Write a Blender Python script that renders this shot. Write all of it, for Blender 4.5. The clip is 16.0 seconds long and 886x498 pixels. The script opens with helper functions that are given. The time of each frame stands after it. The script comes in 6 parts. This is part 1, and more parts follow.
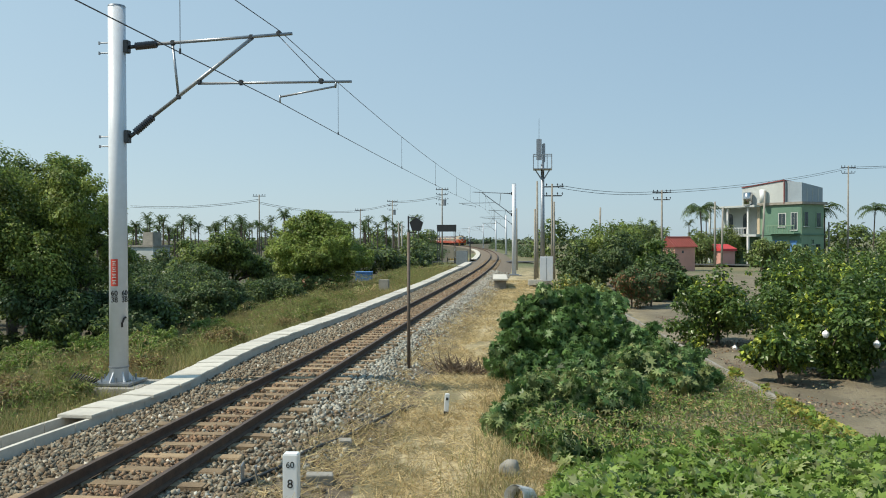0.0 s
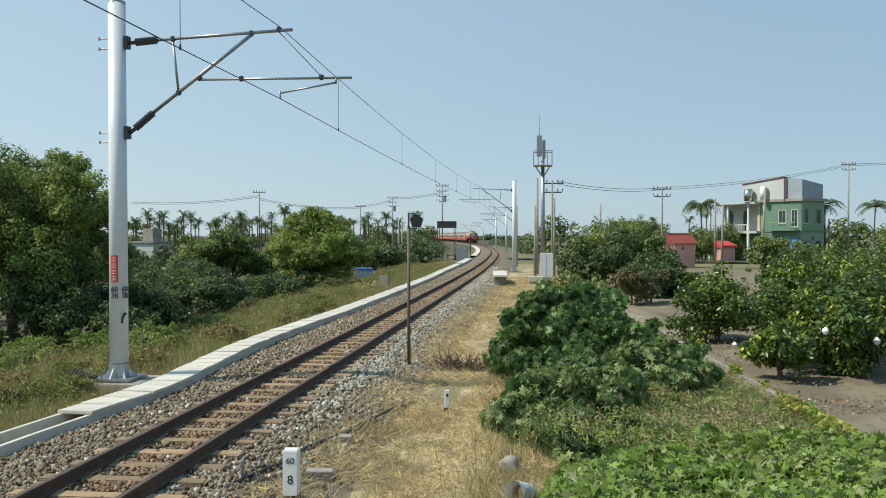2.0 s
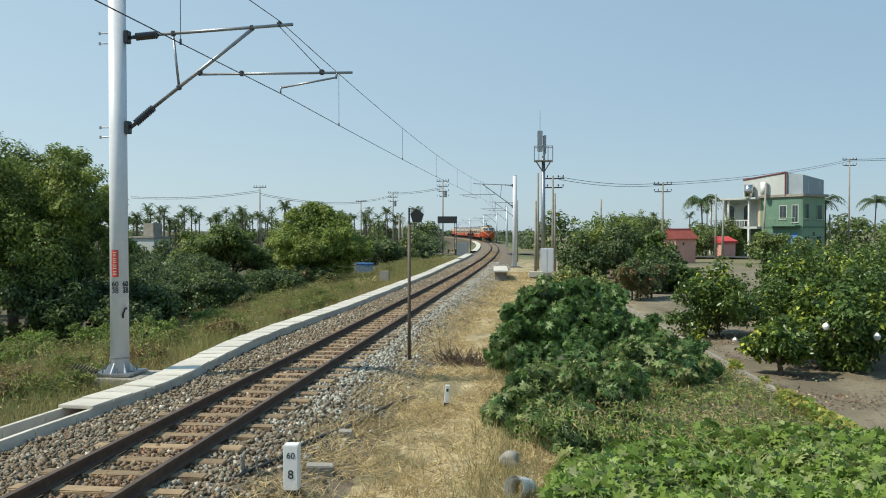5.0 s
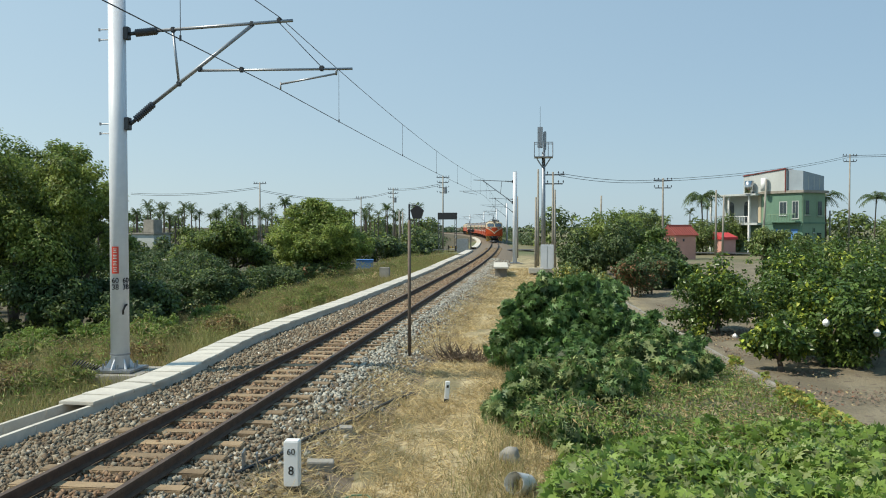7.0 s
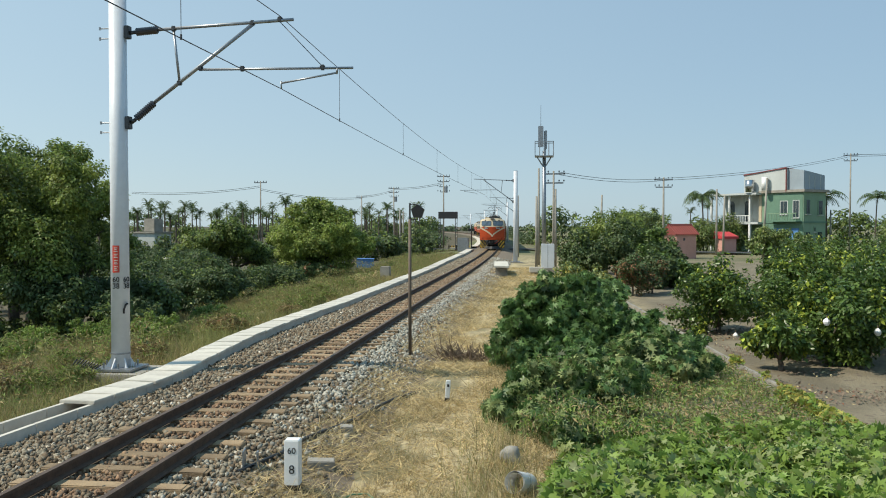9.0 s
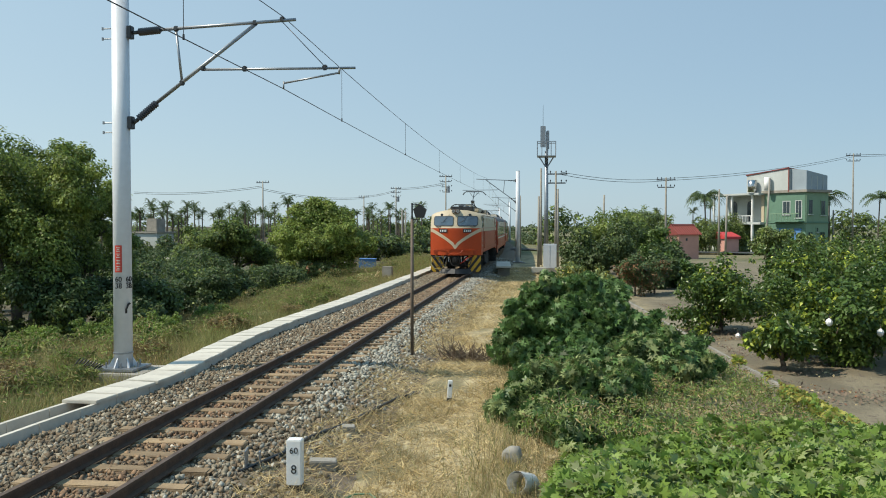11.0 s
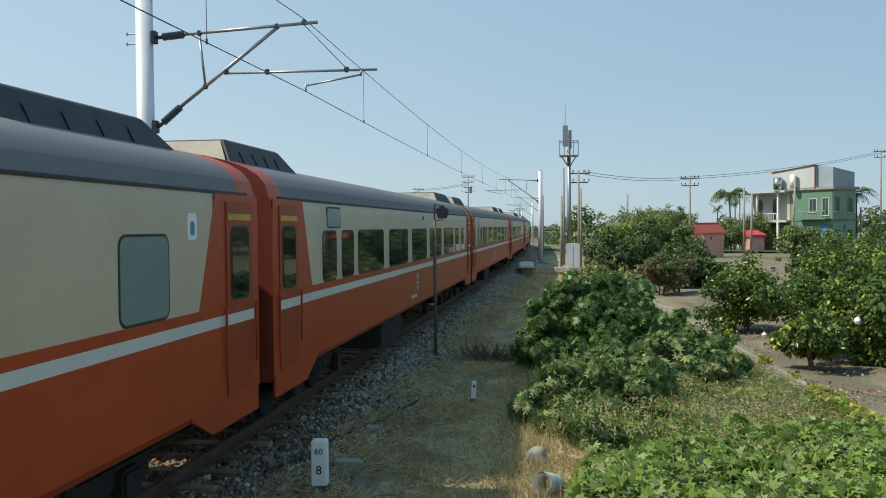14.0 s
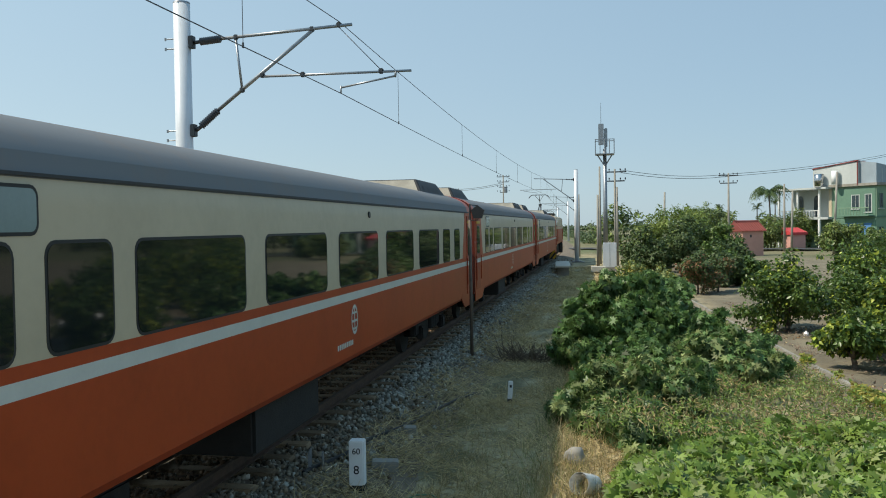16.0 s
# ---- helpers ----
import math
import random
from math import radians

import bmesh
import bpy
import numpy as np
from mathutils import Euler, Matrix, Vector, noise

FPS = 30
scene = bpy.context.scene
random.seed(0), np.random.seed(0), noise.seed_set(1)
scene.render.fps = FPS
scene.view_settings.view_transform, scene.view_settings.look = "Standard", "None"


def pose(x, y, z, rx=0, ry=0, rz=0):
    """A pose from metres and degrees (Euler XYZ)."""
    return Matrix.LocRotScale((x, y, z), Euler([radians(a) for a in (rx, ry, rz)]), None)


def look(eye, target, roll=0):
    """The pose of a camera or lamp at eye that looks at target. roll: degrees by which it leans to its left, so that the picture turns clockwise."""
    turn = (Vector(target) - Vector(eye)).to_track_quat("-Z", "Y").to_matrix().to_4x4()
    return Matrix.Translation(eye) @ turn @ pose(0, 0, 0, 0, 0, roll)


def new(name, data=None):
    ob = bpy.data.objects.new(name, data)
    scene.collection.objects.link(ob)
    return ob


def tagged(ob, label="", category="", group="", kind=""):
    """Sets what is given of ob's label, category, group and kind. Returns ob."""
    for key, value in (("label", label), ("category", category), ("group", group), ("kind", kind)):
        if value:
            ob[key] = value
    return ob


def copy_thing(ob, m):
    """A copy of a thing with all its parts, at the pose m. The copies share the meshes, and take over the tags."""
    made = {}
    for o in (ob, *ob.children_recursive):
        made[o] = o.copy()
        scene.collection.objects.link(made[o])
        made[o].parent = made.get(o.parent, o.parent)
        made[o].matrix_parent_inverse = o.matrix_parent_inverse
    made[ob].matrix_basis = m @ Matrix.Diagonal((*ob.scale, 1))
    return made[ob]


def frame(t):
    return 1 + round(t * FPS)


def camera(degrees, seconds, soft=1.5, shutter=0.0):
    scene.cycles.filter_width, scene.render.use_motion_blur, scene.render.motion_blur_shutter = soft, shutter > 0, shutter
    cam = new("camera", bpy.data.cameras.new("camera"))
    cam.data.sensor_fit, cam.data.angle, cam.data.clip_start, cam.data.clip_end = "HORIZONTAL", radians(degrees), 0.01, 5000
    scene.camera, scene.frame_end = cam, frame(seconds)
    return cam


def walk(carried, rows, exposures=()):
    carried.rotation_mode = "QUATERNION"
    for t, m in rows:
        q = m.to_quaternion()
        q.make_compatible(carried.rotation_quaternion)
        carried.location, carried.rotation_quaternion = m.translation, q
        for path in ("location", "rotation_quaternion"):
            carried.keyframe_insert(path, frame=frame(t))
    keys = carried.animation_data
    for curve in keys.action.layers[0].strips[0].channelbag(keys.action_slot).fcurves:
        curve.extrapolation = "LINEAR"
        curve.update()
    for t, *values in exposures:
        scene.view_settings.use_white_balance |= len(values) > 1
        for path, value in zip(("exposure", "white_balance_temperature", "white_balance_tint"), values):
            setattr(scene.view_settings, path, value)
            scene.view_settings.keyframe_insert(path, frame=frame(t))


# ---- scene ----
# World: y runs along the straight track, z = 0 at the rail heads. The camera stands on a low bank beside the line.
cam = camera(54.76, 16.0, soft=1.0)
EYE = (0.0, 0.0, 2.84)
TURNS = [  # seconds, degrees left of the track, pitch, roll
    (0, 6.51, -0.69, -0.12),
    (0.5, 6.49, -0.74, -0.05),
    (1, 6.49, -0.81, -0.10),
    (1.5, 6.51, -0.87, -0.08),
    (2, 6.52, -0.93, -0.06),
    (2.5, 6.51, -0.99, -0.10),
    (3, 6.51, -1.05, -0.12),
    (3.5, 6.51, -1.12, -0.10),
    (4, 6.51, -1.16, -0.03),
    (6.5, 6.57, -1.44, -0.01),
    (7, 6.56, -1.50, -0.02),
    (7.5, 6.59, -1.55, -0.03),
    (8, 6.60, -1.56, -0.00),
    (8.5, 6.60, -1.56, -0.00),
    (9, 6.60, -1.56, 0.00),
    (11.5, 6.83, -1.55, -0.00),
    (12, 7.00, -1.52, -0.11),
    (12.5, 7.22, -1.50, -0.18),
    (13, 7.59, -1.50, -0.26),
    (13.5, 7.98, -1.47, -0.39),
    (14, 8.27, -1.51, -0.45),
    (14.5, 8.66, -1.57, -0.36),
    (15, 9.21, -1.57, -0.47),
    (15.5, 9.87, -1.53, -0.70),
    (16, 10.65, -1.47, -0.92),
]


def view(yaw, pitch, roll):
    a, b = radians(yaw), radians(pitch)
    way = Vector((-math.sin(a) * math.cos(b), math.cos(a) * math.cos(b), math.sin(b)))
    return look(EYE, Vector(EYE) + way, roll)


walk(cam, [(t, view(a, b, c)) for t, a, b, c in TURNS], [(0.0, 0.02, 6800, 8), (16.0, 0.02, 6800, 8)])

# ---- sky and sun ----
SUN_EL = 50.0
SUN_DIR = Vector((-0.96, -0.28, 0)).normalized()      # level direction towards the sun
world = bpy.data.worlds.new("sky")
scene.world = world
world.use_nodes = True
wn = world.node_tree
sky = wn.nodes.new("ShaderNodeTexSky")
sky.sky_type, sky.sun_disc = "NISHITA", False
sky.sun_elevation = radians(SUN_EL)
sky.sun_rotation = math.atan2(SUN_DIR.x, SUN_DIR.y)
sky.air_density, sky.dust_density, sky.ozone_density = 1.0, 0.4, 2.0


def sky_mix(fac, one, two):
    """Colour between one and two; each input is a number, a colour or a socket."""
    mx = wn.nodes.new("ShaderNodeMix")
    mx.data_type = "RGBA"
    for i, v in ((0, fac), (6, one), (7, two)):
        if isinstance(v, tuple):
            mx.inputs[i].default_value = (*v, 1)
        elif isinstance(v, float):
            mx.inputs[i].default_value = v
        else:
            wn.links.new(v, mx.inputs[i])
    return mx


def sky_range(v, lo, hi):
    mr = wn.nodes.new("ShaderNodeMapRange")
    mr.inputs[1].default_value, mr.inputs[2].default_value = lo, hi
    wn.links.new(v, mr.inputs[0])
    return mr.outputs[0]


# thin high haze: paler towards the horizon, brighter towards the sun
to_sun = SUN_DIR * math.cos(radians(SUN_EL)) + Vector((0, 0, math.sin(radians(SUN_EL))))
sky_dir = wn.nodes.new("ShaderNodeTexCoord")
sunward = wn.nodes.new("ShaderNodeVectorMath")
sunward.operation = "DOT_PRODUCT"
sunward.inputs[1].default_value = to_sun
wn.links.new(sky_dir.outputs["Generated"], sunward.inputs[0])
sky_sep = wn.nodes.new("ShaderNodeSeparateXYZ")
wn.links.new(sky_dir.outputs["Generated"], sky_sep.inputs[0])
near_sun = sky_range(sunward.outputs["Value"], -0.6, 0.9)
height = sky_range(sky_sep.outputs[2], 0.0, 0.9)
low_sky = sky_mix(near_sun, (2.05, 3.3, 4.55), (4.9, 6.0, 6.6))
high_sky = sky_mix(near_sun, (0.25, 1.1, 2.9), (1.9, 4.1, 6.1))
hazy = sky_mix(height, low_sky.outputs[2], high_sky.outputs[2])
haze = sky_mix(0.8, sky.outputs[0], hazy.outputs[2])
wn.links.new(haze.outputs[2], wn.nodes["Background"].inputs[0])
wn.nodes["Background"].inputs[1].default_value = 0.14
sun = new("sun", bpy.data.lights.new("sun", "SUN"))
sun.data.energy, sun.data.angle, sun.data.color = 4.6, radians(0.6), (1.0, 0.93, 0.82)
sun.matrix_world = look((0, 0, 60), Vector((0, 0, 60)) - to_sun)

# ---- materials ----


def mat(name, colour, rough=0.7, metal=0.0, vary=0.25, scale=3.0, bump=0.0, bump_scale=40.0, second=None, spots=0.5, random_tint=0.0, island=0.0, spec=0.5, through_light=0.0):
    """Principled material; colour wanders to `second` by noise at two sizes, with a fine bump."""
    m = bpy.data.materials.new(name)
    m.use_nodes = True
    nt = m.node_tree
    b = nt.nodes["Principled BSDF"]
    b.inputs["Roughness"].default_value, b.inputs["Metallic"].default_value = rough, metal
    b.inputs["Specular IOR Level"].default_value = spec
    c2 = second or tuple(v * (1 - vary) for v in colour)
    geo = nt.nodes.new("ShaderNodeTexCoord")
    n1 = nt.nodes.new("ShaderNodeTexNoise")
    n1.inputs["Scale"].default_value, n1.inputs["Detail"].default_value = scale, 6
    n2 = nt.nodes.new("ShaderNodeTexNoise")
    n2.inputs["Scale"].default_value, n2.inputs["Detail"].default_value = scale * 9, 4
    for n in (n1, n2):
        nt.links.new(geo.outputs["Object"], n.inputs["Vector"])
    add = nt.nodes.new("ShaderNodeMath")
    add.operation = "MULTIPLY_ADD"
    nt.links.new(n2.outputs[0], add.inputs[0])
    add.inputs[1].default_value = 0.5
    nt.links.new(n1.outputs[0], add.inputs[2])
    ramp = nt.nodes.new("ShaderNodeMapRange")
    ramp.inputs[1].default_value, ramp.inputs[2].default_value = spots, spots + 0.45
    nt.links.new(add.outputs[0], ramp.inputs[0])
    mix = nt.nodes.new("ShaderNodeMix")
    mix.data_type = "RGBA"
    mix.inputs[6].default_value, mix.inputs[7].default_value = (*colour, 1), (*c2, 1)
    nt.links.new(ramp.outputs[0], mix.inputs[0])
    out = mix.outputs[2]
    if random_tint or island:
        hsv = nt.nodes.new("ShaderNodeHueSaturation")
        rnd = nt.nodes.new("ShaderNodeNewGeometry" if island else "ShaderNodeObjectInfo")
        mr = nt.nodes.new("ShaderNodeMapRange")
        k = island or random_tint
        mr.inputs[3].default_value, mr.inputs[4].default_value = 1 - k, 1 + k
        nt.links.new(rnd.outputs["Random Per Island" if island else "Random"], mr.inputs[0])
        nt.links.new(mr.outputs[0], hsv.inputs["Value"])
        nt.links.new(out, hsv.inputs["Color"])
        out = hsv.outputs[0]
    nt.links.new(out, b.inputs["Base Color"])
    if bump:
        n3 = nt.nodes.new("ShaderNodeTexNoise")
        n3.inputs["Scale"].default_value, n3.inputs["Detail"].default_value = bump_scale, 5
        nt.links.new(geo.outputs["Object"], n3.inputs["Vector"])
        bp = nt.nodes.new("ShaderNodeBump")
        bp.inputs["Strength"].default_value, bp.inputs["Distance"].default_value = bump, 0.02
        nt.links.new(n3.outputs[0], bp.inputs["Height"])
        nt.links.new(bp.outputs[0], b.inputs["Normal"])
    if through_light:
        tr = nt.nodes.new("ShaderNodeBsdfTranslucent")
        nt.links.new(out, tr.inputs[0])
        ms = nt.nodes.new("ShaderNodeMixShader")
        ms.inputs[0].default_value = through_light
        nt.links.new(b.outputs[0], ms.inputs[1])
        nt.links.new(tr.outputs[0], ms.inputs[2])
        nt.links.new(ms.outputs[0], nt.nodes["Material Output"].inputs[0])
    return m


ORANGE = mat("orange_paint", (0.42, 0.061, 0.016), 0.42, vary=0.22, scale=1.2, spots=0.65, spec=0.25)
DEEP_ORANGE = mat("door_orange_paint", (0.34, 0.05, 0.016), 0.45, vary=0.25, scale=1.5, spots=0.6, spec=0.25)
# orange of the coach ends darkened to red: the neighbouring car's shade as colour
SHADE_RED = mat("shaded_red_end_paint", (0.20, 0.03, 0.015), 0.5, vary=0.25)
BROWN_BOX = mat("sooty_brown_paint", (0.22, 0.15, 0.11), 0.6, vary=0.3, scale=4)
PANEL_GREY = mat("dull_cream_panel", (0.42, 0.38, 0.30), 0.6, vary=0.3, scale=3)
CREAM = mat("cream_paint", (0.52, 0.44, 0.31), 0.45, vary=0.15, scale=1.0, spots=0.65, spec=0.2)
STRIPE = mat("pale_stripe_paint", (0.60, 0.60, 0.55), 0.4, vary=0.1)
ROOF_GREY = mat("grey_roof_paint", (0.165, 0.172, 0.178), 0.7, vary=0.3, scale=0.9, second=(0.2, 0.17, 0.15), spots=0.75, spec=0.25)
ROOF_BLACK = mat("sooty_black_metal", (0.035, 0.035, 0.036), 0.6, vary=0.4, scale=4)
# grime, kept near black so the colour also carries the deep shade underneath
UNDER = mat("underframe_grime_and_shade", (0.02, 0.018, 0.016), 0.8, vary=0.4, scale=5, bump=0.3)
PLOUGH = mat("plough_grey_paint", (0.032, 0.034, 0.036), 0.6, vary=0.3, scale=3)
OLD_HOSE = mat("faded_yellow_hose", (0.30, 0.25, 0.10), 0.7, vary=0.3, scale=8)
YELLOW = mat("warning_yellow_paint", (0.62, 0.36, 0.02), 0.5, vary=0.3, scale=6)
BLACK = mat("black_paint", (0.015, 0.015, 0.016), 0.5, vary=0.2)
RUBBER = mat("black_rubber", (0.02, 0.02, 0.02), 0.6, vary=0.2)
BLUE_PAINT = mat("blue_door_paint", (0.09, 0.24, 0.50), 0.6, vary=0.2, scale=2)
GLASS = mat("tinted_window_glass", (0.012, 0.016, 0.018), 0.04, vary=0.1, spec=0.7)
# blue base colour imitates sky reflected in the cab windows
CAB_GLASS = mat("sky_tinted_cab_glass", (0.085, 0.125, 0.165), 0.06, vary=0.2, spec=0.8)
LAMP_GLASS = mat("dull_lamp_glass", (0.14, 0.13, 0.12), 0.15, vary=0.1)
FROST = mat("frosted_window_glass", (0.2, 0.27, 0.27), 0.15, vary=0.1)
WHITE = mat("white_paint", (0.8, 0.8, 0.78), 0.45, vary=0.08, scale=2)
CHROME = mat("bright_steel", (0.55, 0.55, 0.55), 0.25, 1.0, vary=0.2)
GALV = mat("galvanised_steel", (0.33, 0.35, 0.37), 0.42, 0.7, vary=0.25, scale=6)
DARK_STEEL = mat("dark_weathered_steel", (0.07, 0.075, 0.08), 0.5, 0.5, vary=0.3, scale=6)
MAST_WHITE = mat("pale_mast_paint", (0.66, 0.69, 0.72), 0.4, vary=0.14, scale=1.2, spots=0.6, bump=0.05)
RED_SIGN = mat("red_sign_paint", (0.6, 0.06, 0.035), 0.5, vary=0.15)
INSULATOR = mat("dark_glazed_insulator", (0.05, 0.05, 0.055), 0.25, vary=0.2)
CABLE = mat("weathered_copper_cable", (0.09, 0.09, 0.095), 0.5, 0.5, vary=0.2)
RUST = mat("rusty_rail_side", (0.12, 0.07, 0.043), 0.85, vary=0.35, scale=8, second=(0.065, 0.04, 0.027), bump=0.3)
RAIL_TOP = mat("worn_rail_head", (0.13, 0.088, 0.062), 0.6, 0.2, vary=0.35, scale=6)
SLEEPER = mat("weathered_sleeper_wood", (0.35, 0.25, 0.14), 0.85, vary=0.35, scale=4, second=(0.21, 0.145, 0.085), random_tint=0.25, bump=0.5, bump_scale=25)
STONE = mat("ballast_stone", (0.18, 0.152, 0.105), 0.9, vary=0.35, scale=0.5, second=(0.26, 0.23, 0.17), island=0.55, bump=0.25)
BROWN_STONE = mat("brown_ballast_stone", (0.14, 0.098, 0.058), 0.9, vary=0.35, scale=0.7, second=(0.20, 0.15, 0.095), island=0.5, bump=0.25)
GREY_STONE = mat("grey_ballast_stone", (0.25, 0.245, 0.195), 0.9, vary=0.35, scale=0.6, second=(0.36, 0.345, 0.295), island=0.55, bump=0.25)
PALE_STONE = mat("pale_ballast_stone", (0.52, 0.47, 0.38), 0.9, vary=0.3, scale=0.7, island=0.4, bump=0.25)
RUSTY_STONE = mat("rust_stained_stone", (0.20, 0.115, 0.065), 0.9, vary=0.3, scale=0.8, second=(0.22, 0.15, 0.09), island=0.55)
BED = mat("ballast_bed", (0.23, 0.18, 0.125), 0.95, vary=0.4, scale=6, bump=1.0, bump_scale=25)
CONCRETE = mat("pale_concrete", (0.64, 0.60, 0.51), 0.8, vary=0.22, scale=1.5, random_tint=0.08, bump=0.25, bump_scale=60)
OLD_CONCRETE = mat("grey_weathered_concrete", (0.35, 0.325, 0.275), 0.85, vary=0.35, scale=2, bump=0.3)

# ---- mesh helpers ----


def mesh_of(name, verts, faces, mats, idx=None, smooth=False):
    me = bpy.data.meshes.new(name)
    me.from_pydata([tuple(v) for v in verts], [], [tuple(f) for f in faces])
    for m in (mats if isinstance(mats, (list, tuple)) else [mats]):
        me.materials.append(m)
    if idx is not None:
        me.polygons.foreach_set("material_index", idx)
    if smooth:
        me.polygons.foreach_set("use_smooth", [True] * len(me.polygons))
    me.update()
    return me


def part(name, bm, material, parent=None, label="", smooth=False):
    """Links a bmesh or a mesh as one object under a thing or a part."""
    if isinstance(bm, bmesh.types.BMesh):
        me = bpy.data.meshes.new(name)
        bmesh.ops.recalc_face_normals(bm, faces=bm.faces)
        bm.to_mesh(me)
        bm.free()
        me.materials.append(material)
        if smooth:
            me.polygons.foreach_set("use_smooth", [True] * len(me.polygons))
    else:
        me = bm
    ob = new(name, me)
    if parent:
        ob.parent = parent
    if label:
        ob["label"] = label
    return ob


def thing(name, label, category, m=None, group="", kind=""):
    e = new(name)
    e.empty_display_size = 0.3
    if m is not None:
        e.matrix_basis = m
    return tagged(e, label, category, group, kind)


def box(bm, c, s, bevel=0.0, turn=None):
    m = Matrix.Translation(c) @ (turn.to_4x4() if turn else Matrix()) @ Matrix.Diagonal((*s, 1))
    vs = bmesh.ops.create_cube(bm, size=1.0, matrix=m)["verts"]
    if bevel:
        es = list({e for v in vs for e in v.link_edges})
        bmesh.ops.bevel(bm, geom=es, offset=bevel, segments=2, affect="EDGES")
    return bm


def tube(bm, p0, p1, r0, r1=None, seg=10, caps=True):
    p0, p1 = Vector(p0), Vector(p1)
    d = p1 - p0
    m = Matrix.Translation((p0 + p1) / 2) @ d.to_track_quat("Z", "Y").to_matrix().to_4x4()
    bmesh.ops.create_cone(bm, cap_ends=caps, segments=seg, radius1=r0, radius2=r0 if r1 is None else r1, depth=d.length, matrix=m)
    return bm


def pipe(bm, pts, r, seg=6):
    """A bent round bar along pts, in one skin."""
    pts = [Vector(p) for p in pts]
    rings = []
    for i, p in enumerate(pts):
        d = (pts[min(i + 1, len(pts) - 1)] - pts[max(i - 1, 0)]).normalized()
        a = d.orthogonal().normalized() if not rings else (axis - d * axis.dot(d)).normalized()
        axis = a
        b = d.cross(a)
        rings.append([bm.verts.new(p + (a * math.cos(6.28319 * k / seg) + b * math.sin(6.28319 * k / seg)) * r) for k in range(seg)])
    for q, w in zip(rings, rings[1:]):
        for k in range(seg):
            bm.faces.new((q[k], q[(k + 1) % seg], w[(k + 1) % seg], w[k]))
    bm.faces.new(rings[0][::-1])
    bm.faces.new(rings[-1])
    return bm


def B():
    return bmesh.new()


def rounded(w, hgt, r, n=4):
    """Outline of a rounded rectangle about the origin."""
    out = []
    for cx, cy, a0 in ((w / 2 - r, hgt / 2 - r, 0), (-w / 2 + r, hgt / 2 - r, 90), (-w / 2 + r, -hgt / 2 + r, 180), (w / 2 - r, -hgt / 2 + r, 270)):
        for k in range(n + 1):
            a = radians(a0 + 90 * k / n)
            out.append((cx + r * math.cos(a), cy + r * math.sin(a)))
    return out


def plate(bm, outline, put, thick):
    """A plate with that outline; put(a, b, d) gives the place of outline point (a, b) raised by d."""
    top = [bm.verts.new(put(a, b, thick)) for a, b in outline]
    low = [bm.verts.new(put(a, b, 0)) for a, b in outline]
    n = len(top)
    bm.faces.new(top)
    for i in range(n):
        bm.faces.new((top[i], low[i], low[(i + 1) % n], top[(i + 1) % n]))
    return bm


# ---- the line of the track ----
TRACK_X, CURVE_Y, RADIUS = -5.12, 50.0, 1650.0


def line_at(s, u=0.0):
    """Place of the track's centre at distance s, shifted u to its right, and its heading (radians to the left)."""
    if s < CURVE_Y:
        return TRACK_X + u, s, 0.0
    a = (s - CURVE_Y) / RADIUS
    return TRACK_X - RADIUS * (1 - math.cos(a)) + u * math.cos(a), CURVE_Y + RADIUS * math.sin(a) + u * math.sin(a), a


def centre_x(y):
    return TRACK_X - (max(0.0, y - CURVE_Y) ** 2) / (2 * RADIUS)


# ---- ground ----
def wall_x(y):
    return 5.24 - (y - 15.9) * 0.0613


def lerp_table(v, table):
    for (a, za), (b, zb) in zip(table, table[1:]):
        if v <= b:
            k = max(0.0, (v - a) / (b - a))
            return za + (zb - za) * k
    return table[-1][1]


LEFT = [(-60, -1.7), (-14, -1.5), (-9, -0.95), (-5.2, -0.5), (-2.7, -0.36), (-1.9, -0.42), (0, -0.5), (2.4, -0.48), (4.2, -0.46)]


def ground_z(x, y):
    u = x - centre_x(y)
    z = lerp_table(u, LEFT)
    w = wall_x(min(y, 45))
    if u > 4.2 and x <= w:
        k = (x - (centre_x(y) + 4.2)) / max(0.5, w - centre_x(y) - 4.2)
        z = -0.46 - 0.6 * k ** 1.5
    if x > w:
        z = -0.8
    near = 1.0 if abs(u) > 2.6 else 0.3
    return z + near * (0.06 * noise.noise((x * 0.5, y * 0.5, 1)) + 0.03 * noise.noise((x * 1.9, y * 1.9, 3)))


def spaced(breaks):
    out = []
    for a, b, n in breaks:
        out += [a + (b - a) * i / n for i in range(n)]
    return out + [breaks[-1][1]]


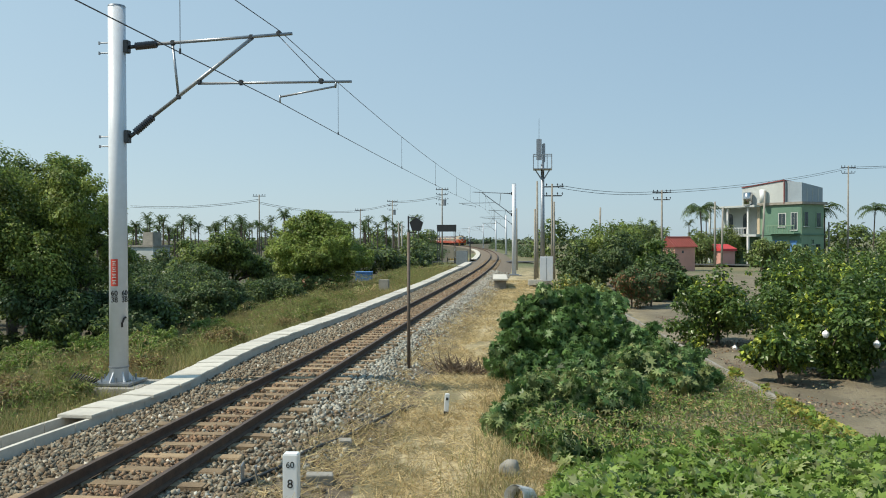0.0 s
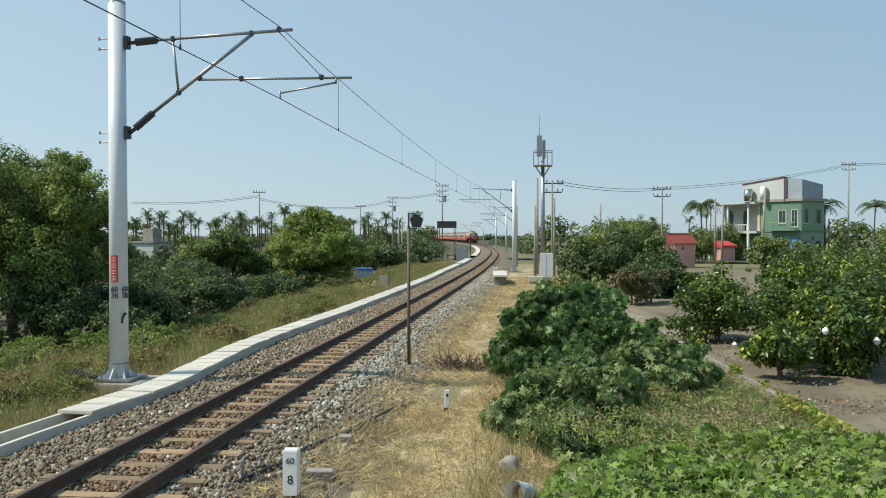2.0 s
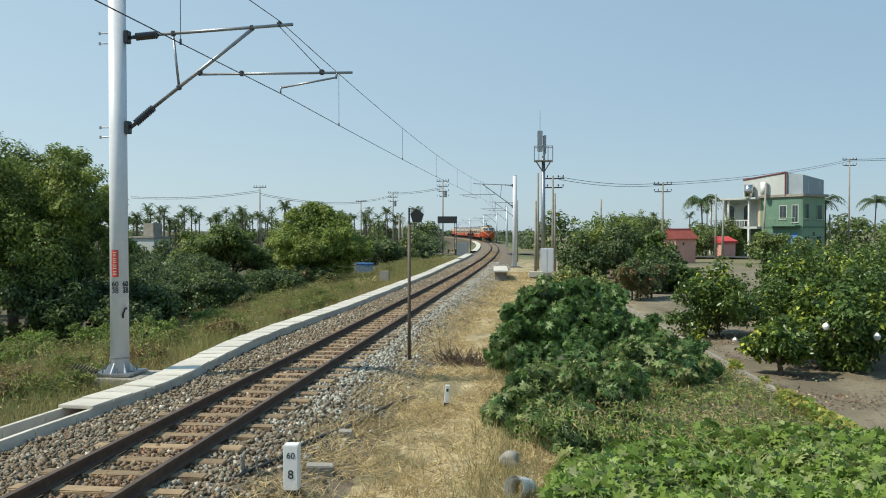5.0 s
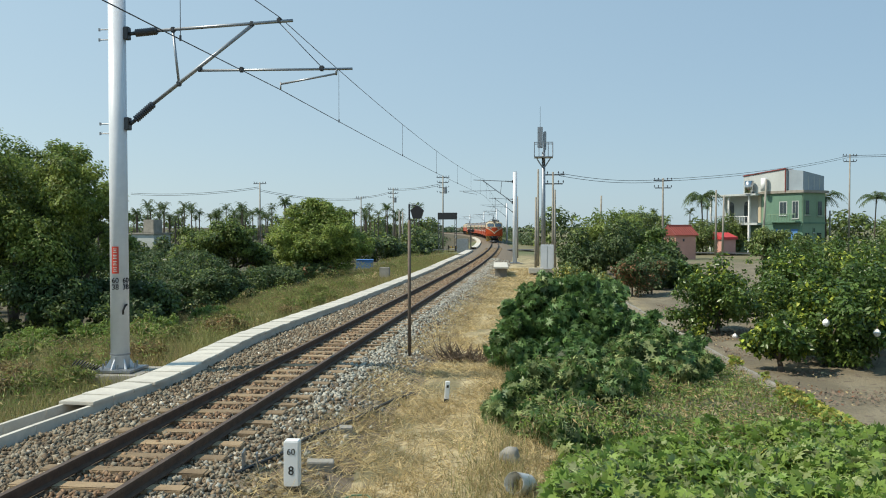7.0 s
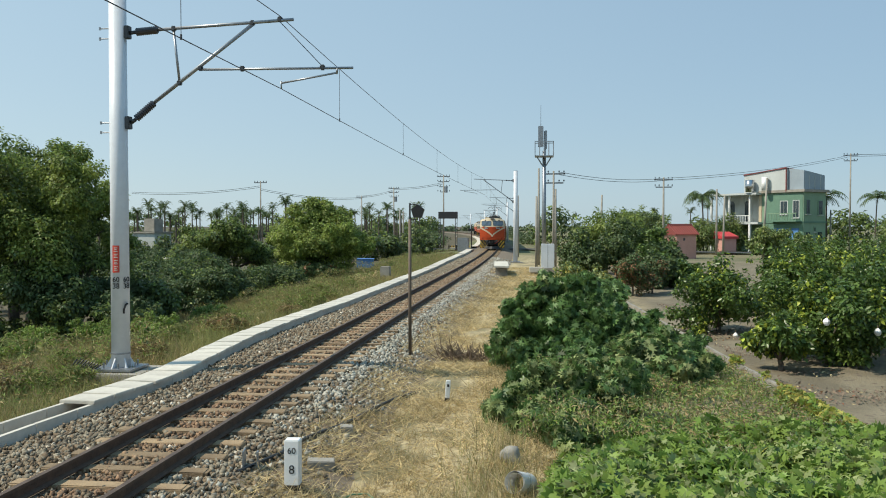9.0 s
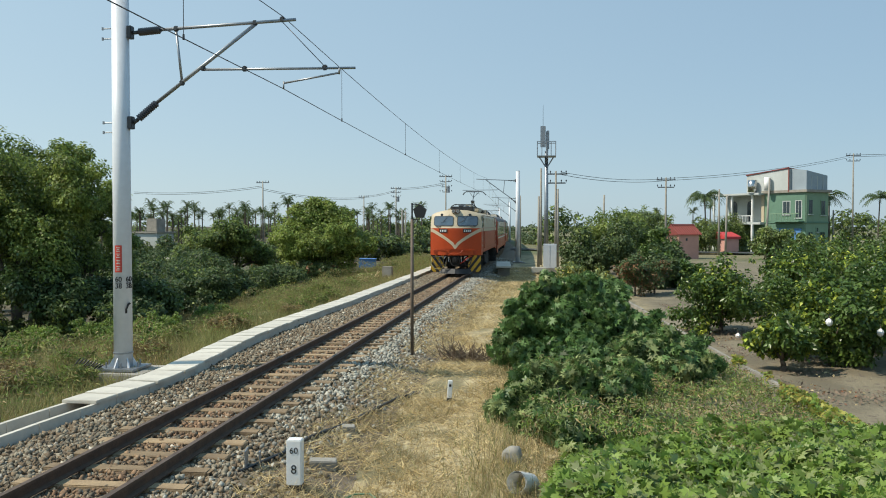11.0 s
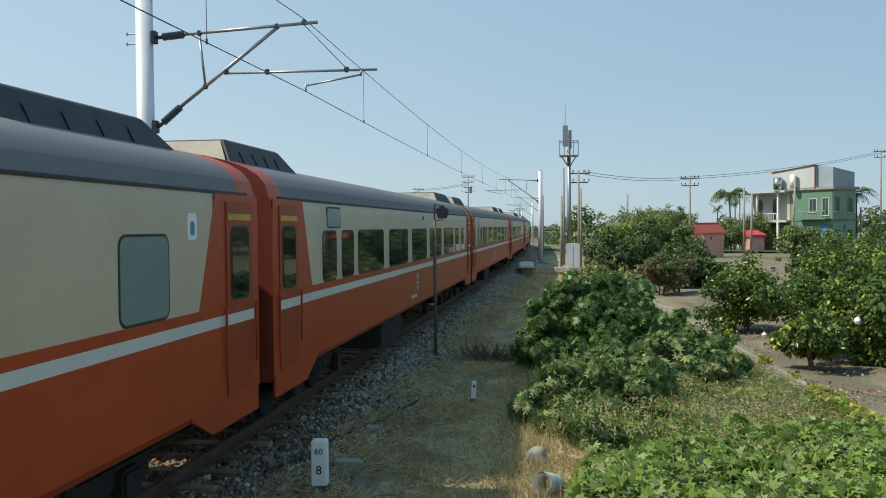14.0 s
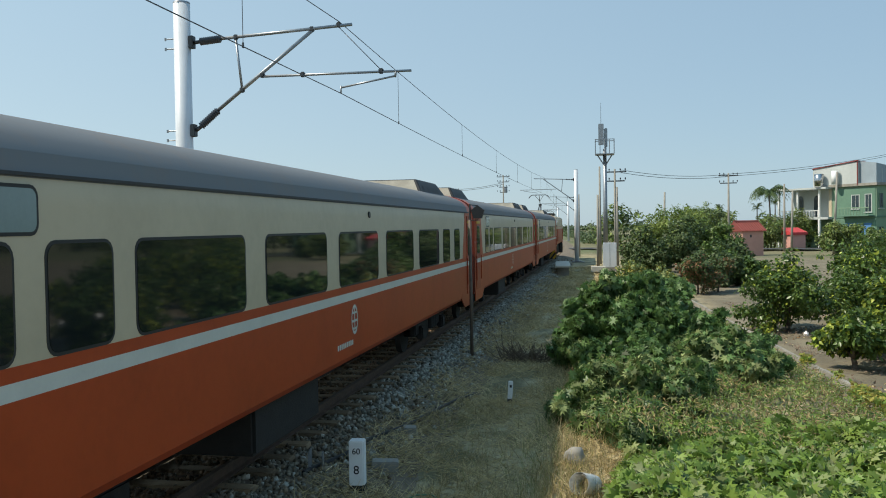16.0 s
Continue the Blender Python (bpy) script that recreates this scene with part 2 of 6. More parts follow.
def ground_material():
    m = bpy.data.materials.new("dry_grass_and_soil")
    m.use_nodes = True
    nt = m.node_tree
    b = nt.nodes["Principled BSDF"]
    b.inputs["Roughness"].default_value = 0.95
    g = nt.nodes.new("ShaderNodeTexCoord")

    def noisy(scale, detail=8):
        n = nt.nodes.new("ShaderNodeTexNoise")
        n.inputs["Scale"].default_value, n.inputs["Detail"].default_value = scale, detail
        nt.links.new(g.outputs["Object"], n.inputs["Vector"])
        return n.outputs[0]

    def blend(fac, a, c):
        mx = nt.nodes.new("ShaderNodeMix")
        mx.data_type = "RGBA"
        for i, v in ((6, a), (7, c)):
            if isinstance(v, tuple):
                mx.inputs[i].default_value = (*v, 1)
            else:
                nt.links.new(v, mx.inputs[i])
        nt.links.new(fac, mx.inputs[0])
        return mx.outputs[2]

    def ramp(v, lo, hi):
        mr = nt.nodes.new("ShaderNodeMapRange")
        mr.interpolation_type = "SMOOTHSTEP"
        mr.inputs[1].default_value, mr.inputs[2].default_value = lo, hi
        nt.links.new(v, mr.inputs[0])
        return mr.outputs[0]

    straw = blend(ramp(noisy(1.6), 0.36, 0.62), (0.36, 0.285, 0.155), (0.50, 0.41, 0.24))
    straw = blend(ramp(noisy(0.7), 0.48, 0.64), straw, (0.19, 0.165, 0.085))
    straw = blend(ramp(noisy(9), 0.52, 0.66), straw, (0.19, 0.15, 0.085))
    soil = blend(ramp(noisy(0.8), 0.35, 0.65), (0.15, 0.125, 0.08), (0.225, 0.19, 0.125))
    soil = blend(ramp(noisy(5), 0.55, 0.7), soil, (0.13, 0.10, 0.075))
    grass = blend(ramp(noisy(0.6), 0.4, 0.6), (0.13, 0.14, 0.05), (0.30, 0.23, 0.11))
    sep = nt.nodes.new("ShaderNodeSeparateXYZ")
    nt.links.new(g.outputs["Object"], sep.inputs[0])
    wob = nt.nodes.new("ShaderNodeMath")
    wob.operation = "MULTIPLY_ADD"
    nt.links.new(noisy(0.8), wob.inputs[0])
    wob.inputs[1].default_value = 2.0
    nt.links.new(sep.outputs[0], wob.inputs[2])
    c = blend(ramp(wob.outputs[0], -7.6, -6.6), grass, straw)
    c = blend(ramp(wob.outputs[0], 4.6, 6.2), c, soil)
    field = blend(ramp(noisy(0.05), 0.4, 0.6), (0.11, 0.125, 0.05), (0.19, 0.165, 0.085))
    c = blend(ramp(sep.outputs[1], 75.0, 110.0), c, field)
    # beneath the far-side trees the ground colour itself darkens, in place of shade
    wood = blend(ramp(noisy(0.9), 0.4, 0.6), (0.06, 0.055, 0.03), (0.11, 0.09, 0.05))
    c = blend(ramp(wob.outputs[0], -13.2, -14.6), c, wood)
    nt.links.new(c, b.inputs["Base Color"])
    bp = nt.nodes.new("ShaderNodeBump")
    bp.inputs["Strength"].default_value, bp.inputs["Distance"].default_value = 0.8, 0.05
    nt.links.new(noisy(14), bp.inputs["Height"])
    nt.links.new(bp.outputs[0], b.inputs["Normal"])
    return m


XS = spaced([(-1500, -200, 6), (-200, -40, 12), (-40, -14, 26), (-14, 9, 92), (9, 40, 31), (40, 200, 12), (200, 1500, 6)])
YS = spaced([(-60, 4, 16), (4, 30, 104), (30, 60, 60), (60, 130, 50), (130, 400, 40), (400, 3000, 12)])
gv = [(x, y, ground_z(x, y)) for y in YS for x in XS]
nx = len(XS)
gf = [(j * nx + i, j * nx + i + 1, (j + 1) * nx + i + 1, (j + 1) * nx + i) for j in range(len(YS) - 1) for i in range(nx - 1)]
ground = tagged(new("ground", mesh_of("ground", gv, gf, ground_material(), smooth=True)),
                "dry straw-coloured grass and bare soil beside the railway", "ground", kind="structure")

# ---- ballast bed, rails, sleepers ----
PROFILE = [(-3.2, -0.42), (-2.6, -0.33), (-2.05, -0.27), (-1.5, -0.235), (-0.8, -0.215), (0.0, -0.205), (0.8, -0.215), (1.55, -0.235), (2.1, -0.36), (2.9, -0.56)]


def top_z(x, y):
    """The surface beside the track: bare ground or the ballast bed, whichever is higher."""
    u = x - centre_x(y)
    bed_z = lerp_table(u, PROFILE) if abs(u) < 2.9 else -9
    return max(ground_z(x, y), bed_z)


def sweep(profile, s_list, closed=False):
    vs, fs = [], []
    n = len(profile)
    for s in s_list:
        for u, z in profile:
            x, y, _ = line_at(s, u)
            vs.append((x, y, z))
    for j in range(len(s_list) - 1):
        for i in range(n if closed else n - 1):
            k = (i + 1) % n
            fs.append((j * n + i, j * n + k, (j + 1) * n + k, (j + 1) * n + i))
    return vs, fs



def trough_u(s):
    return lerp_table(s, [(6, -2.7), (12, -2.38), (13.6, -2.25), (15.5, -2.03), (17, -2.06), (19.5, -2.3), (22, -2.47), (25.5, -2.5), (33, -2.3), (42, -2.27), (60, -2.3), (70, -2.5), (88, -2.5)])


ALONG = spaced([(-40, 60, 60), (60, 520, 92)])
railway = thing("railway_track", "single railway track with rusty rails on sun-bleached wooden sleepers", "railway track", kind="structure")
bed = part("ballast_bed", mesh_of("ballast_bed", *sweep(PROFILE, ALONG), BED, smooth=True), None, railway)
RAIL = [(-0.033, 0.0), (0.033, 0.0), (0.036, -0.035), (0.012, -0.045), (0.012, -0.125), (0.065, -0.145), (0.065, -0.16), (-0.065, -0.16), (-0.065, -0.145), (-0.012, -0.125), (-0.012, -0.045), (-0.036, -0.035)]
for side in (-0.566, 0.566):
    vs, fs = sweep([(u + side, z) for u, z in reversed(RAIL)], ALONG, True)
    idx = [1 if (k % 12) == 10 else 0 for k in range(len(fs))]
    part("rail", mesh_of("rail", vs, fs, [RUST, RAIL_TOP], idx), None, railway, "rusty rail with a worn head")
rng = random.Random(5)
sleeper_meshes = []
for k in range(4):
    bm = B()
    box(bm, (0, 0, 0), (2.12, 0.215, 0.13), 0.012)
    for v in bm.verts:
        v.co += Vector((rng.uniform(-.02, .02), rng.uniform(-.008, .008), rng.uniform(-.006, .006)))
    me = bpy.data.meshes.new("sleeper")
    bmesh.ops.recalc_face_normals(bm, faces=bm.faces)
    bm.to_mesh(me)
    bm.free()
    me.materials.append(SLEEPER)
    sleeper_meshes.append(me)
for k in range(180):
    s = 2.0 + 0.667 * k
    x, y, a = line_at(s)
    ob = part("sleeper", sleeper_meshes[rng.randrange(4)], None, railway)
    ob.matrix_basis = pose(x + rng.uniform(-.05, .05), y, -0.222 + rng.uniform(-.008, .006), 0, 0, math.degrees(a) + rng.uniform(-1.2, 1.2))

# stones of the ballast


def rock_template(seed):
    bm = B()
    bmesh.ops.create_cube(bm, size=1.5)
    bmesh.ops.triangulate(bm, faces=bm.faces)
    r = random.Random(seed)
    vs = np.array([tuple(v.co * r.uniform(0.6, 1.25)) for v in bm.verts])
    fs = np.array([[v.index for v in f.verts] for f in bm.faces])
    bm.free()
    return vs, fs


def scatter_mesh(name, templates, places, sizes, rots, mats, idx_of=None, smooth=False):
    """One mesh out of many small copies; rots: n x 3 x 3, sizes: n or n x 3."""
    n = len(places)
    sizes = np.asarray(sizes, float)
    if sizes.ndim == 1:
        sizes = np.repeat(sizes[:, None], 3, 1)
    allv, allf, alli, off = [], [], [], 0
    pick = np.arange(n) % len(templates)
    for k, (tv, tf) in enumerate(templates):
        sel = np.where(pick == k)[0]
        if not len(sel):
            continue
        v = tv[None] * sizes[sel][:, None, :]
        v = np.einsum("nij,nvj->nvi", rots[sel], v) + np.asarray(places)[sel][:, None, :]
        f = tf[None] + (off + np.arange(len(sel)) * len(tv))[:, None, None]
        off += len(sel) * len(tv)
        allv.append(v.reshape(-1, 3))
        allf.append(f.reshape(-1, tf.shape[1]))
        if idx_of is not None:
            alli.append(np.repeat(idx_of[sel], len(tf)))
    v, f = np.concatenate(allv), np.concatenate(allf)
    me = bpy.data.meshes.new(name)
    k = f.shape[1]
    me.vertices.add(len(v))
    me.vertices.foreach_set("co", v.astype(np.float32).ravel())
    me.loops.add(f.size)
    me.loops.foreach_set("vertex_index", f.astype(np.int32).ravel())
    me.polygons.add(len(f))
    me.polygons.foreach_set("loop_start", np.arange(0, f.size, k, dtype=np.int32))
    for m in (mats if isinstance(mats, (list, tuple)) else [mats]):
        me.materials.append(m)
    if idx_of is not None:
        me.polygons.foreach_set("material_index", np.concatenate(alli).astype(np.int32))
    if smooth:
        me.polygons.foreach_set("use_smooth", np.ones(len(f), bool))
    me.update(calc_edges=True)
    return me


def random_turns(rg, n):
    q = rg.normal(size=(n, 4))
    q /= np.linalg.norm(q, axis=1)[:, None]
    w, x, y, z = q.T
    return np.stack([np.stack([1 - 2 * (y * y + z * z), 2 * (x * y - z * w), 2 * (x * z + y * w)], -1),
                     np.stack([2 * (x * y + z * w), 1 - 2 * (x * x + z * z), 2 * (y * z - x * w)], -1),
                     np.stack([2 * (x * z - y * w), 2 * (y * z + x * w), 1 - 2 * (x * x + y * y)], -1)], 1)


rg = np.random.default_rng(11)
N_ST = 68000
ss = 5.5 + 75 * rg.random(N_ST) ** 2.0
uu = rg.uniform(-3.1, 3.0, N_ST)
keep = ~((np.abs(np.abs(uu) - 0.566) < 0.09))
on_sleeper = (np.abs(((ss - 2.0 + 0.333) % 0.667) - 0.333) < 0.10) & (np.abs(uu) < 1.1)
keep &= ~(on_sleeper & (rg.random(N_ST) < 0.86))
keep &= uu > np.array([trough_u(v) + 0.03 for v in ss])
keep &= rg.random(N_ST) > np.interp(uu - 0.014 * np.clip(ss - 10, 0, 40), [1.3, 1.7, 2.3], [0.0, 0.6, 0.965])
ss, uu = ss[keep], uu[keep]
px = np.array([line_at(a, b)[0] for a, b in zip(ss, uu)])
pz = np.interp(uu, [p[0] for p in PROFILE], [p[1] for p in PROFILE]) + rg.uniform(-0.005, 0.03, len(ss))
pz = np.where((np.abs(uu) < 0.5), np.minimum(pz, -0.175), pz)
rusty = ((np.abs(uu) < 0.62) & (rg.random(len(ss)) < 0.72)) | ((uu > 1.5) & (ss > 24) & (rg.random(len(ss)) < 0.18))
st = part("ballast_stones", scatter_mesh("ballast_stones", [rock_template(i) for i in range(6)], np.stack([px, ss, pz], 1),
          rg.uniform(0.014, 0.041, (len(ss), 3)) * (1 + 0.014 * ss)[:, None], random_turns(rg, len(ss)), [STONE, RUSTY_STONE, BROWN_STONE, PALE_STONE, GREY_STONE], np.where(rusty, 1, np.where((uu > .75) & (rg.random(len(ss)) < np.clip((ss - 11) / 8, .12, .85)), 4, rg.choice([0, 2, 3], len(ss), p=[.50, .46, .04])))), None, railway, "grey-brown crushed ballast stones")
st["kind"] = "stuff"

# ---- concrete cable trough beside the track ----
trough = thing("cable_trough", "pale concrete cable trough with loose lid slabs beside the track", "cable trough", kind="structure")


lid_bm = B()
box(lid_bm, (0, 0, 0), (0.66, 0.585, 0.06), 0.01)
lid_me = bpy.data.meshes.new("lid_slab")
lid_bm.to_mesh(lid_me)
lid_bm.free()
lid_me.materials.append(CONCRETE)
for k in range(123):
    s = 13.7 + 0.6 * k
    u = trough_u(s) - 0.33
    slope = math.degrees(math.atan2(trough_u(s + .3) - trough_u(s - .3), 0.6))
    x, y, a = line_at(s, u)
    ob = part("lid_slab", lid_me, None, trough)
    ob.matrix_basis = pose(x + rng.uniform(-.012, .012), y, -0.10 + rng.uniform(-.01, .01), rng.uniform(-.6, .6), rng.uniform(-1, 1), math.degrees(a) - slope + rng.uniform(-.6, .6))
wall_bm = bmesh.new()
for du in (-0.60, -0.07):
    for k in range(84):
        s0 = 6 + 1.0 * k
        pa, pb = line_at(s0, trough_u(s0) + du), line_at(s0 + 0.985, trough_u(s0 + 0.985) + du)
        d = Vector((pb[0] - pa[0], pb[1] - pa[1], 0))
        box(wall_bm, ((pa[0] + pb[0]) / 2, (pa[1] + pb[1]) / 2, -0.335), (0.075, d.length, 0.40), 0.0, Matrix.Rotation(math.atan2(-d.x, d.y), 3, "Z"))
part("side_wall", wall_bm, CONCRETE, trough)
for s0, s1 in ((90, 109), (122, 240)):
    vs, fs = sweep([(-2.5, -.55), (-2.5, -.1), (-3.3, -.1), (-3.3, -.8)], spaced([(s0, s1, 30)]))
    part("covered_run", mesh_of("covered_run", vs, fs, CONCRETE), None, trough)
fl = B()
for k in range(4):
    s0 = 6 + 2 * k
    x, y, a = line_at(s0 + 1, trough_u(s0 + 1) - 0.36)
    box(fl, (x, y, -0.46), (0.62, 2.1, 0.03))
part("channel_floor", fl, OLD_CONCRETE, trough)


# ---- overhead line masts ----
def mast(y, x, to, height=7.65, r=0.21, near=False):
    """White tubular mast at (x, y); `to` = +1 carries its bracket towards +x."""
    zb = -0.12 if near else -0.35
    t = thing("catenary_mast", "pale steel catenary mast with a red warning plate on its footing" if near else "pale tubular steel catenary mast on a concrete footing", "catenary mast", pose(x, y, 0), "catenary masts")
    seg = 28 if near else 12
    bm = B()
    tube(bm, (0, 0, zb), (0, 0, height), r, r * 0.92, seg)
    part("pole", bm, MAST_WHITE, t, smooth=True)
    bm = B()
    tube(bm, (0, 0, height), (0, 0, height + .03), r * .95, r * .9, seg)
    part("cap", bm, GALV, t)
    bm = B()
    box(bm, (0, 0, zb - .02), (0.85, 0.85, 0.05), 0.008)
    part("base_plate", bm, GALV, t)
    bm = B()
    box(bm, (0.0, 0, zb - 0.28), (1.35, 1.25, 0.44), 0.02)
    part("footing", bm, OLD_CONCRETE, t, "weathered concrete footing")
    if near:
        for a in range(6):
            q = radians(60 * a + 20)
            bm = B()
            vs = [bm.verts.new(Matrix.Rotation(q, 3, "Z") @ Vector(p)) for p in ((r, -.012, zb), (r + .12, -.012, zb), (r, -.012, zb + .2), (r, .012, zb), (r + .12, .012, zb), (r, .012, zb + .2))]
            for f in ((0, 1, 2), (5, 4, 3), (0, 3, 4, 1), (1, 4, 5, 2), (2, 5, 3, 0)):
                bm.faces.new([vs[i] for i in f])
            part("stiffener", bm, MAST_WHITE, t)
            bm = B()
            tube(bm, (.36 * math.cos(q + .5), .36 * math.sin(q + .5), zb), (.36 * math.cos(q + .5), .36 * math.sin(q + .5), zb + .12), .018)
            part("anchor_bolt", bm, GALV, t)
        bm = B()
        tube(bm, (0, 0, zb + .28), (0, 0, zb + .31), r + .012, r + .012, seg)
        part("clamp_ring", bm, GALV, t)
        for z in (6.72, 6.93, 4.78, 4.98):
            bm = B()
            tube(bm, (-r * .9, -.05, z), (-r - .17, -.05, z), .014)
            tube(bm, (-r - .17, -.05, z - .03), (-r - .17, -.05, z + .03), .022)
            part("bracket_bolt", bm, GALV, t)
    # cantilever
    c = thing("cantilever", "galvanised steel catenary cantilever with dark ribbed insulators", "cantilever", pose(x, y, 0), "catenary cantilevers")

    def q(px, pz, dy=0.0):
        return (to * (px + (8.775 if near else 8.73)), dy, pz)

    s = 12 if near else 6

    def rod(name, a, b, rad, m=GALV, label=""):
        bm = B()
        tube(bm, a, b, rad, rad, s)
        return part(name, bm, m, c, label, smooth=near)

    def ribbed(a, b):
        a, b = Vector(a), Vector(b)
        bm = B()
        tube(bm, a, b, .035, .035, s)
        n = 11 if near else 3
        for i in range(n):
            p = a.lerp(b, .12 + .76 * i / (n - 1))
            dd = (b - a).normalized() * .018
            tube(bm, p - dd, p + dd, .085, .06, s)
        part("insulator", bm, INSULATOR, c, "dark ribbed insulator")

    for z in (6.85, 4.98):
        bm = B()
        box(bm, (to * (r + .03), 0, z), (.1, .16, .26), .01)
        part("hinge_bracket", bm, DARK_STEEL, c)
    rod("link", q(-8.5, 6.84), q(-8.38, 6.85), .04, DARK_STEEL)
    ribbed(q(-8.40, 6.85), q(-7.85, 6.89))
    rod("top_tube", q(-7.88, 6.89), q(-5.02, 7.02), .034)
    rod("link", q(-8.5, 4.98), q(-8.4, 5.05), .04, DARK_STEEL)
    ribbed(q(-8.42, 5.04), q(-7.95, 5.42))
    rod("diagonal_tube", q(-7.98, 5.40), q(-5.88, 6.94), .038)
    rod("strut", q(-7.56, 6.88), q(-7.44, 5.80), .026)
    rod("registration_tube", q(-6.99, 6.05), q(-3.79, 6.02), .026)
    rod("steady_arm", q(-4.11, 5.93), q(-5.28, 5.74), .02)
    rod("drop_bracket", q(-4.11, 6.04), q(-4.13, 5.9), .024)
    rod("contact_clip", q(-5.28, 5.78), q(-5.28, 5.62), .016)
    if near:
        rod("tie_wire", q(-5.32, 7.0), q(-4.42, 6.06), .008, CABLE)
    if near:
        for px_, pz_ in ((-7.56, 6.90), (-5.88, 6.97), (-7.44, 5.79), (-6.99, 6.08), (-5.30, 7.03), (-4.42, 6.04), (-6.1, 6.05)):
            bm = B()
            box(bm, q(px_, pz_), (.10, .09, .11), .02)
            part("clamp", bm, DARK_STEEL, c)
    return t


m1 = mast(17.0, -8.775, 1, 7.68, 0.19, near=True)
mast(76.6, -2.35, -1, 7.7, 0.2)
for s, u in ((126, 2.9), (176, 2.9), (228, 2.9), (285, 2.9), (345, 2.9)):
    x, y, a = line_at(s, u)
    mast(y, x, -1)

# plate and figures on the near mast
bm = B()
R1 = 0.188
for i in range(8):
    a0, a1 = radians(-110 + 5.5 * i), radians(-110 + 5.5 * (i + 1))
    f = [(math.cos(a0), math.sin(a0)), (math.cos(a1), math.sin(a1))]
    vs = [bm.verts.new(((R1 + .01) * f[k][0], (R1 + .01) * f[k][1], z)) for k, z in ((0, 1.87), (1, 1.87), (1, 2.43), (0, 2.43))]
    bm.faces.new(vs)
part("warning_plate", bm, RED_SIGN, m1, "red warning plate with pale writing")


def curved_bar(parent, name, a_mid, z, wdeg, hz, m, r=R1 + .013):
    bm = B()
    n = 3
    for i in range(n):
        a0, a1 = radians(a_mid - wdeg / 2 + wdeg * i / n), radians(a_mid - wdeg / 2 + wdeg * (i + 1) / n)
        vs = [bm.verts.new((r * math.cos(a), r * math.sin(a), zz)) for a, zz in ((a0, z - hz / 2), (a1, z - hz / 2), (a1, z + hz / 2), (a0, z + hz / 2))]
        bm.faces.new(vs)
    return part(name, bm, m, parent)


for i in range(4):
    for dz, w in ((0.035, 24), (0.0, 16), (-0.035, 24)):
        curved_bar(m1, "writing_bar", -88, 2.345 - 0.13 * i + dz, w, 0.014, STRIPE)


def letters(name, body, size, m, parent, at, extrude=0.002, label=""):
    cu = bpy.data.curves.new(name, "FONT")
    cu.body, cu.size, cu.extrude, cu.align_x, cu.align_y = body, size, extrude, "CENTER", "CENTER"
    ob = bpy.data.objects.new(name, cu)
    scene.collection.objects.link(ob)
    bpy.context.view_layer.update()
    me = bpy.data.meshes.new_from_object(ob.evaluated_get(bpy.context.evaluated_depsgraph_get()))
    bpy.data.objects.remove(ob)
    me.materials.clear()
    me.materials.append(m)
    o = part(name, me, None, parent, label)
    o.matrix_basis = at
    return o


for txt, z in (("60", 1.72), ("38", 1.58)):
    for ang in (-88, -24):
        a = radians(ang)
        letters("figures", txt, 0.15, BLACK, m1, pose((R1 + .004) * math.cos(a), (R1 + .004) * math.sin(a), z, 90, 0, ang + 90), 0.006)
for ang in (-88, -24):
    curved_bar(m1, "figure_rule", ang, 1.65, 40, 0.012, BLACK)
bm = B()
pipe(bm, [(R1 * .75, -R1 * .7, 1.02), (R1 * .8, -R1 * .8, 1.1), (R1 * .95, -R1 * .62, 1.2), (R1 * 1.05, -R1 * .4, 1.22)], .022, 8)
part("cable_clip", bm, BLACK, m1)


# ---- wires ----
def wire(name, pts, r, label, material=CABLE, sag=0.0, n=1):
    bm = B()
    out = []
    for a, b in zip(pts, pts[1:]):
        a, b = Vector(a), Vector(b)
        for i in range(n):
            k = i / n
            out.append(a.lerp(b, k) - Vector((0, 0, 4 * sag * k * (1 - k))))
    out.append(Vector(pts[-1]))
    pipe(bm, out, r, 5)
    ob = part(name, bm, material)
    return tagged(ob, label, "wire")


SUPPORT = [(-42, 0.2), (17, -0.17), (76.6, 0.2), (126, 0.15), (176, 0.15), (228, 0.15), (285, 0.1), (345, 0.1)]


def over(s, u, z):
    x, y, _ = line_at(s, u)
    return (x, y, z)


def contact_z(k):
    return 5.63 - 4 * .16 * k * (1 - k)


spans = list(zip(SUPPORT, SUPPORT[1:]))
for (a, ua), (b, ub) in spans:
    bm = B()
    bm2 = B()
    n = 16
    pts = []
    for i in range(n + 1):
        k = i / n
        pts.append(over(a + (b - a) * k, ua + (ub - ua) * k, 7.09 - 4 * 0.55 * k * (1 - k)))
    pipe(bm, pts, .009 if a < 100 else .02, 5)
    pipe(bm2, [over(a + (b - a) * i / 12, ua + (ub - ua) * i / 12, contact_z(i / 12)) for i in range(13)], .009 if a < 100 else .016, 5)
    tagged(part("messenger_wire", bm, CABLE), "dark overhead messenger wire sagging between masts", "overhead wire", "messenger wires")
    tagged(part("contact_wire", bm2, CABLE), "dark overhead contact wire above the track", "overhead wire", "contact wires")
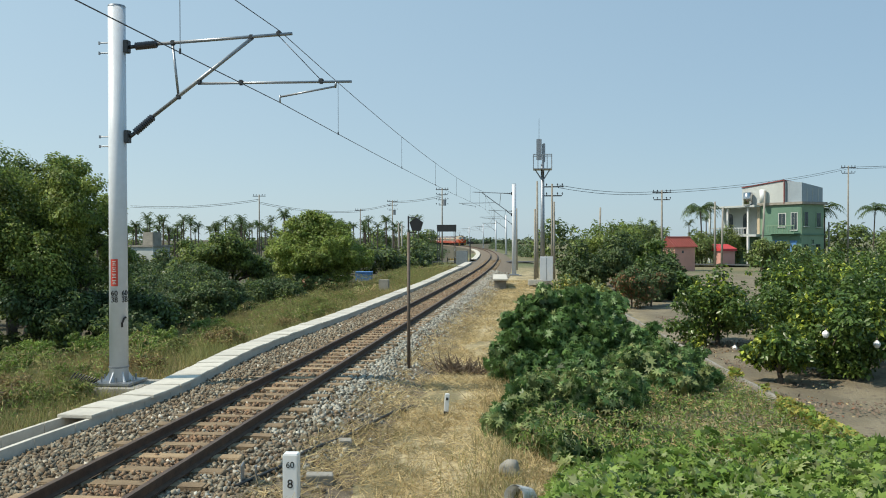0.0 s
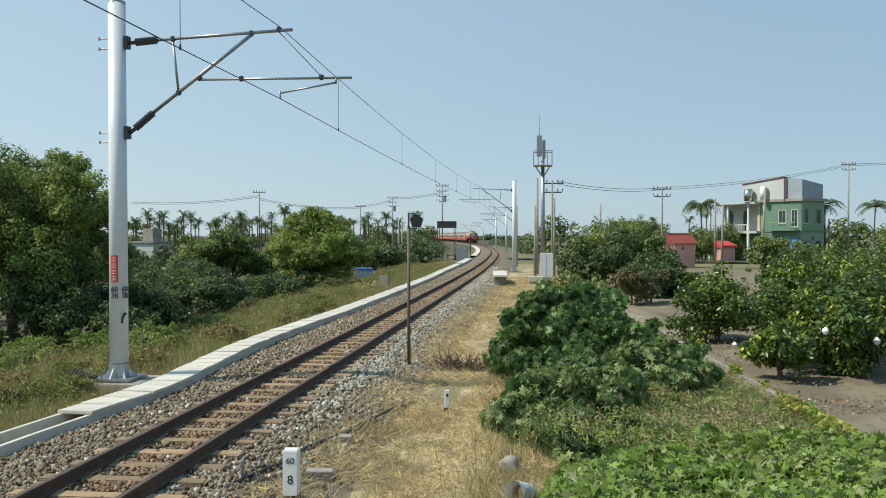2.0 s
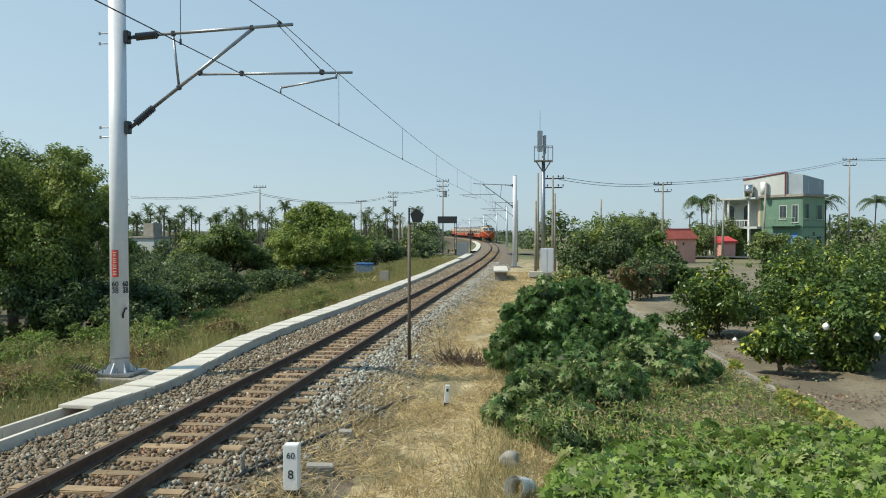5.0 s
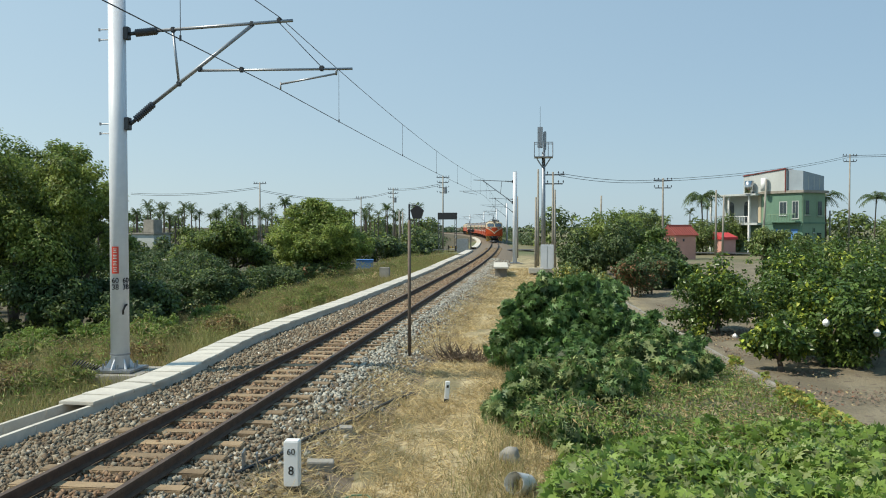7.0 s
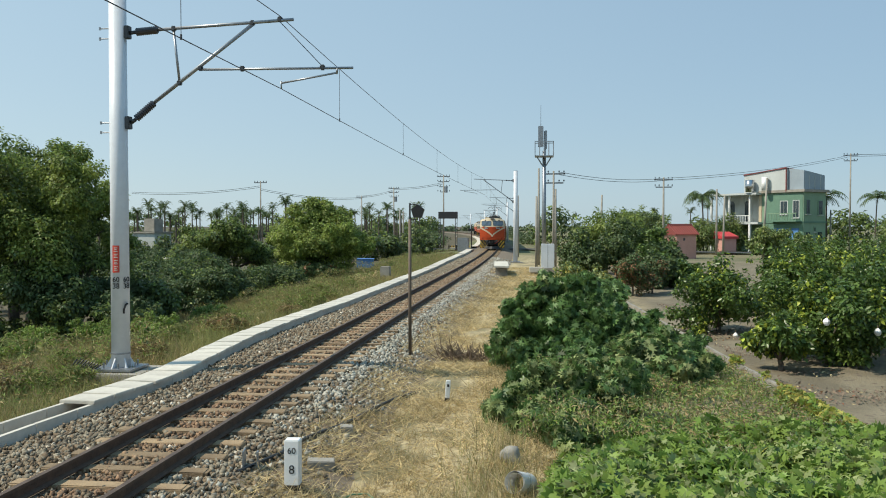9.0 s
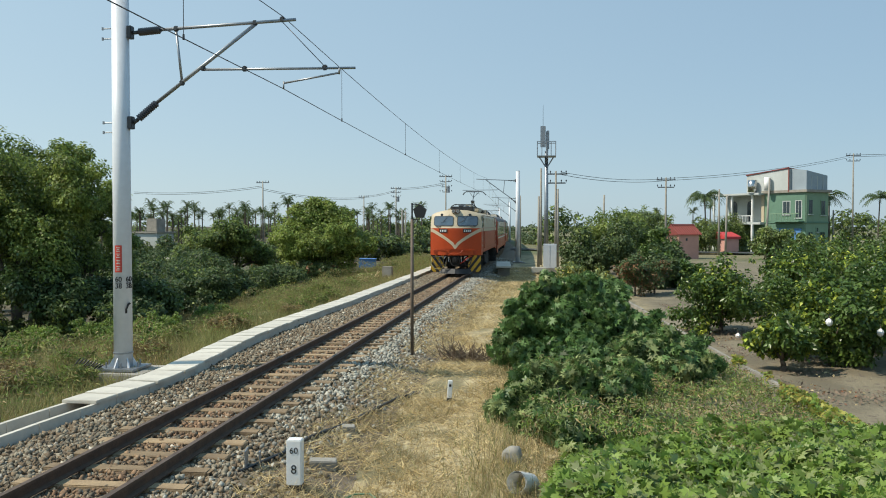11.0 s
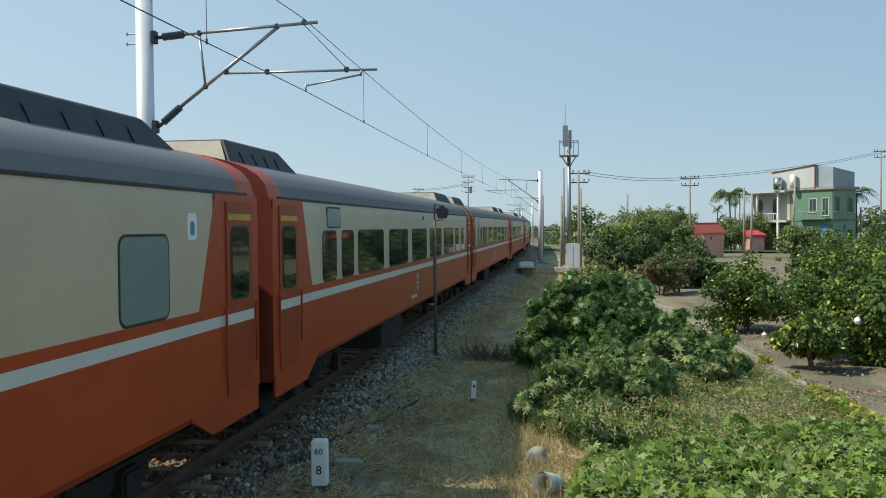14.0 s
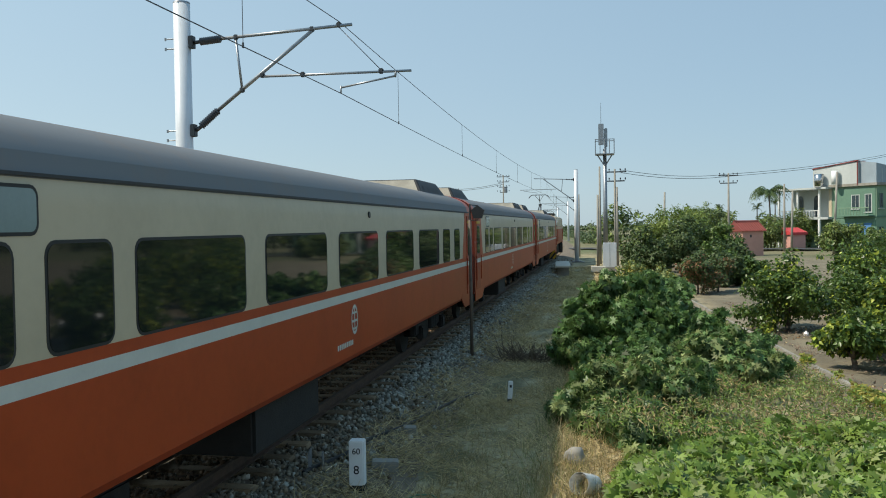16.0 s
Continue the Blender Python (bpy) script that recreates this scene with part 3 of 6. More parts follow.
for (a, ua), (b, ub) in spans[:3]:
    n = max(4, int((b - a) / 9))
    for i in range(n):
        k = (i + 0.5) / n
        s, u = a + (b - a) * k, ua + (ub - ua) * k
        bm = B()
        tube(bm, over(s, u, contact_z(k)), over(s, u, 7.09 - 4 * .55 * k * (1 - k)), .006, .006, 5)
        tube(bm, over(s, u, contact_z(k) - .02), over(s, u, contact_z(k) + .06), .018, .018, 5)
        tagged(part("dropper", bm, CABLE), "thin dropper between the overhead wires", "overhead wire", "droppers")


# ---- the train ----
def bands(z, table):
    for top, k in table:
        if z < top:
            return k
    return table[-1][1]


def shell(profile, ys, mats, pick, inset=None):
    """Car body: half profile (x, z) from sill to roof, mirrored and swept along ys, with ends closed."""
    full = profile + [(-x, z) for x, z in reversed(profile) if x > 1e-6]
    n = len(full)
    vs, fs, idx = [], [], []
    for y in ys:
        vs += [(x, y, z) for x, z in full]
    for j in range(len(ys) - 1):
        for i in range(n):
            k = (i + 1) % n
            f = (j * n + i, j * n + k, (j + 1) * n + k, (j + 1) * n + i)
            fs.append(f)
            idx.append(pick(sum(vs[q][0] for q in f) / 4, sum(vs[q][1] for q in f) / 4, sum(vs[q][2] for q in f) / 4, i == n - 1))
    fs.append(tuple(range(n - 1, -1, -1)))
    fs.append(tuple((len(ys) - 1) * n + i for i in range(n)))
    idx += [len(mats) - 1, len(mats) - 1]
    me = mesh_of("body", vs, fs, mats, idx, smooth=True)
    me.set_sharp_from_angle(angle=radians(19))
    return me


def side_put(x, sgn):
    return lambda a, b, d: (sgn * (x + d), a, b)


def window(parent, sgn, y0, y1, z0, z1, glass, x, r=0.09, name="window"):
    yc, zc, w, hh = (y0 + y1) / 2, (z0 + z1) / 2, y1 - y0, z1 - z0
    bm = B()
    plate(bm, [(yc + a, zc + b) for a, b in rounded(w + .05, hh + .05, r + .02)], side_put(x, sgn), .006)
    fr = part(name, bm, RUBBER, parent)
    bm = B()
    plate(bm, [(yc + a, zc + b) for a, b in rounded(w, hh, r)], side_put(x, sgn), .010)
    part("pane", bm, glass, fr, "dark tinted window pane" if glass is GLASS else "")
    return fr


def emblem(parent, sgn, y, z, x, r=0.17):
    """Round pale railway sign built from a ring and bars."""
    bm = B()
    put = side_put(x, sgn)
    n = 20
    for i in range(n):
        a0, a1 = 2 * math.pi * i / n, 2 * math.pi * (i + 1) / n
        q = [put(y + rr * math.cos(a) * .85, z + rr * math.sin(a) * 1.15, .004) for rr, a in ((r, a0), (r, a1), (r * .8, a1), (r * .8, a0))]
        bm.faces.new([bm.verts.new(p) for p in q])
    for dy, dz, w, hh in ((0, 0, .035, .36), (0, .1, .2, .03), (0, -.02, .26, .035), (0, -.13, .2, .03)):
        bm.faces.new([bm.verts.new(put(y + dy + sy * w / 2, z + dz + sz * hh / 2, .004)) for sy, sz in ((-1, -1), (1, -1), (1, 1), (-1, 1))])
    return part("emblem", bm, STRIPE, parent, "pale round emblem")


def number_bars(parent, sgn, y, z, x, n, w=.06, hh=.1, gap=.03):
    for i in range(n):
        bm = B()
        plate(bm, [(y + i * (w + gap) + a, z + b) for a, b in rounded(w, hh, .01, 1)], side_put(x, sgn), .004)
        part("number_bar", bm, STRIPE, parent)


def bogie(parent, y, wheelbase, n_axle=2, r=.43):
    frame_bm = box(B(), (0, y, .66), (1.7, .4, .2), .03)
    b = part("bogie", frame_bm, UNDER, parent, "grimy bogie frame")
    for sx in (-.93, .93):
        part("side_frame", box(B(), (sx, y, .55), (.14, wheelbase + 1.0, .26), .03), UNDER, b)
    for i in range(n_axle):
        yy = y - wheelbase / 2 + wheelbase * i / (n_axle - 1)
        bm = B()
        for sx in (-.566, .566):
            tube(bm, (sx - .06, yy, r), (sx + .06, yy, r), r, r, 24)
        tube(bm, (-1.0, yy, r), (1.0, yy, r), .08, .08, 10)
        part("wheelset", bm, UNDER, b)
        for sx in (-1, 1):
            bm = B()
            box(bm, (sx * 1.02, yy, .46), (.16, .34, .3), .03)
            part("axle_box", bm, UNDER, b)
    for sx in (-1, 1):
        bm = B()
        for k in (-.22, 0, .22):
            tube(bm, (sx * 1.02, y + k, .45), (sx * 1.02, y + k, .8), .085, .085, 10)
        part("spring", bm, UNDER, b)
    return b


def slope_front(x, z):
    """Distance of the loco's front behind its foremost point."""
    back = 0.50 * (abs(x) / 1.49) ** 1.9
    if z > 2.70:
        back += (z - 2.70) * 0.40
    if z > 3.45:
        back += (z - 3.45) * 0.55
    return back


LOCO_L = 17.6
LOCO_PROF = [(1.42, 1.22), (1.49, 1.30), (1.49, 2.52), (1.49, 2.69), (1.49, 2.72), (1.465, 3.34), (1.40, 3.49), (1.22, 3.60), (.7, 3.72), (0, 3.77)]


def roof_z(x):
    x = abs(x)
    return lerp_table(x, [(0, 3.77), (.7, 3.72), (1.22, 3.60), (1.40, 3.49), (1.465, 3.34), (1.49, 3.3)])


def cab_end(loco, flip):
    """Front of the loco at y = 0 (flip: at the far end)."""
    F = Matrix.Translation((0, LOCO_L, 0)) @ Matrix.Rotation(math.pi, 4, "Z") if flip else Matrix()
    nx_, zs = 20, [1.13, 1.3, 1.48, 1.7, 2.0, 2.3, 2.55, 2.70, 2.72, 2.9, 3.1, 3.3, 3.45]
    vs, fs, idx = [], [], []

    def edge(z):
        return 1.49 if z < 3.3 else 1.455
    for z in zs + [9]:
        for i in range(nx_ + 1):
            f = -1 + 2 * i / nx_
            if z == 9:
                x = f * 1.40
                zz = roof_z(x) + 0.012
                zz = max(zz, 3.47)
            else:
                x, zz = f * edge(z), z
            vs.append(F @ Vector((x, slope_front(x, zz), zz)))
    nz = len(zs) + 1
    # strip that turns the front into the side
    for j in range(nz - 1):
        for i in range(nx_):
            a = j * (nx_ + 1) + i
            fs.append((a, a + 1, a + nx_ + 2, a + nx_ + 1))
            idx.append(0 if j < 7 else 1)
    base = len(vs)
    for j, z in enumerate(zs + [9]):
        for sgn, i in ((-1, 0), (1, nx_)):
            p = F.inverted() @ Vector(vs[j * (nx_ + 1) + i])
            vs.append(F @ Vector((p.x, 1.65, p.z)))
    for j in range(nz - 1):
        for q, i in ((0, 0), (1, nx_)):
            a, b2 = j * (nx_ + 1) + i, (j + 1) * (nx_ + 1) + i
            fs.append((a, b2, base + 2 * (j + 1) + q, base + 2 * j + q))
            idx.append(0 if j < 7 else 1)
    top = (nz - 1) * (nx_ + 1)
    rb = len(vs)
    for i in range(nx_ + 1):
        p = F.inverted() @ Vector(vs[top + i])
        vs.append(F @ Vector((p.x, 1.7, p.z)))
    for i in range(nx_):
        fs.append((top + i, top + i + 1, rb + i + 1, rb + i))
        idx.append(1)
    me = mesh_of("cab_front", vs, fs, [ORANGE, CREAM], idx, smooth=True)
    me.set_sharp_from_angle(angle=radians(24))
    cab = part("cab_front", me, None, loco, "orange nose with cream windscreen band")

    def on(x, z, d=0.0):
        return F @ Vector((x, slope_front(x, z) - d, z))
    # V-shaped stripe
    bm = B()
    nn = 24
    rows = []
    for i in range(nn + 1):
        x = -1.48 + 2.96 * i / nn
        zc = min(2.60, 1.58 + 1.05 * (abs(x) / 1.48) ** 0.72)
        hw = 0.10 if abs(x) > .2 else .13
        rows.append((bm.verts.new(on(x, zc - hw, .006)), bm.verts.new(on(x, zc + hw, .006))))
    for a, b2 in zip(rows, rows[1:]):
        bm.faces.new((a[0], b2[0], b2[1], a[1]))
    part("chevron", bm, CREAM, cab, "cream V-shaped chevron stripe")
    # windscreens
    for sgn in (-1, 1):
        for nm, grow, d, m in (("windscreen_gasket", .03, .032, RUBBER), ("windscreen", 0, .04, CAB_GLASS)):
            bm = B()
            w, hh = 1.12 + grow * 2, .52 + grow * 2
            pts = []
            ring = rounded(w, hh, .09 + grow)
            for (a0, b0), (a1, b1) in zip(ring, ring[1:] + ring[:1]):
                nseg = 10 if math.hypot(a1 - a0, b1 - b0) > .2 else 1
                pts += [(a0 + (a1 - a0) * q / nseg, b0 + (b1 - b0) * q / nseg) for q in range(nseg)]
            top_ = [bm.verts.new(on(sgn * .70 + a, 3.12 + b, d)) for a, b in pts]
            cen = bm.verts.new(on(sgn * .70, 3.12, d))
            for i in range(len(top_)):
                bm.faces.new((top_[i], top_[(i + 1) % len(top_)], cen))
            part(nm, bm, m, cab, "windscreen glass with the sky's reflection in its bluish colour" if m is CAB_GLASS else "")
        bm = B()
        tube(bm, on(sgn * .55 + .2, 3.50, .06), on(sgn * .55 - .15, 3.10, .07), .009)
        tube(bm, on(sgn * .55 - .02, 3.14, .08), on(sgn * .55 - .3, 3.02, .08), .009)
        part("wiper", bm, DARK_STEEL, cab)
        bm = B()
        tube(bm, on(sgn * .82, 3.47, .05), on(sgn * .82, 3.47, -.1), .075, .085, 14)
        part("marker_light", bm, DARK_STEEL, cab)
        bm = B()
        pts = [bm.verts.new(on(sgn * .70 + a, 2.55 + b, d)) for d in (.03, 0) for a, b in ((-.24, -.11), (.24, -.11), (.24, .11), (-.24, .11))]
        for f in ((0, 1, 2, 3), (0, 4, 5, 1), (1, 5, 6, 2), (2, 6, 7, 3), (3, 7, 4, 0)):
            bm.faces.new([pts[q] for q in f])
        pl = part("number_plate", bm, BLACK, cab, "black plate with pale bars")
        slant = math.atan2(slope_front(.94, 2.55) - slope_front(.46, 2.55), .48) * sgn
        mid = (on(sgn * .94, 2.55, .036) + on(sgn * .46, 2.55, .036)) / 2
        for k in range(4):
            bm = B()
            turn = Matrix.Rotation(slant, 3, "Z")
            if flip:
                turn = Matrix.Rotation(math.pi, 3, "Z") @ turn
            box(bm, mid + turn @ Vector((-.165 + .11 * k, 0, 0)), (.055, .008, .12), .003, turn)
            part("plate_bar", bm, WHITE, pl)
        bm = B()
        pipe(bm, [on(sgn * 1.15, 2.80, .03), on(sgn * 1.0, 2.77, .07), on(sgn * .85, 2.80, .03)], .018)
        part("grab_handle", bm, DARK_STEEL, cab)
        bm = B()
        pipe(bm, [on(sgn * 1.35, 1.42, .05), on(sgn * .45, 1.42, .07), on(sgn * .40, 1.36, .09)], .02)
        part("handrail", bm, ORANGE, cab)
        bm = B()
        box(bm, on(sgn * 1.1, 1.30, .015), (.3, .03, .24), .01)
        part("socket_cover", bm, DEEP_ORANGE, cab)
    bm = B()
    box(bm, on(0, 1.485, .01), (2.3, .04, .035), .01)
    part("ledge", bm, ORANGE, cab)
    bm = B()
    pipe(bm, [on(-.45, 1.40, .07), on(-.3, 1.24, .12), on(0, 1.19, .14), on(.3, 1.26, .12), on(.42, 1.4, .07)], .022, 8)
    part("hanging_hose", bm, ORANGE, cab)
    hl = part("headlight_box", box(B(), F @ Vector((0, .50, 3.68)), (.44, .5, .22), .04), BROWN_BOX, cab)
    for sx in (-.13, .13):
        bm = B()
        tube(bm, F @ Vector((sx, .25, 3.68)), F @ Vector((sx, .19, 3.68)), .085, .09, 18)
        part("headlight", bm, CHROME, hl, "round chrome headlight")
        bm = B()
        tube(bm, F @ Vector((sx, .19, 3.68)), F @ Vector((sx, .175, 3.68)), .068, .068, 18)
        part("lens", bm, LAMP_GLASS, hl)
    # horn pair
    for sx, yy in ((-.1, .8), (.3, .95)):
        bm = B()
        tube(bm, F @ Vector((sx, yy, 3.86)), F @ Vector((sx, yy - .2, 3.88)), .035, .08, 12)
        tube(bm, F @ Vector((sx, yy, 3.7)), F @ Vector((sx, yy, 3.86)), .03)
        part("horn", bm, BLACK, cab)
    # gear below the nose
    bm = B()
    vs2 = [F @ Vector(p) for p in ((-.98, .2, .07), (0, -.1, .07), (.98, .2, .07), (.84, .36, .33), (0, .06, .35), (-.84, .36, .33), (-.95, .8, .07), (.95, .8, .07), (.84, .8, .33), (-.84, .8, .33))]
    bv = [bm.verts.new(p) for p in vs2]
    for f in ((0, 1, 4, 5), (1, 2, 3, 4), (5, 4, 3, 8, 9), (6, 7, 2, 1, 0), (2, 7, 8, 3), (0, 5, 9, 6), (6, 9, 8, 7)):
        bm.faces.new([bv[i] for i in f])
    part("snow_plough", bm, PLOUGH, loco, "grey wedge-shaped pilot plough")
    part("buffer_beam", box(B(), F @ Vector((0, 1.0, .80)), (2.6, .5, .66), .03), UNDER, loco)
    for sgn in (-1, 1):
        bm = B()
        box(bm, F @ Vector((sgn * 1.09, .52, .64)), (.76, .1, 1.02), .01)
        sk = part("striped_skirt", bm, BLACK, loco, "black skirt with yellow hazard stripes")
        for k in range(4):
            bm = B()
            z0 = -.62 + .50 * k
            cols = []
            for i in range(11):
                lo, hi = (min(1.14, max(.15, z0 + .95 * i / 10 + w)) for w in (0, .27))
                if hi - lo > .002:
                    cols.append([bm.verts.new(F @ Vector((sgn * (.72 + .074 * i), .462, z))) for z in (lo, hi)])
            for c0, c1 in zip(cols, cols[1:]):
                bm.faces.new((c0[0], c1[0], c1[1], c0[1]))
            part("hazard_stripe", bm, YELLOW, sk)
        bm = B()
        pipe(bm, [F @ Vector(p) for p in ((sgn * .45, .35, 1.1), (sgn * .5, .1, .8), (sgn * .62, .05, .55), (sgn * .85, .08, .6), (sgn * .95, .25, .95))], .03, 8)
        part("brake_hose", bm, RUBBER, loco)
        bm = B()
        pipe(bm, [F @ Vector(p) for p in ((sgn * .35, .3, 1.02), (sgn * .36, .02, .98), (sgn * .36, 0, .75))], .02, 6)
        tube(bm, F @ Vector((sgn * .36, .0, .96)), F @ Vector((sgn * .36, -.02, 1.06)), .05)
        part("hose_cock", bm, CHROME, loco)
    bm = B()
    box(bm, F @ Vector((0, .05, .86)), (.30, .6, .34), .06)
    box(bm, F @ Vector((.06, -.22, .86)), (.18, .2, .26), .05)
    part("coupler", bm, UNDER, loco, "black knuckle coupler")
    for nm, path, rad, m_ in (("air_hose", ((-1.38, .38, 1.0), (-1.42, .12, .62), (-1.2, .0, .36), (-.82, -.02, .32), (-.55, .1, .55), (-.5, .3, .95)), .028, OLD_HOSE),
                              ("air_hose", ((-1.2, .36, 1.05), (-1.28, .1, .7), (-1.02, .02, .45), (-.72, .08, .6), (-.66, .3, 1.0)), .024, RUBBER),
                              ("brake_pipe", ((.95, .34, 1.08), (.7, .1, .98), (.5, .02, .78), (.3, .02, .66)), .026, RED_SIGN),
                              ("coupler_chain", ((-.32, .0, 1.02), (-.2, -.2, .62), (.0, -.28, .52), (.22, -.2, .6), (.34, .0, 1.0)), .02, UNDER),
                              ("uncoupling_rod", ((-1.3, .3, 1.06), (-.6, .12, 1.04), (.2, .1, 1.04), (.25, -.1, .9)), .016, DARK_STEEL)):
        part(nm, pipe(B(), [F @ Vector(p) for p in path], rad, 8), m_, loco, smooth=True)
    for sx, zc in ((-.62, .98), (.55, 1.0), (.68, .86)):
        part("pipe_cock", box(tube(B(), F @ Vector((sx, .28, zc)), F @ Vector((sx, .06, zc)), .045, .035, 10), F @ Vector((sx + .05, .08, zc + .06)), (.14, .03, .03), .008), CHROME, loco)


def pantograph(loco, y, up):
    p = part("pantograph", box(box(B(), (0, y, 3.84), (1.1, .9, .06), .02), (0, y, 3.93), (.5, .3, .12), .02), DARK_STEEL, loco)
    z0, zk, zh = 4.0, (4.60 if up else 4.05), (5.34 if up else 4.15)
    yk, yh_ = (y - 1.0, y + .55) if up else (y - 1.5, y + .2)
    bm = B()
    for sx in (-.16, .16):
        tube(bm, (sx * .8, y + .25, z0), (sx * .35, yk, zk), .05, .04, 8)
    part("lower_arm", bm, DARK_STEEL, p)
    bm = B()
    tube(bm, (0, y - .05, z0), (0, yk + .1, zk - .02), .02)
    part("guide_rod", bm, DARK_STEEL, p)
    bm = B()
    tube(bm, (0, yk, zk), (0, yh_, zh), .035, .028, 8)
    tube(bm, (-.13, yk, zk), (.13, yk, zk), .075, .075, 10)
    for sx in (-.35, .35):
        tube(bm, (0, yk + .4 * (yh_ - yk), zk + .4 * (zh - zk)), (sx, yh_, zh), .018)
    part("upper_arm", bm, DARK_STEEL, p)
    for dy in (-.16, .16):
        bm = B()
        pts = [(-.86, yh_ + dy, zh - .22), (-.74, yh_ + dy, zh - .05), (-.56, yh_ + dy, zh + .05), (.56, yh_ + dy, zh + .05), (.74, yh_ + dy, zh - .05), (.86, yh_ + dy, zh - .22)]
        pipe(bm, pts, .024, 6)
        part("collector_strip", bm, DARK_STEEL, p)
    for sx in (-.5, -.2, .2, .5):
        part("head_link", tube(B(), (sx, yh_ - .16, zh), (sx, yh_ + .16, zh), .015), DARK_STEEL, p)


def locomotive():
    loco = thing("electric_locomotive", "orange and cream electric locomotive with raised pantograph on the track", "locomotive")
    ys = spaced([(1.6, LOCO_L - 1.6, 14)])

    def pick(x, y, z, floor):
        if floor:
            return 2
        if z > 3.52:
            return 1
        return 0 if z < 2.52 or 2.69 < z < 2.72 else 1
    me = shell(LOCO_PROF, ys, [ORANGE, CREAM, UNDER], pick)
    part("body", me, None, loco, "orange lower body under a cream upper half")
    for sgn in (-1, 1):
        for f in (0, 1):
            def yy(v):
                return v if not f else LOCO_L - v
            a, b = sorted((yy(.86), yy(1.84)))
            window(loco, sgn, a, b, 2.76, 3.34, CAB_GLASS, 1.488, .06, "cab_window")
            a, b = sorted((yy(.50), yy(2.02)))
            bm = B()
            plate(bm, [(a, 2.51), (b, 2.51), (b, 2.69), (a, 2.69)], side_put(1.491, sgn), .004)
            part("side_stripe", bm, CREAM, loco)
            a, b = sorted((yy(2.02), yy(2.68)))
            bm = B()
            box(bm, (sgn * 1.47, (a + b) / 2, 2.33), (.05, b - a, 2.1), .012)
            d = part("cab_door", bm, DEEP_ORANGE, loco, "darker orange cab door")
            bm = B()
            box(bm, (sgn * 1.47, (a + b) / 2, 3.08), (.056, b - a, .72), .012)
            part("upper_panel", bm, CREAM, d)
            window(d, sgn, (a + b) / 2 - .2, (a + b) / 2 + .2, 2.82, 3.28, GLASS, 1.498, .05, "door_window")
            for q in (a - .05, b + .05):
                bm = B()
                tube(bm, (sgn * 1.54, q, 1.5), (sgn * 1.54, q, 2.5), .016)
                part("door_rail", bm, DEEP_ORANGE, d)
            bm = B()
            for k in range(3):
                box(bm, (sgn * 1.38, (a + b) / 2, .5 + .28 * k), (.14, .5, .03))
            tube(bm, (sgn * 1.40, a + .08, .45), (sgn * 1.40, a + .08, 1.2), .02)
            tube(bm, (sgn * 1.40, b - .08, .45), (sgn * 1.40, b - .08, 1.2), .02)
            part("step", bm, UNDER, loco)
            # emblem and number below the cab window
            emblem(loco, sgn, yy(1.4), 2.05, 1.494)
            number_bars(loco, sgn, yy(1.4) - .16, 1.68, 1.494, 4)
        # panel joints and a low rubbing line along the side
        for y in (2.85, 5.4, 8.8, 12.2, LOCO_L - 2.55):
            bm = B()
            box(bm, (sgn * 1.478, y, 3.02), (.02, .03, .6))
            part("panel_joint", bm, CREAM, loco)
        bm = B()
        box(bm, (sgn * 1.492, LOCO_L / 2, 1.50), (.012, LOCO_L - 5.4, .03))
        part("side_moulding", bm, DEEP_ORANGE, loco)
        bm = B()
        box(bm, (sgn * 1.415, LOCO_L / 2, 3.475), (.035, LOCO_L - 5, .02), .004)
        part("gutter", bm, ROOF_BLACK, loco)
    cab_end(loco, False)
    cab_end(loco, True)
    # roof gear
    part("air_conditioner", box(B(), (.25, 2.3, 3.86), (1.3, 1.3, .26), .03), PLOUGH, loco, "grey rooftop air conditioner")
    part("air_conditioner", box(B(), (.3, 14.95, 3.86), (1.2, .9, .3), .03), PANEL_GREY, loco)
    part("vent_grille", box(B(), (.905, 15.0, 3.87), (.02, .66, .2), .005), BLACK, loco)
    part("roof_hatch", box(B(), (0, 6.4, 3.82), (2.0, 2.6, .22), .05), CREAM, loco)
    part("roof_hatch", box(B(), (0, 9.2, 3.80), (2.1, 2.0, .2), .05), ROOF_BLACK, loco)
    for y in (3.4, 4.6, 8.0, 10.6, 12.6):
        bm = B()
        for k in range(5):
            tube(bm, (.35, y, 3.80 + .06 * k), (.35, y, 3.85 + .06 * k), .1, .06, 10)
        part("roof_insulator", bm, INSULATOR, loco)
    bm = B()
    pipe(bm, [(.35, 3.4, 4.12), (.35, 8.0, 4.16), (.4, 12.0, 4.12), (.6, 14.3, 4.06)], .034, 8)
    part("bus_bar", bm, CREAM, loco)
    pantograph(loco, 5.3, False)
    pantograph(loco, 13.9, True)
    for y in (3.6, LOCO_L - 3.6):
        bogie(loco, y, 3.0, 3, .46)
    part("transformer_tank", box(B(), (0, LOCO_L / 2, .72), (2.6, 3.0, .9), .06), UNDER, loco, "dark underfloor equipment case")
    part("battery_box", box(B(), (1.2, 6.0, .75), (.3, 1.0, .5), .03), UNDER, loco)
    return loco


COACH_L, PITCH = 21.8, 22.3
COACH_PROF = [(1.460, .92), (1.515, 1.0), (1.515, 1.80), (1.515, 1.915), (1.515, 2.015), (1.515, 3.02), (1.490, 3.20), (1.470, 3.24), (1.43, 3.38), (1.34, 3.49), (1.18, 3.59), (.94, 3.68), (.64, 3.75), (.3, 3.80), (0, 3.81)]


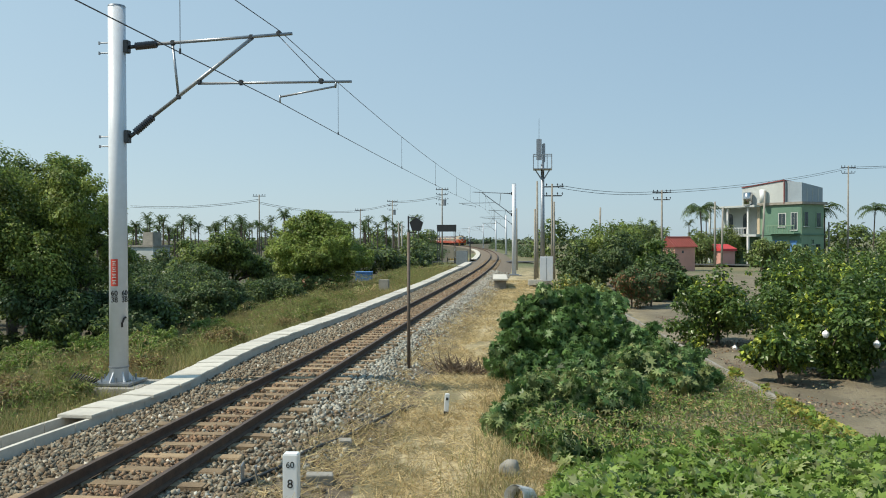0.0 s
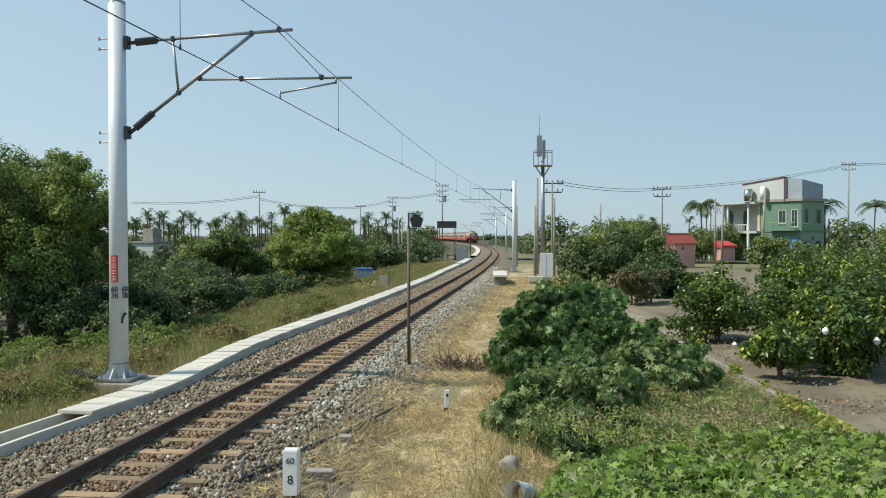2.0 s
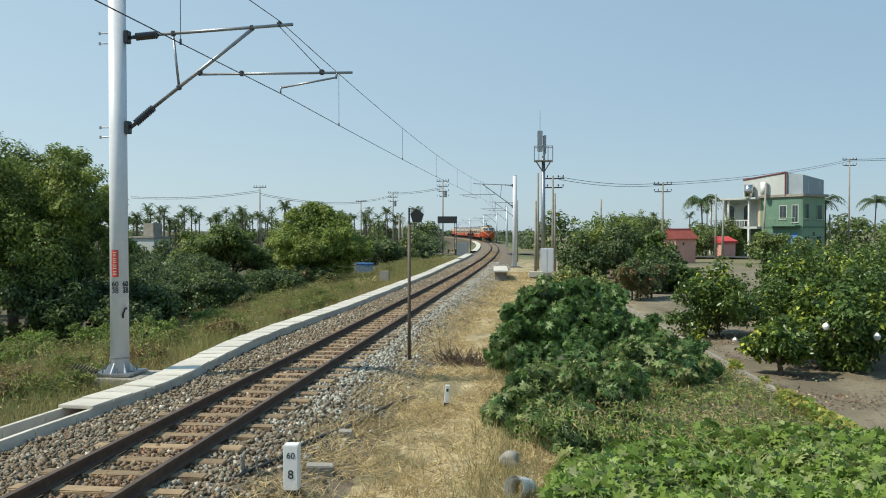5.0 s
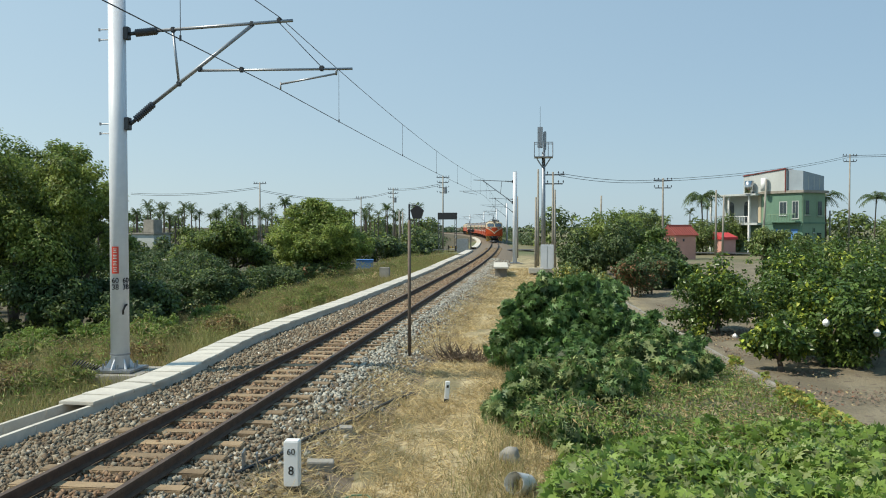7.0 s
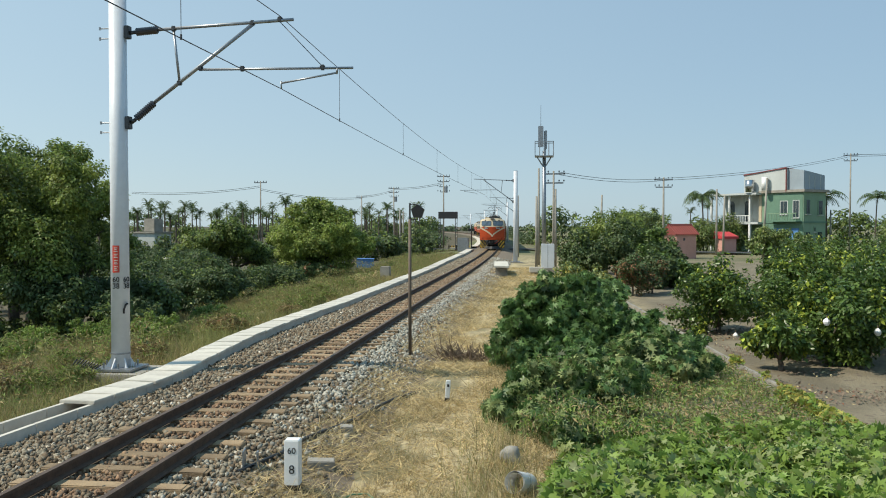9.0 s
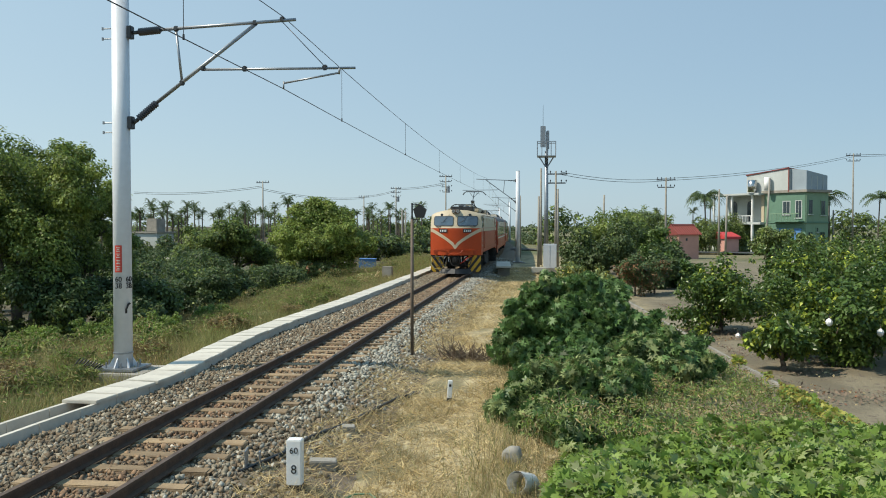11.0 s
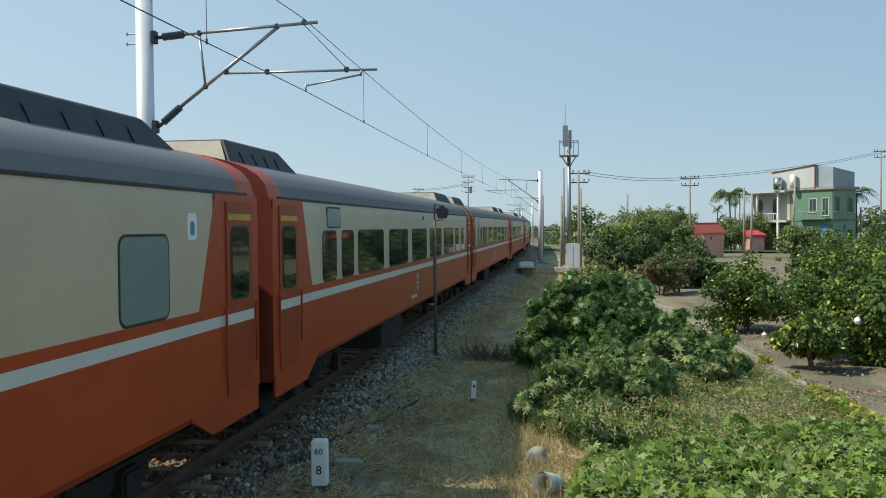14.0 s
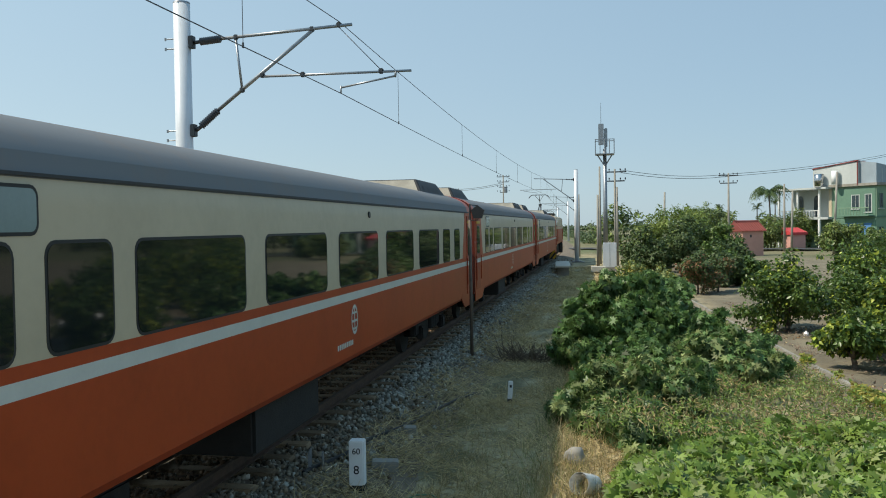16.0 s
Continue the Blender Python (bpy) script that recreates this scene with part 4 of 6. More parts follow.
def coach(power=False):
    c = thing("passenger_coach", "orange and cream railway coach with dark windows and grey roof", "railway coach")
    ys = [0, .25, .5] + spaced([(1, COACH_L - 1, 9)]) + [COACH_L - .5, COACH_L - .25, COACH_L]

    def pick(x, y, z, floor):
        if floor:
            return 4
        if z > 3.215:
            return 3 if .5 < y < COACH_L - .5 else 0
        if y < .3 or y > COACH_L - .3:
            return 0
        if z < 1.80 or 1.92 < z < 2.01:
            return 0
        return 2 if z < 1.92 else 1
    part("body", shell(COACH_PROF, ys, [ORANGE, CREAM, STRIPE, ROOF_GREY, UNDER, SHADE_RED], pick), None, c)
    X = 1.513
    for sgn in (-1, 1):
        small = [(2.2, 2.95), (3.3, 4.05), (17.45, 18.3), (18.95, 19.7)]
        big = [(4.4 + 2.62 * k, 6.45 + 2.62 * k) for k in range(5)]
        if power:
            small = [(2.3, 3.1), (4.5, 5.35), (6.1, 6.9)]
            big = [(7.5, 9.5), (10.1, 12.05), (12.7, 14.6), (15.2, 17.0)]
            window(c, sgn, 18.65, 19.5, 2.04, 2.77, FROST, X)
            bm = B()
            plate(bm, [(20.02 + a, 2.86 + b) for a, b in rounded(.2, .26, .02, 1)], side_put(X, sgn), .006)
            nt_ = part("access_notice", bm, WHITE, c, "small white notice with a blue sign")
            bm = B()
            plate(bm, [(20.02 + a, 2.84 + b) for a, b in rounded(.09, .14, .03, 2)], side_put(X + .006, sgn), .003)
            part("sign_mark", bm, BLUE_PAINT, nt_)
        for a, b in small + big:
            window(c, sgn, a, b, 2.04, 2.77, GLASS, X)
        if power:
            window(c, sgn, 4.35, 4.97, 2.94, 3.15, FROST, X, .09, "toilet_window")
            window(c, sgn, 5.25, 6.0, 2.86, 3.17, GLASS, X, .07, "vent_window")
            window(c, sgn, 15.8, 16.0, 2.95, 3.07, FROST, X, .03, "marker_window")
        else:
            window(c, sgn, 2.45, 3.2, 2.85, 3.13, FROST, X, .06, "toilet_window")
        for f in (0, 1):
            def yy(v):
                return v if not f else COACH_L - v
            bm = B()
            plate(bm, [(yy(a), b) for a, b in ((.02, 2.0), (1.65, 2.0), (1.22, 3.205), (.02, 3.205))], side_put(X, sgn), .005)
            part("slanted_panel", bm, ORANGE, c)
            a, b = sorted((yy(.22), yy(.98)))
            bm = B()
            box(bm, (sgn * 1.512, (a + b) / 2, 2.08), (.04, b - a, 2.1), .01)
            d = part("door", bm, DEEP_ORANGE, c, "deep orange passenger door")
            window(d, sgn, a + .14, b - .14, 2.08, 2.84, GLASS, 1.532, .08, "door_window")
            bm = B()
            box(bm, (sgn * 1.515, (a + b) / 2, 1.858), (.052, b - a, .115))
            part("door_stripe", bm, STRIPE, d)
            bm = B()
            box(bm, (sgn * 1.533, (a + b) / 2, 2.96), (.012, b - a - .1, .07))
            part("door_notice", bm, YELLOW, d, "yellow door notice")
            for q in (a - .06, b + .06):
                bm = B()
                tube(bm, (sgn * 1.550, q, 1.3), (sgn * 1.550, q, 2.0), .014)
                part("hand_grip", bm, DEEP_ORANGE, d)
            # the skirt is cut away behind the door steps
            bm = B()
            plate(bm, [(yy(p), z) for p, z in ((.05, .72), (1.35, .72), (1.85, .96), (1.85, 1.1), (.05, 1.1))], side_put(X - .02, sgn), .025)
            part("step_skirt", bm, ORANGE, c)
        emblem(c, sgn, 10.3 if not power else 10.95, 1.51, X + .004, .19)
        number_bars(c, sgn, 9.5 if not power else 10.3, 1.19, X + .004, 9, .055, .075, .03)
        bm = B()
        box(bm, (sgn * 1.480, COACH_L / 2, 3.222), (.05, COACH_L - .6, .025))
        part("gutter", bm, ROOF_BLACK, c)
        bm = B()
        tube(bm, (sgn * 1.500, 11.2, 3.05), (sgn * 1.530, 11.2, 3.05), .05, .05, 12)
        part("side_lamp", bm, BLACK, c)
    # roof units at both ends
    for y0, y1 in ((.15, 3.2), (17.9, 21.3)):
        bm = B()
        plan = [(-1.02, y0, 3.48), (1.02, y0, 3.48), (1.02, y1, 3.48), (-1.02, y1, 3.48), (-.76, y0 + .25, 3.99), (.76, y0 + .25, 3.99), (.76, y1 - .8, 3.99), (-.76, y1 - .8, 3.99)]
        bv = [bm.verts.new(p) for p in plan]
        for f in ((0, 1, 5, 4), (1, 2, 6, 5), (2, 3, 7, 6), (3, 0, 4, 7), (4, 5, 6, 7)):
            bm.faces.new([bv[i] for i in f])
        bmesh.ops.bevel(bm, geom=list(bm.edges), offset=.03, segments=1, affect="EDGES")
        u = part("roof_unit", bm, ROOF_BLACK, c, "sooty black rooftop air-conditioning unit")
        bm = B()
        bv = [bm.verts.new(p) for p in ((-.9, y0 - .006, 3.56), (.9, y0 - .006, 3.56), (.70, y0 + .225, 3.97), (-.70, y0 + .225, 3.97))]
        bm.faces.new(bv)
        part("end_panel", bm, PANEL_GREY, u)
        for k in range(4):
            bm = B()
            yy0 = y0 + .5 + (y1 - y0 - 1.2) * k / 4
            bv = [bm.verts.new((sx * 1, yv, z)) for sx, yv, z in ((.97, yy0, 3.57), (.97, yy0 + .35, 3.57), (.83, yy0 + .35, 3.86), (.83, yy0, 3.86))]
            for v in bv:
                v.co.x += .012
            bm.faces.new(bv)
            part("grille", bm, PLOUGH, u)
    for y in (3.4, COACH_L - 3.4):
        bogie(c, y, 2.4)
    part("equipment_case", box(B(), (.5, 8.2, .62), (1.6, 2.2, .6), .04), UNDER, c)
    part("equipment_case", box(B(), (-.3, 11.6, .66), (1.8, 1.6, .5), .04), UNDER, c)
    part("sole_bar", box(B(), (0, COACH_L / 2, .93), (2.5, COACH_L - .2, .16)), UNDER, c)
    for y, s in ((-.14, -1), (COACH_L + .14, 1)):
        part("gangway", box(B(), (0, y, 2.2), (1.05, .27, 2.1), .05), RUBBER, c, "black rubber gangway bellows")
    return c


# the distance of the train's front along the line
FRONT = [(0.0, 344.3), (2.0, 290.8), (3.5, 250.4), (5.0, 210.3), (6.5, 169.9), (7.5, 143.1), (8.0, 129.8), (8.5, 116.3), (9.0, 102.9), (9.5, 89.4), (10.0, 76.0), (10.5, 62.5), (11.0, 49.1), (11.5, 35.7), (12.0, 22.3), (12.5, 9.2), (13.0, -4.2), (13.5, -17.22), (14.0, -30.25), (14.5, -43.36), (15.0, -56.2), (15.5, -69.6), (16.0, -83.25)]


def car_pose(front_s, length, turned):
    a, b = 0.2 * length, 0.8 * length
    pa, pb = line_at(front_s + a), line_at(front_s + b)
    d = Vector((pb[0] - pa[0], pb[1] - pa[1], 0)).normalized()
    head = math.degrees(math.atan2(-d.x, d.y))
    o = Vector((pa[0], pa[1], 0)) - d * a
    if turned:
        o = o + d * length
        head += 180
    return pose(o.x, o.y, 0, 0, 0, head)


TRAIN = []     # object, distance behind the train's front, length, turned


def build_train():
    loco = locomotive()
    TRAIN.append((loco, 0.0, LOCO_L, False))
    off = LOCO_L + 0.5
    first = coach(True)
    TRAIN.append((first, off, COACH_L, False))
    off += PITCH
    second = coach()
    for k in range(5):
        car = second if k == 0 else copy_thing(second, Matrix())
        TRAIN.append((car, off, COACH_L, False))
        tagged(car, group="coaches of the train")
        off += PITCH
    tail = copy_thing(loco, Matrix())
    tagged(tail, "orange and cream electric locomotive at the tail of the train")
    TRAIN.append((tail, off, LOCO_L, True))


build_train()


# ---- plants ----
def leaf_mat(name, colour, second, rough=0.5, thru=0.3, island=0.45, scale=0.6):
    return mat(name, colour, rough, vary=0.3, scale=scale, second=second, spots=0.6, island=island, through_light=thru, spec=0.35)


# brighter, yellower green: sunlight on the crowns put into the leaf colour
L_SUNNY = leaf_mat("sunlit_crown_leaves", (0.21, 0.29, 0.065), (0.32, 0.36, 0.085), thru=0.45)
L_TREE = leaf_mat("tree_leaves", (0.15, 0.215, 0.055), (0.28, 0.33, 0.085), thru=0.45)
L_DARK = leaf_mat("dark_shrub_leaves", (0.075, 0.118, 0.044), (0.115, 0.15, 0.05))
L_CASTOR = leaf_mat("castor_leaves", (0.09, 0.165, 0.045), (0.15, 0.25, 0.085), rough=0.4)
L_PALE = leaf_mat("pale_bush_leaves", (0.21, 0.27, 0.10), (0.30, 0.32, 0.13))
L_VINE = leaf_mat("bright_vine_leaves", (0.18, 0.285, 0.055), (0.27, 0.35, 0.08), rough=0.45, thru=0.35, island=0.28)
L_YELLOW = leaf_mat("yellowing_leaves", (0.288, 0.288, 0.054), (0.360, 0.264, 0.072))
L_CITRUS = leaf_mat("citrus_leaves", (0.08, 0.135, 0.032), (0.13, 0.19, 0.04), rough=0.32)
L_CITRUS_NEW = leaf_mat("citrus_new_leaves", (0.36, 0.43, 0.06), (0.45, 0.46, 0.07), rough=0.4)
L_RED = leaf_mat("reddish_shrub_leaves", (0.264, 0.116, 0.062), (0.155, 0.124, 0.046))
L_PALM = leaf_mat("palm_fronds", (0.070, 0.116, 0.039), (0.109, 0.139, 0.046))
# greyer, bluer green: distance haze mixed into the leaf colour
L_FAR = leaf_mat("haze_toned_far_leaves", (0.12, 0.165, 0.085), (0.16, 0.19, 0.10))
STRAW = mat("dry_straw", (0.66, 0.54, 0.31), 0.85, vary=0.35, scale=0.8, second=(0.46, 0.35, 0.17), island=0.45, through_light=0.25)
GRASS_DRY = mat("dry_verge_grass", (0.42, 0.32, 0.165), 0.85, vary=0.3, scale=0.4, second=(0.27, 0.21, 0.09), island=0.45, through_light=0.25)
GRASS_GREEN = mat("green_verge_grass", (0.20, 0.23, 0.075), 0.8, vary=0.3, scale=0.4, second=(0.29, 0.26, 0.10), island=0.4, through_light=0.25)
BARK = mat("grey_brown_bark", (0.13, 0.105, 0.08), 0.9, vary=0.4, scale=3, bump=0.6, bump_scale=20)
STICK = mat("dead_sticks", (0.22, 0.16, 0.11), 0.9, vary=0.4, scale=3)

DIAMOND = (np.array([(0, 0, 0), (-.3, .45, .07), (0, 1, -.05), (.3, .45, .07)], float), np.array([(0, 2, 1), (0, 3, 2)]))
NARROW = (DIAMOND[0] * np.array((.32, 1.0, 1.0)), DIAMOND[1])
BLADE = (np.array([(-.5, 0, 0), (.5, 0, 0), (.12, .15, 1.0)], float), np.array([(0, 1, 2)]))


def palmate(lobes=7, depth=0.5):
    vs = [(0, 0, 0)]
    n = lobes * 2
    for i in range(n + 1):
        a = radians(-150 + 300 * i / n)
        r = 1.0 if i % 2 else depth
        if i in (0, n):
            r = .3
        r *= 1 - .25 * abs(i / n - .5)
        vs.append((math.sin(a) * r, math.cos(a) * r, -.18 * r * r + (.06 if i % 2 == 0 else 0)))
    fs = [(0, i + 1, i) for i in range(1, n + 1)]
    return np.array(vs, float), np.array(fs)


PALMATE, BROAD = palmate(7, .45), palmate(7, .56)


def frames_from(normals, rg, spin=None):
    n = normals / np.linalg.norm(normals, axis=1)[:, None]
    t = rg.normal(size=n.shape)
    if spin is not None:
        t = spin + 0.5 * t
    t -= n * np.sum(t * n, 1)[:, None]
    t /= np.linalg.norm(t, axis=1)[:, None]
    b = np.cross(t, n)
    return np.stack([b, t, n], -1)


def leaf_cloud(name, lobes, count, size, template, mats, seed, shares=None, low=-.5, up=.55, shell_=.34, droop=.35, clumps=11, wild=.45):
    """Leaves over a group of lobes (x, y, z, rx, ry, rz), uneven and with gaps."""
    rg = np.random.default_rng(seed)
    rough = []
    for lx, ly, lz, ax, ay, az in lobes:      # break every lobe into smaller clumps on its skin
        rough.append((lx, ly, lz, ax * .72, ay * .72, az * .72))
        for _ in range(clumps):
            q = rg.normal(size=3)
            q /= np.linalg.norm(q)
            if q[2] < low:
                q[2] = -q[2]
            f = rg.uniform(.62, .98)
            e = rg.uniform(.22, .42)
            rough.append((lx + q[0] * ax * f, ly + q[1] * ay * f, lz + q[2] * az * f, ax * e, ay * e, az * e * .8))
    lb = np.array(rough, float)
    w = (lb[:, 3] * lb[:, 4] + lb[:, 3] * lb[:, 5] + lb[:, 4] * lb[:, 5])
    which = rg.choice(len(lb), count, p=w / w.sum())
    d = rg.normal(size=(count, 3))
    d /= np.linalg.norm(d, axis=1)[:, None]
    flip = (d[:, 2] < low) & (rg.random(count) < .8)
    d[flip, 2] *= -1
    c, r = lb[which, :3], lb[which, 3:]
    ph = rg.random((len(lb), 3))[which] * 6.28
    wob = 1 + .13 * np.sin(5 * d[:, 0] + ph[:, 0]) * np.sin(5 * d[:, 1] + ph[:, 1]) + .10 * np.sin(9 * d[:, 2] + ph[:, 2]) * np.sin(8 * d[:, 0] - ph[:, 1])
    k = np.clip(1 - np.abs(rg.normal(size=count)) * shell_, .35, 1) + (rg.random(count) < .05) * .12
    p = c + d * r * (wob * k)[:, None]
    nrm = d + np.array([0, 0, up]) + rg.normal(size=(count, 3)) * wild
    spin = d * .6 + np.array([0, 0, -droop])
    sz = size * rg.uniform(.65, 1.3, count)
    idx = None
    if shares:
        idx = np.searchsorted(np.cumsum(shares)[:-1], np.clip(rg.random(count) * .6 + .4 * (.5 + .5 * np.sin(2.1 * p[:, 0] + 1.3 * p[:, 2] + seed) * np.sin(1.7 * p[:, 1] + p[:, 2])), 0, .999))
    return scatter_mesh(name, [template], p, sz, frames_from(nrm, rg, spin), mats, idx)


def trunk_mesh(base, tips, r0):
    """A tapered trunk that forks into limbs towards the tips."""
    bm = B()
    base = Vector(base)
    rr = random.Random(int(abs(base.x * 31 + base.y * 17)))
    top = sum((Vector(t) for t in tips), Vector()) / len(tips)
    fork = base.lerp(Vector((top.x, top.y, top.z)), .38)
    mid = base.lerp(fork, .5) + Vector((rr.uniform(-.1, .1), rr.uniform(-.1, .1), 0)) * r0 * 8
    tube(bm, base - Vector((0, 0, .1)), mid, r0 * 1.25, r0, 9)
    tube(bm, mid, fork, r0, r0 * .8, 9)
    for t in tips:
        t = Vector(t)
        m = fork.lerp(t, .5) + Vector((rr.uniform(-1, 1), rr.uniform(-1, 1), rr.uniform(0, 1))) * r0 * 2
        tube(bm, fork, m, r0 * .55, r0 * .38, 7)
        tube(bm, m, t, r0 * .38, r0 * .12, 6)
        for _ in range(2):
            q = m + Vector((rr.uniform(-1, 1), rr.uniform(-1, 1), rr.uniform(.2, 1))) * (t - m).length * .6
            tube(bm, m, q, r0 * .2, r0 * .06, 5)
    return bm


def tree(name, label, x, y, lobes, count, size, mats, seed, template=DIAMOND, r0=.14, shares=None, zb=None, group="", category="tree", **kw):
    zb = ground_z(x, y) if zb is None else zb
    t = thing(name, label, category, pose(x, y, zb), group)
    part("trunk", trunk_mesh((0, 0, 0), [(l[0], l[1], l[2]) for l in lobes[:6]], r0), BARK, t, smooth=True)
    cr = part("crown", leaf_cloud("crown", lobes, count, size, template, mats, seed, shares, **kw), None, t)
    return t


def lobes_of(seed, n, rx, ry, z0, z1, r):
    rr = random.Random(seed)
    out = []
    for i in range(n):
        a, q = 6.283 * i / n + rr.uniform(-.4, .4), rr.uniform(.35, .95)
        k = r * rr.uniform(.75, 1.25)
        out.append((math.cos(a) * rx * q, math.sin(a) * ry * q, z0 + (z1 - z0) * rr.random(), k, k, k * rr.uniform(.75, 1.0)))
    out.append((0, 0, (z0 + z1) / 2 + r * .3, rx * .7, ry * .7, (z1 - z0) * .5 + r * .6))
    return out


# broad trees beside the line on the far side
tree("broadleaf_tree", "tall leafy tree with dense dark green crown", -18.6, 28.0, lobes_of(1, 9, 2.2, 2.4, 2.6, 6.2, 1.35), 46000, .125, [L_SUNNY, L_TREE, L_DARK], 21, r0=.2, shares=(.3, .4, .3), group="trees beside the line", low=-.95)
tree("broadleaf_tree", "tall leafy tree with feathery sunlit top", -17.0, 29.5, lobes_of(2, 8, 1.5, 1.9, 2.9, 6.3, 1.05), 38000, .115, [L_SUNNY, L_TREE, L_DARK], 22, r0=.18, shares=(.4, .4, .2), group="trees beside the line", low=-.95)
tree("broadleaf_tree", "tall leafy tree with dense dark green crown", -21.0, 33.0, lobes_of(3, 8, 2.6, 2.6, 2.4, 6.6, 1.5), 34000, .15, [L_SUNNY, L_TREE, L_DARK], 23, r0=.2, shares=(.3, .4, .3), group="trees beside the line", low=-.95)
tree("broadleaf_tree", "tall leafy tree with dense dark green crown", -24.0, 30.0, lobes_of(4, 8, 2.6, 2.6, 2.2, 6.4, 1.6), 30000, .15, [L_TREE, L_DARK], 24, r0=.2, shares=(.5, .5), group="trees beside the line", low=-.95)
for k, (x, y, sx, hz) in enumerate([(-16.2, 27.0, 1.6, 1.8), (-18.6, 26.0, 1.8, 1.6), (-14.6, 30.5, 1.2, 1.2), (-17.5, 35.0, 2.2, 1.6), (-19.5, 40.0, 2.6, 1.9), (-23.5, 44.0, 3.0, 2.2), (-17.6, 46.0, 2.0, 1.3), (-21.8, 52.0, 3.0, 2.0), (-21.0, 27.0, 2.4, 2.4), (-26, 40, 3, 2.6), (-15.8, 33.5, 1.6, 1.2), (-15.6, 38.5, 1.7, 1.2), (-16.2, 43.0, 1.8, 1.3), (-15.8, 50.0, 1.8, 1.2), (-20.5, 47.0, 2.6, 1.9), (-25.0, 50.0, 3.0, 2.4), (-29.0, 47.0, 3.2, 2.6), (-24.5, 57.0, 3.0, 2.2), (-28.5, 60.0, 3.2, 2.4), (-33.0, 62.0, 3.2, 2.6), (-13.9, 27.6, .9, .8)]):
    tree("shrub", "dark tangled shrub in the shade of trees", x, y, lobes_of(30 + k, 6, sx, sx * .8, .3, hz, .75), 9000, .15, [L_DARK, L_TREE], 40 + k, r0=.06, shares=(.75, .25), group="shade shrubs", category="shrub", low=-.95)
# low pale-green shrubs along the verge
for k, (x, y, s) in enumerate([(-12.6, 26.5, .75), (-13.6, 25.2, .9), (-11.3, 24.0, .55), (-15.5, 24.5, .9), (-12.3, 30.5, .7), (-14.9, 22.8, .6), (-17.0, 23.5, .8)]):
    tree("verge_shrub", "low bright green shrub on the grassy verge", x, y, lobes_of(60 + k, 8, s * 1.1, s * .9, .1, s * .75, s * .3), 5000, .075, [L_VINE, L_TREE], 70 + k, r0=.03, shares=(.5, .5), group="verge shrubs", category="shrub", low=-.95)
# tussocks and dry low bushes on the verge
clump_rng = random.Random(61)
for k in range(26):
    y = 15.5 + 34 * (k / 26) ** 1.2
    u_ = trough_u(y) - 1.4 - clump_rng.random() * 2.6
    x = centre_x(y) + u_
    s_ = clump_rng.uniform(.32, .6)
    dry = clump_rng.random() < .35
    tree("grass_clump", "bushy dry brown tussock on the verge" if dry else "bushy green tussock on the verge", x, y, lobes_of(400 + k, 7, s_ * 1.2, s_ * 1.1, .08, s_ * .7, s_ * .32), 2200, .13, [GRASS_DRY, L_RED, GRASS_GREEN] if dry else [GRASS_GREEN, L_VINE, GRASS_DRY], 430 + k, NARROW, r0=.02, shares=(.6, .08, .32) if dry else (.6, .2, .2), group="verge tussocks", category="grass", low=-.9, wild=.8)
for k, (x, y, s_) in enumerate([(-11.2, 16.6, .62), (-12.4, 17.4, .72), (-10.5, 15.2, .5), (-12.0, 15.4, .6), (-13.6, 18.2, .7), (-14.4, 16.9, .6)]):
    tree("dry_bush", "low dry brown bush beside the mast", x, y, lobes_of(470 + k, 8, s_ * 1.2, s_, .1, s_ * .75, s_ * .35), 3200, .12, [GRASS_DRY, STICK, GRASS_GREEN], 480 + k, NARROW, r0=.025, shares=(.72, .2, .08), group="dry bushes", category="bush", low=-.9, wild=.8)
# round-headed tree further down the line
tree("broadleaf_tree", "wide round-headed tree with yellow-green sunlit crown", -15.9, 60.0, [(0, 0, 3.6, 2.8, 2.5, 2.3), (-1.2, -.6, 1.4, 1.8, 1.4, 1.1), (1.3, -.5, 1.4, 1.7, 1.4, 1.1), (-.6, 0, 5.0, 1.6, 1.6, .9), (.8, .2, 4.8, 1.5, 1.5, .9)] + [(2.5 * math.cos(.785 * i), 2.3 * math.sin(.785 * i), 2.7 + .35 * (i % 3), 1.35, 1.3, 1.2) for i in range(8)], 50000, .18, [L_SUNNY, L_TREE, L_DARK], 25, r0=.25, shares=(.7, .25, .05), group="trees beside the line", low=-.95)
tree("broadleaf_tree", "wide green tree beside a round-headed tree", -25.0, 67.0, lobes_of(6, 10, 3.2, 3.0, .8, 3.8, 1.2), 22000, .22, [L_TREE, L_DARK], 26, r0=.2, shares=(.6, .4), group="trees beside the line", low=-.95)
tree("broadleaf_tree", "wide green tree beside a round-headed tree", -19.8, 69.0, lobes_of(7, 8, 2.4, 2.4, .7, 3.5, 1.1), 15000, .22, [L_DARK, L_TREE], 27, r0=.2, shares=(.3, .7), group="trees beside the line", low=-.95)
tree("broadleaf_tree", "green tree standing over a white shed", -28.0, 68.0, lobes_of(8, 8, 3.0, 2.4, 1.0, 3.6, 1.1), 15000, .24, [L_TREE, L_DARK], 28, r0=.2, shares=(.6, .4), group="trees beside the line", low=-.95)
for k, (x, y, sx, hz) in enumerate([(-18.5, 56.0, 2.0, 1.1), (-15.6, 57.6, 1.8, .9), (-20.0, 73.0, 1.8, 1.2)]):
    tree("shrub", "dark shrub under a wide tree", x, y, lobes_of(80 + k, 6, sx, sx, .2, hz, .7), 5000, .2, [L_DARK, L_RED], 84 + k, r0=.06, shares=(.85, .15), group="shade shrubs", category="shrub", low=-.95)

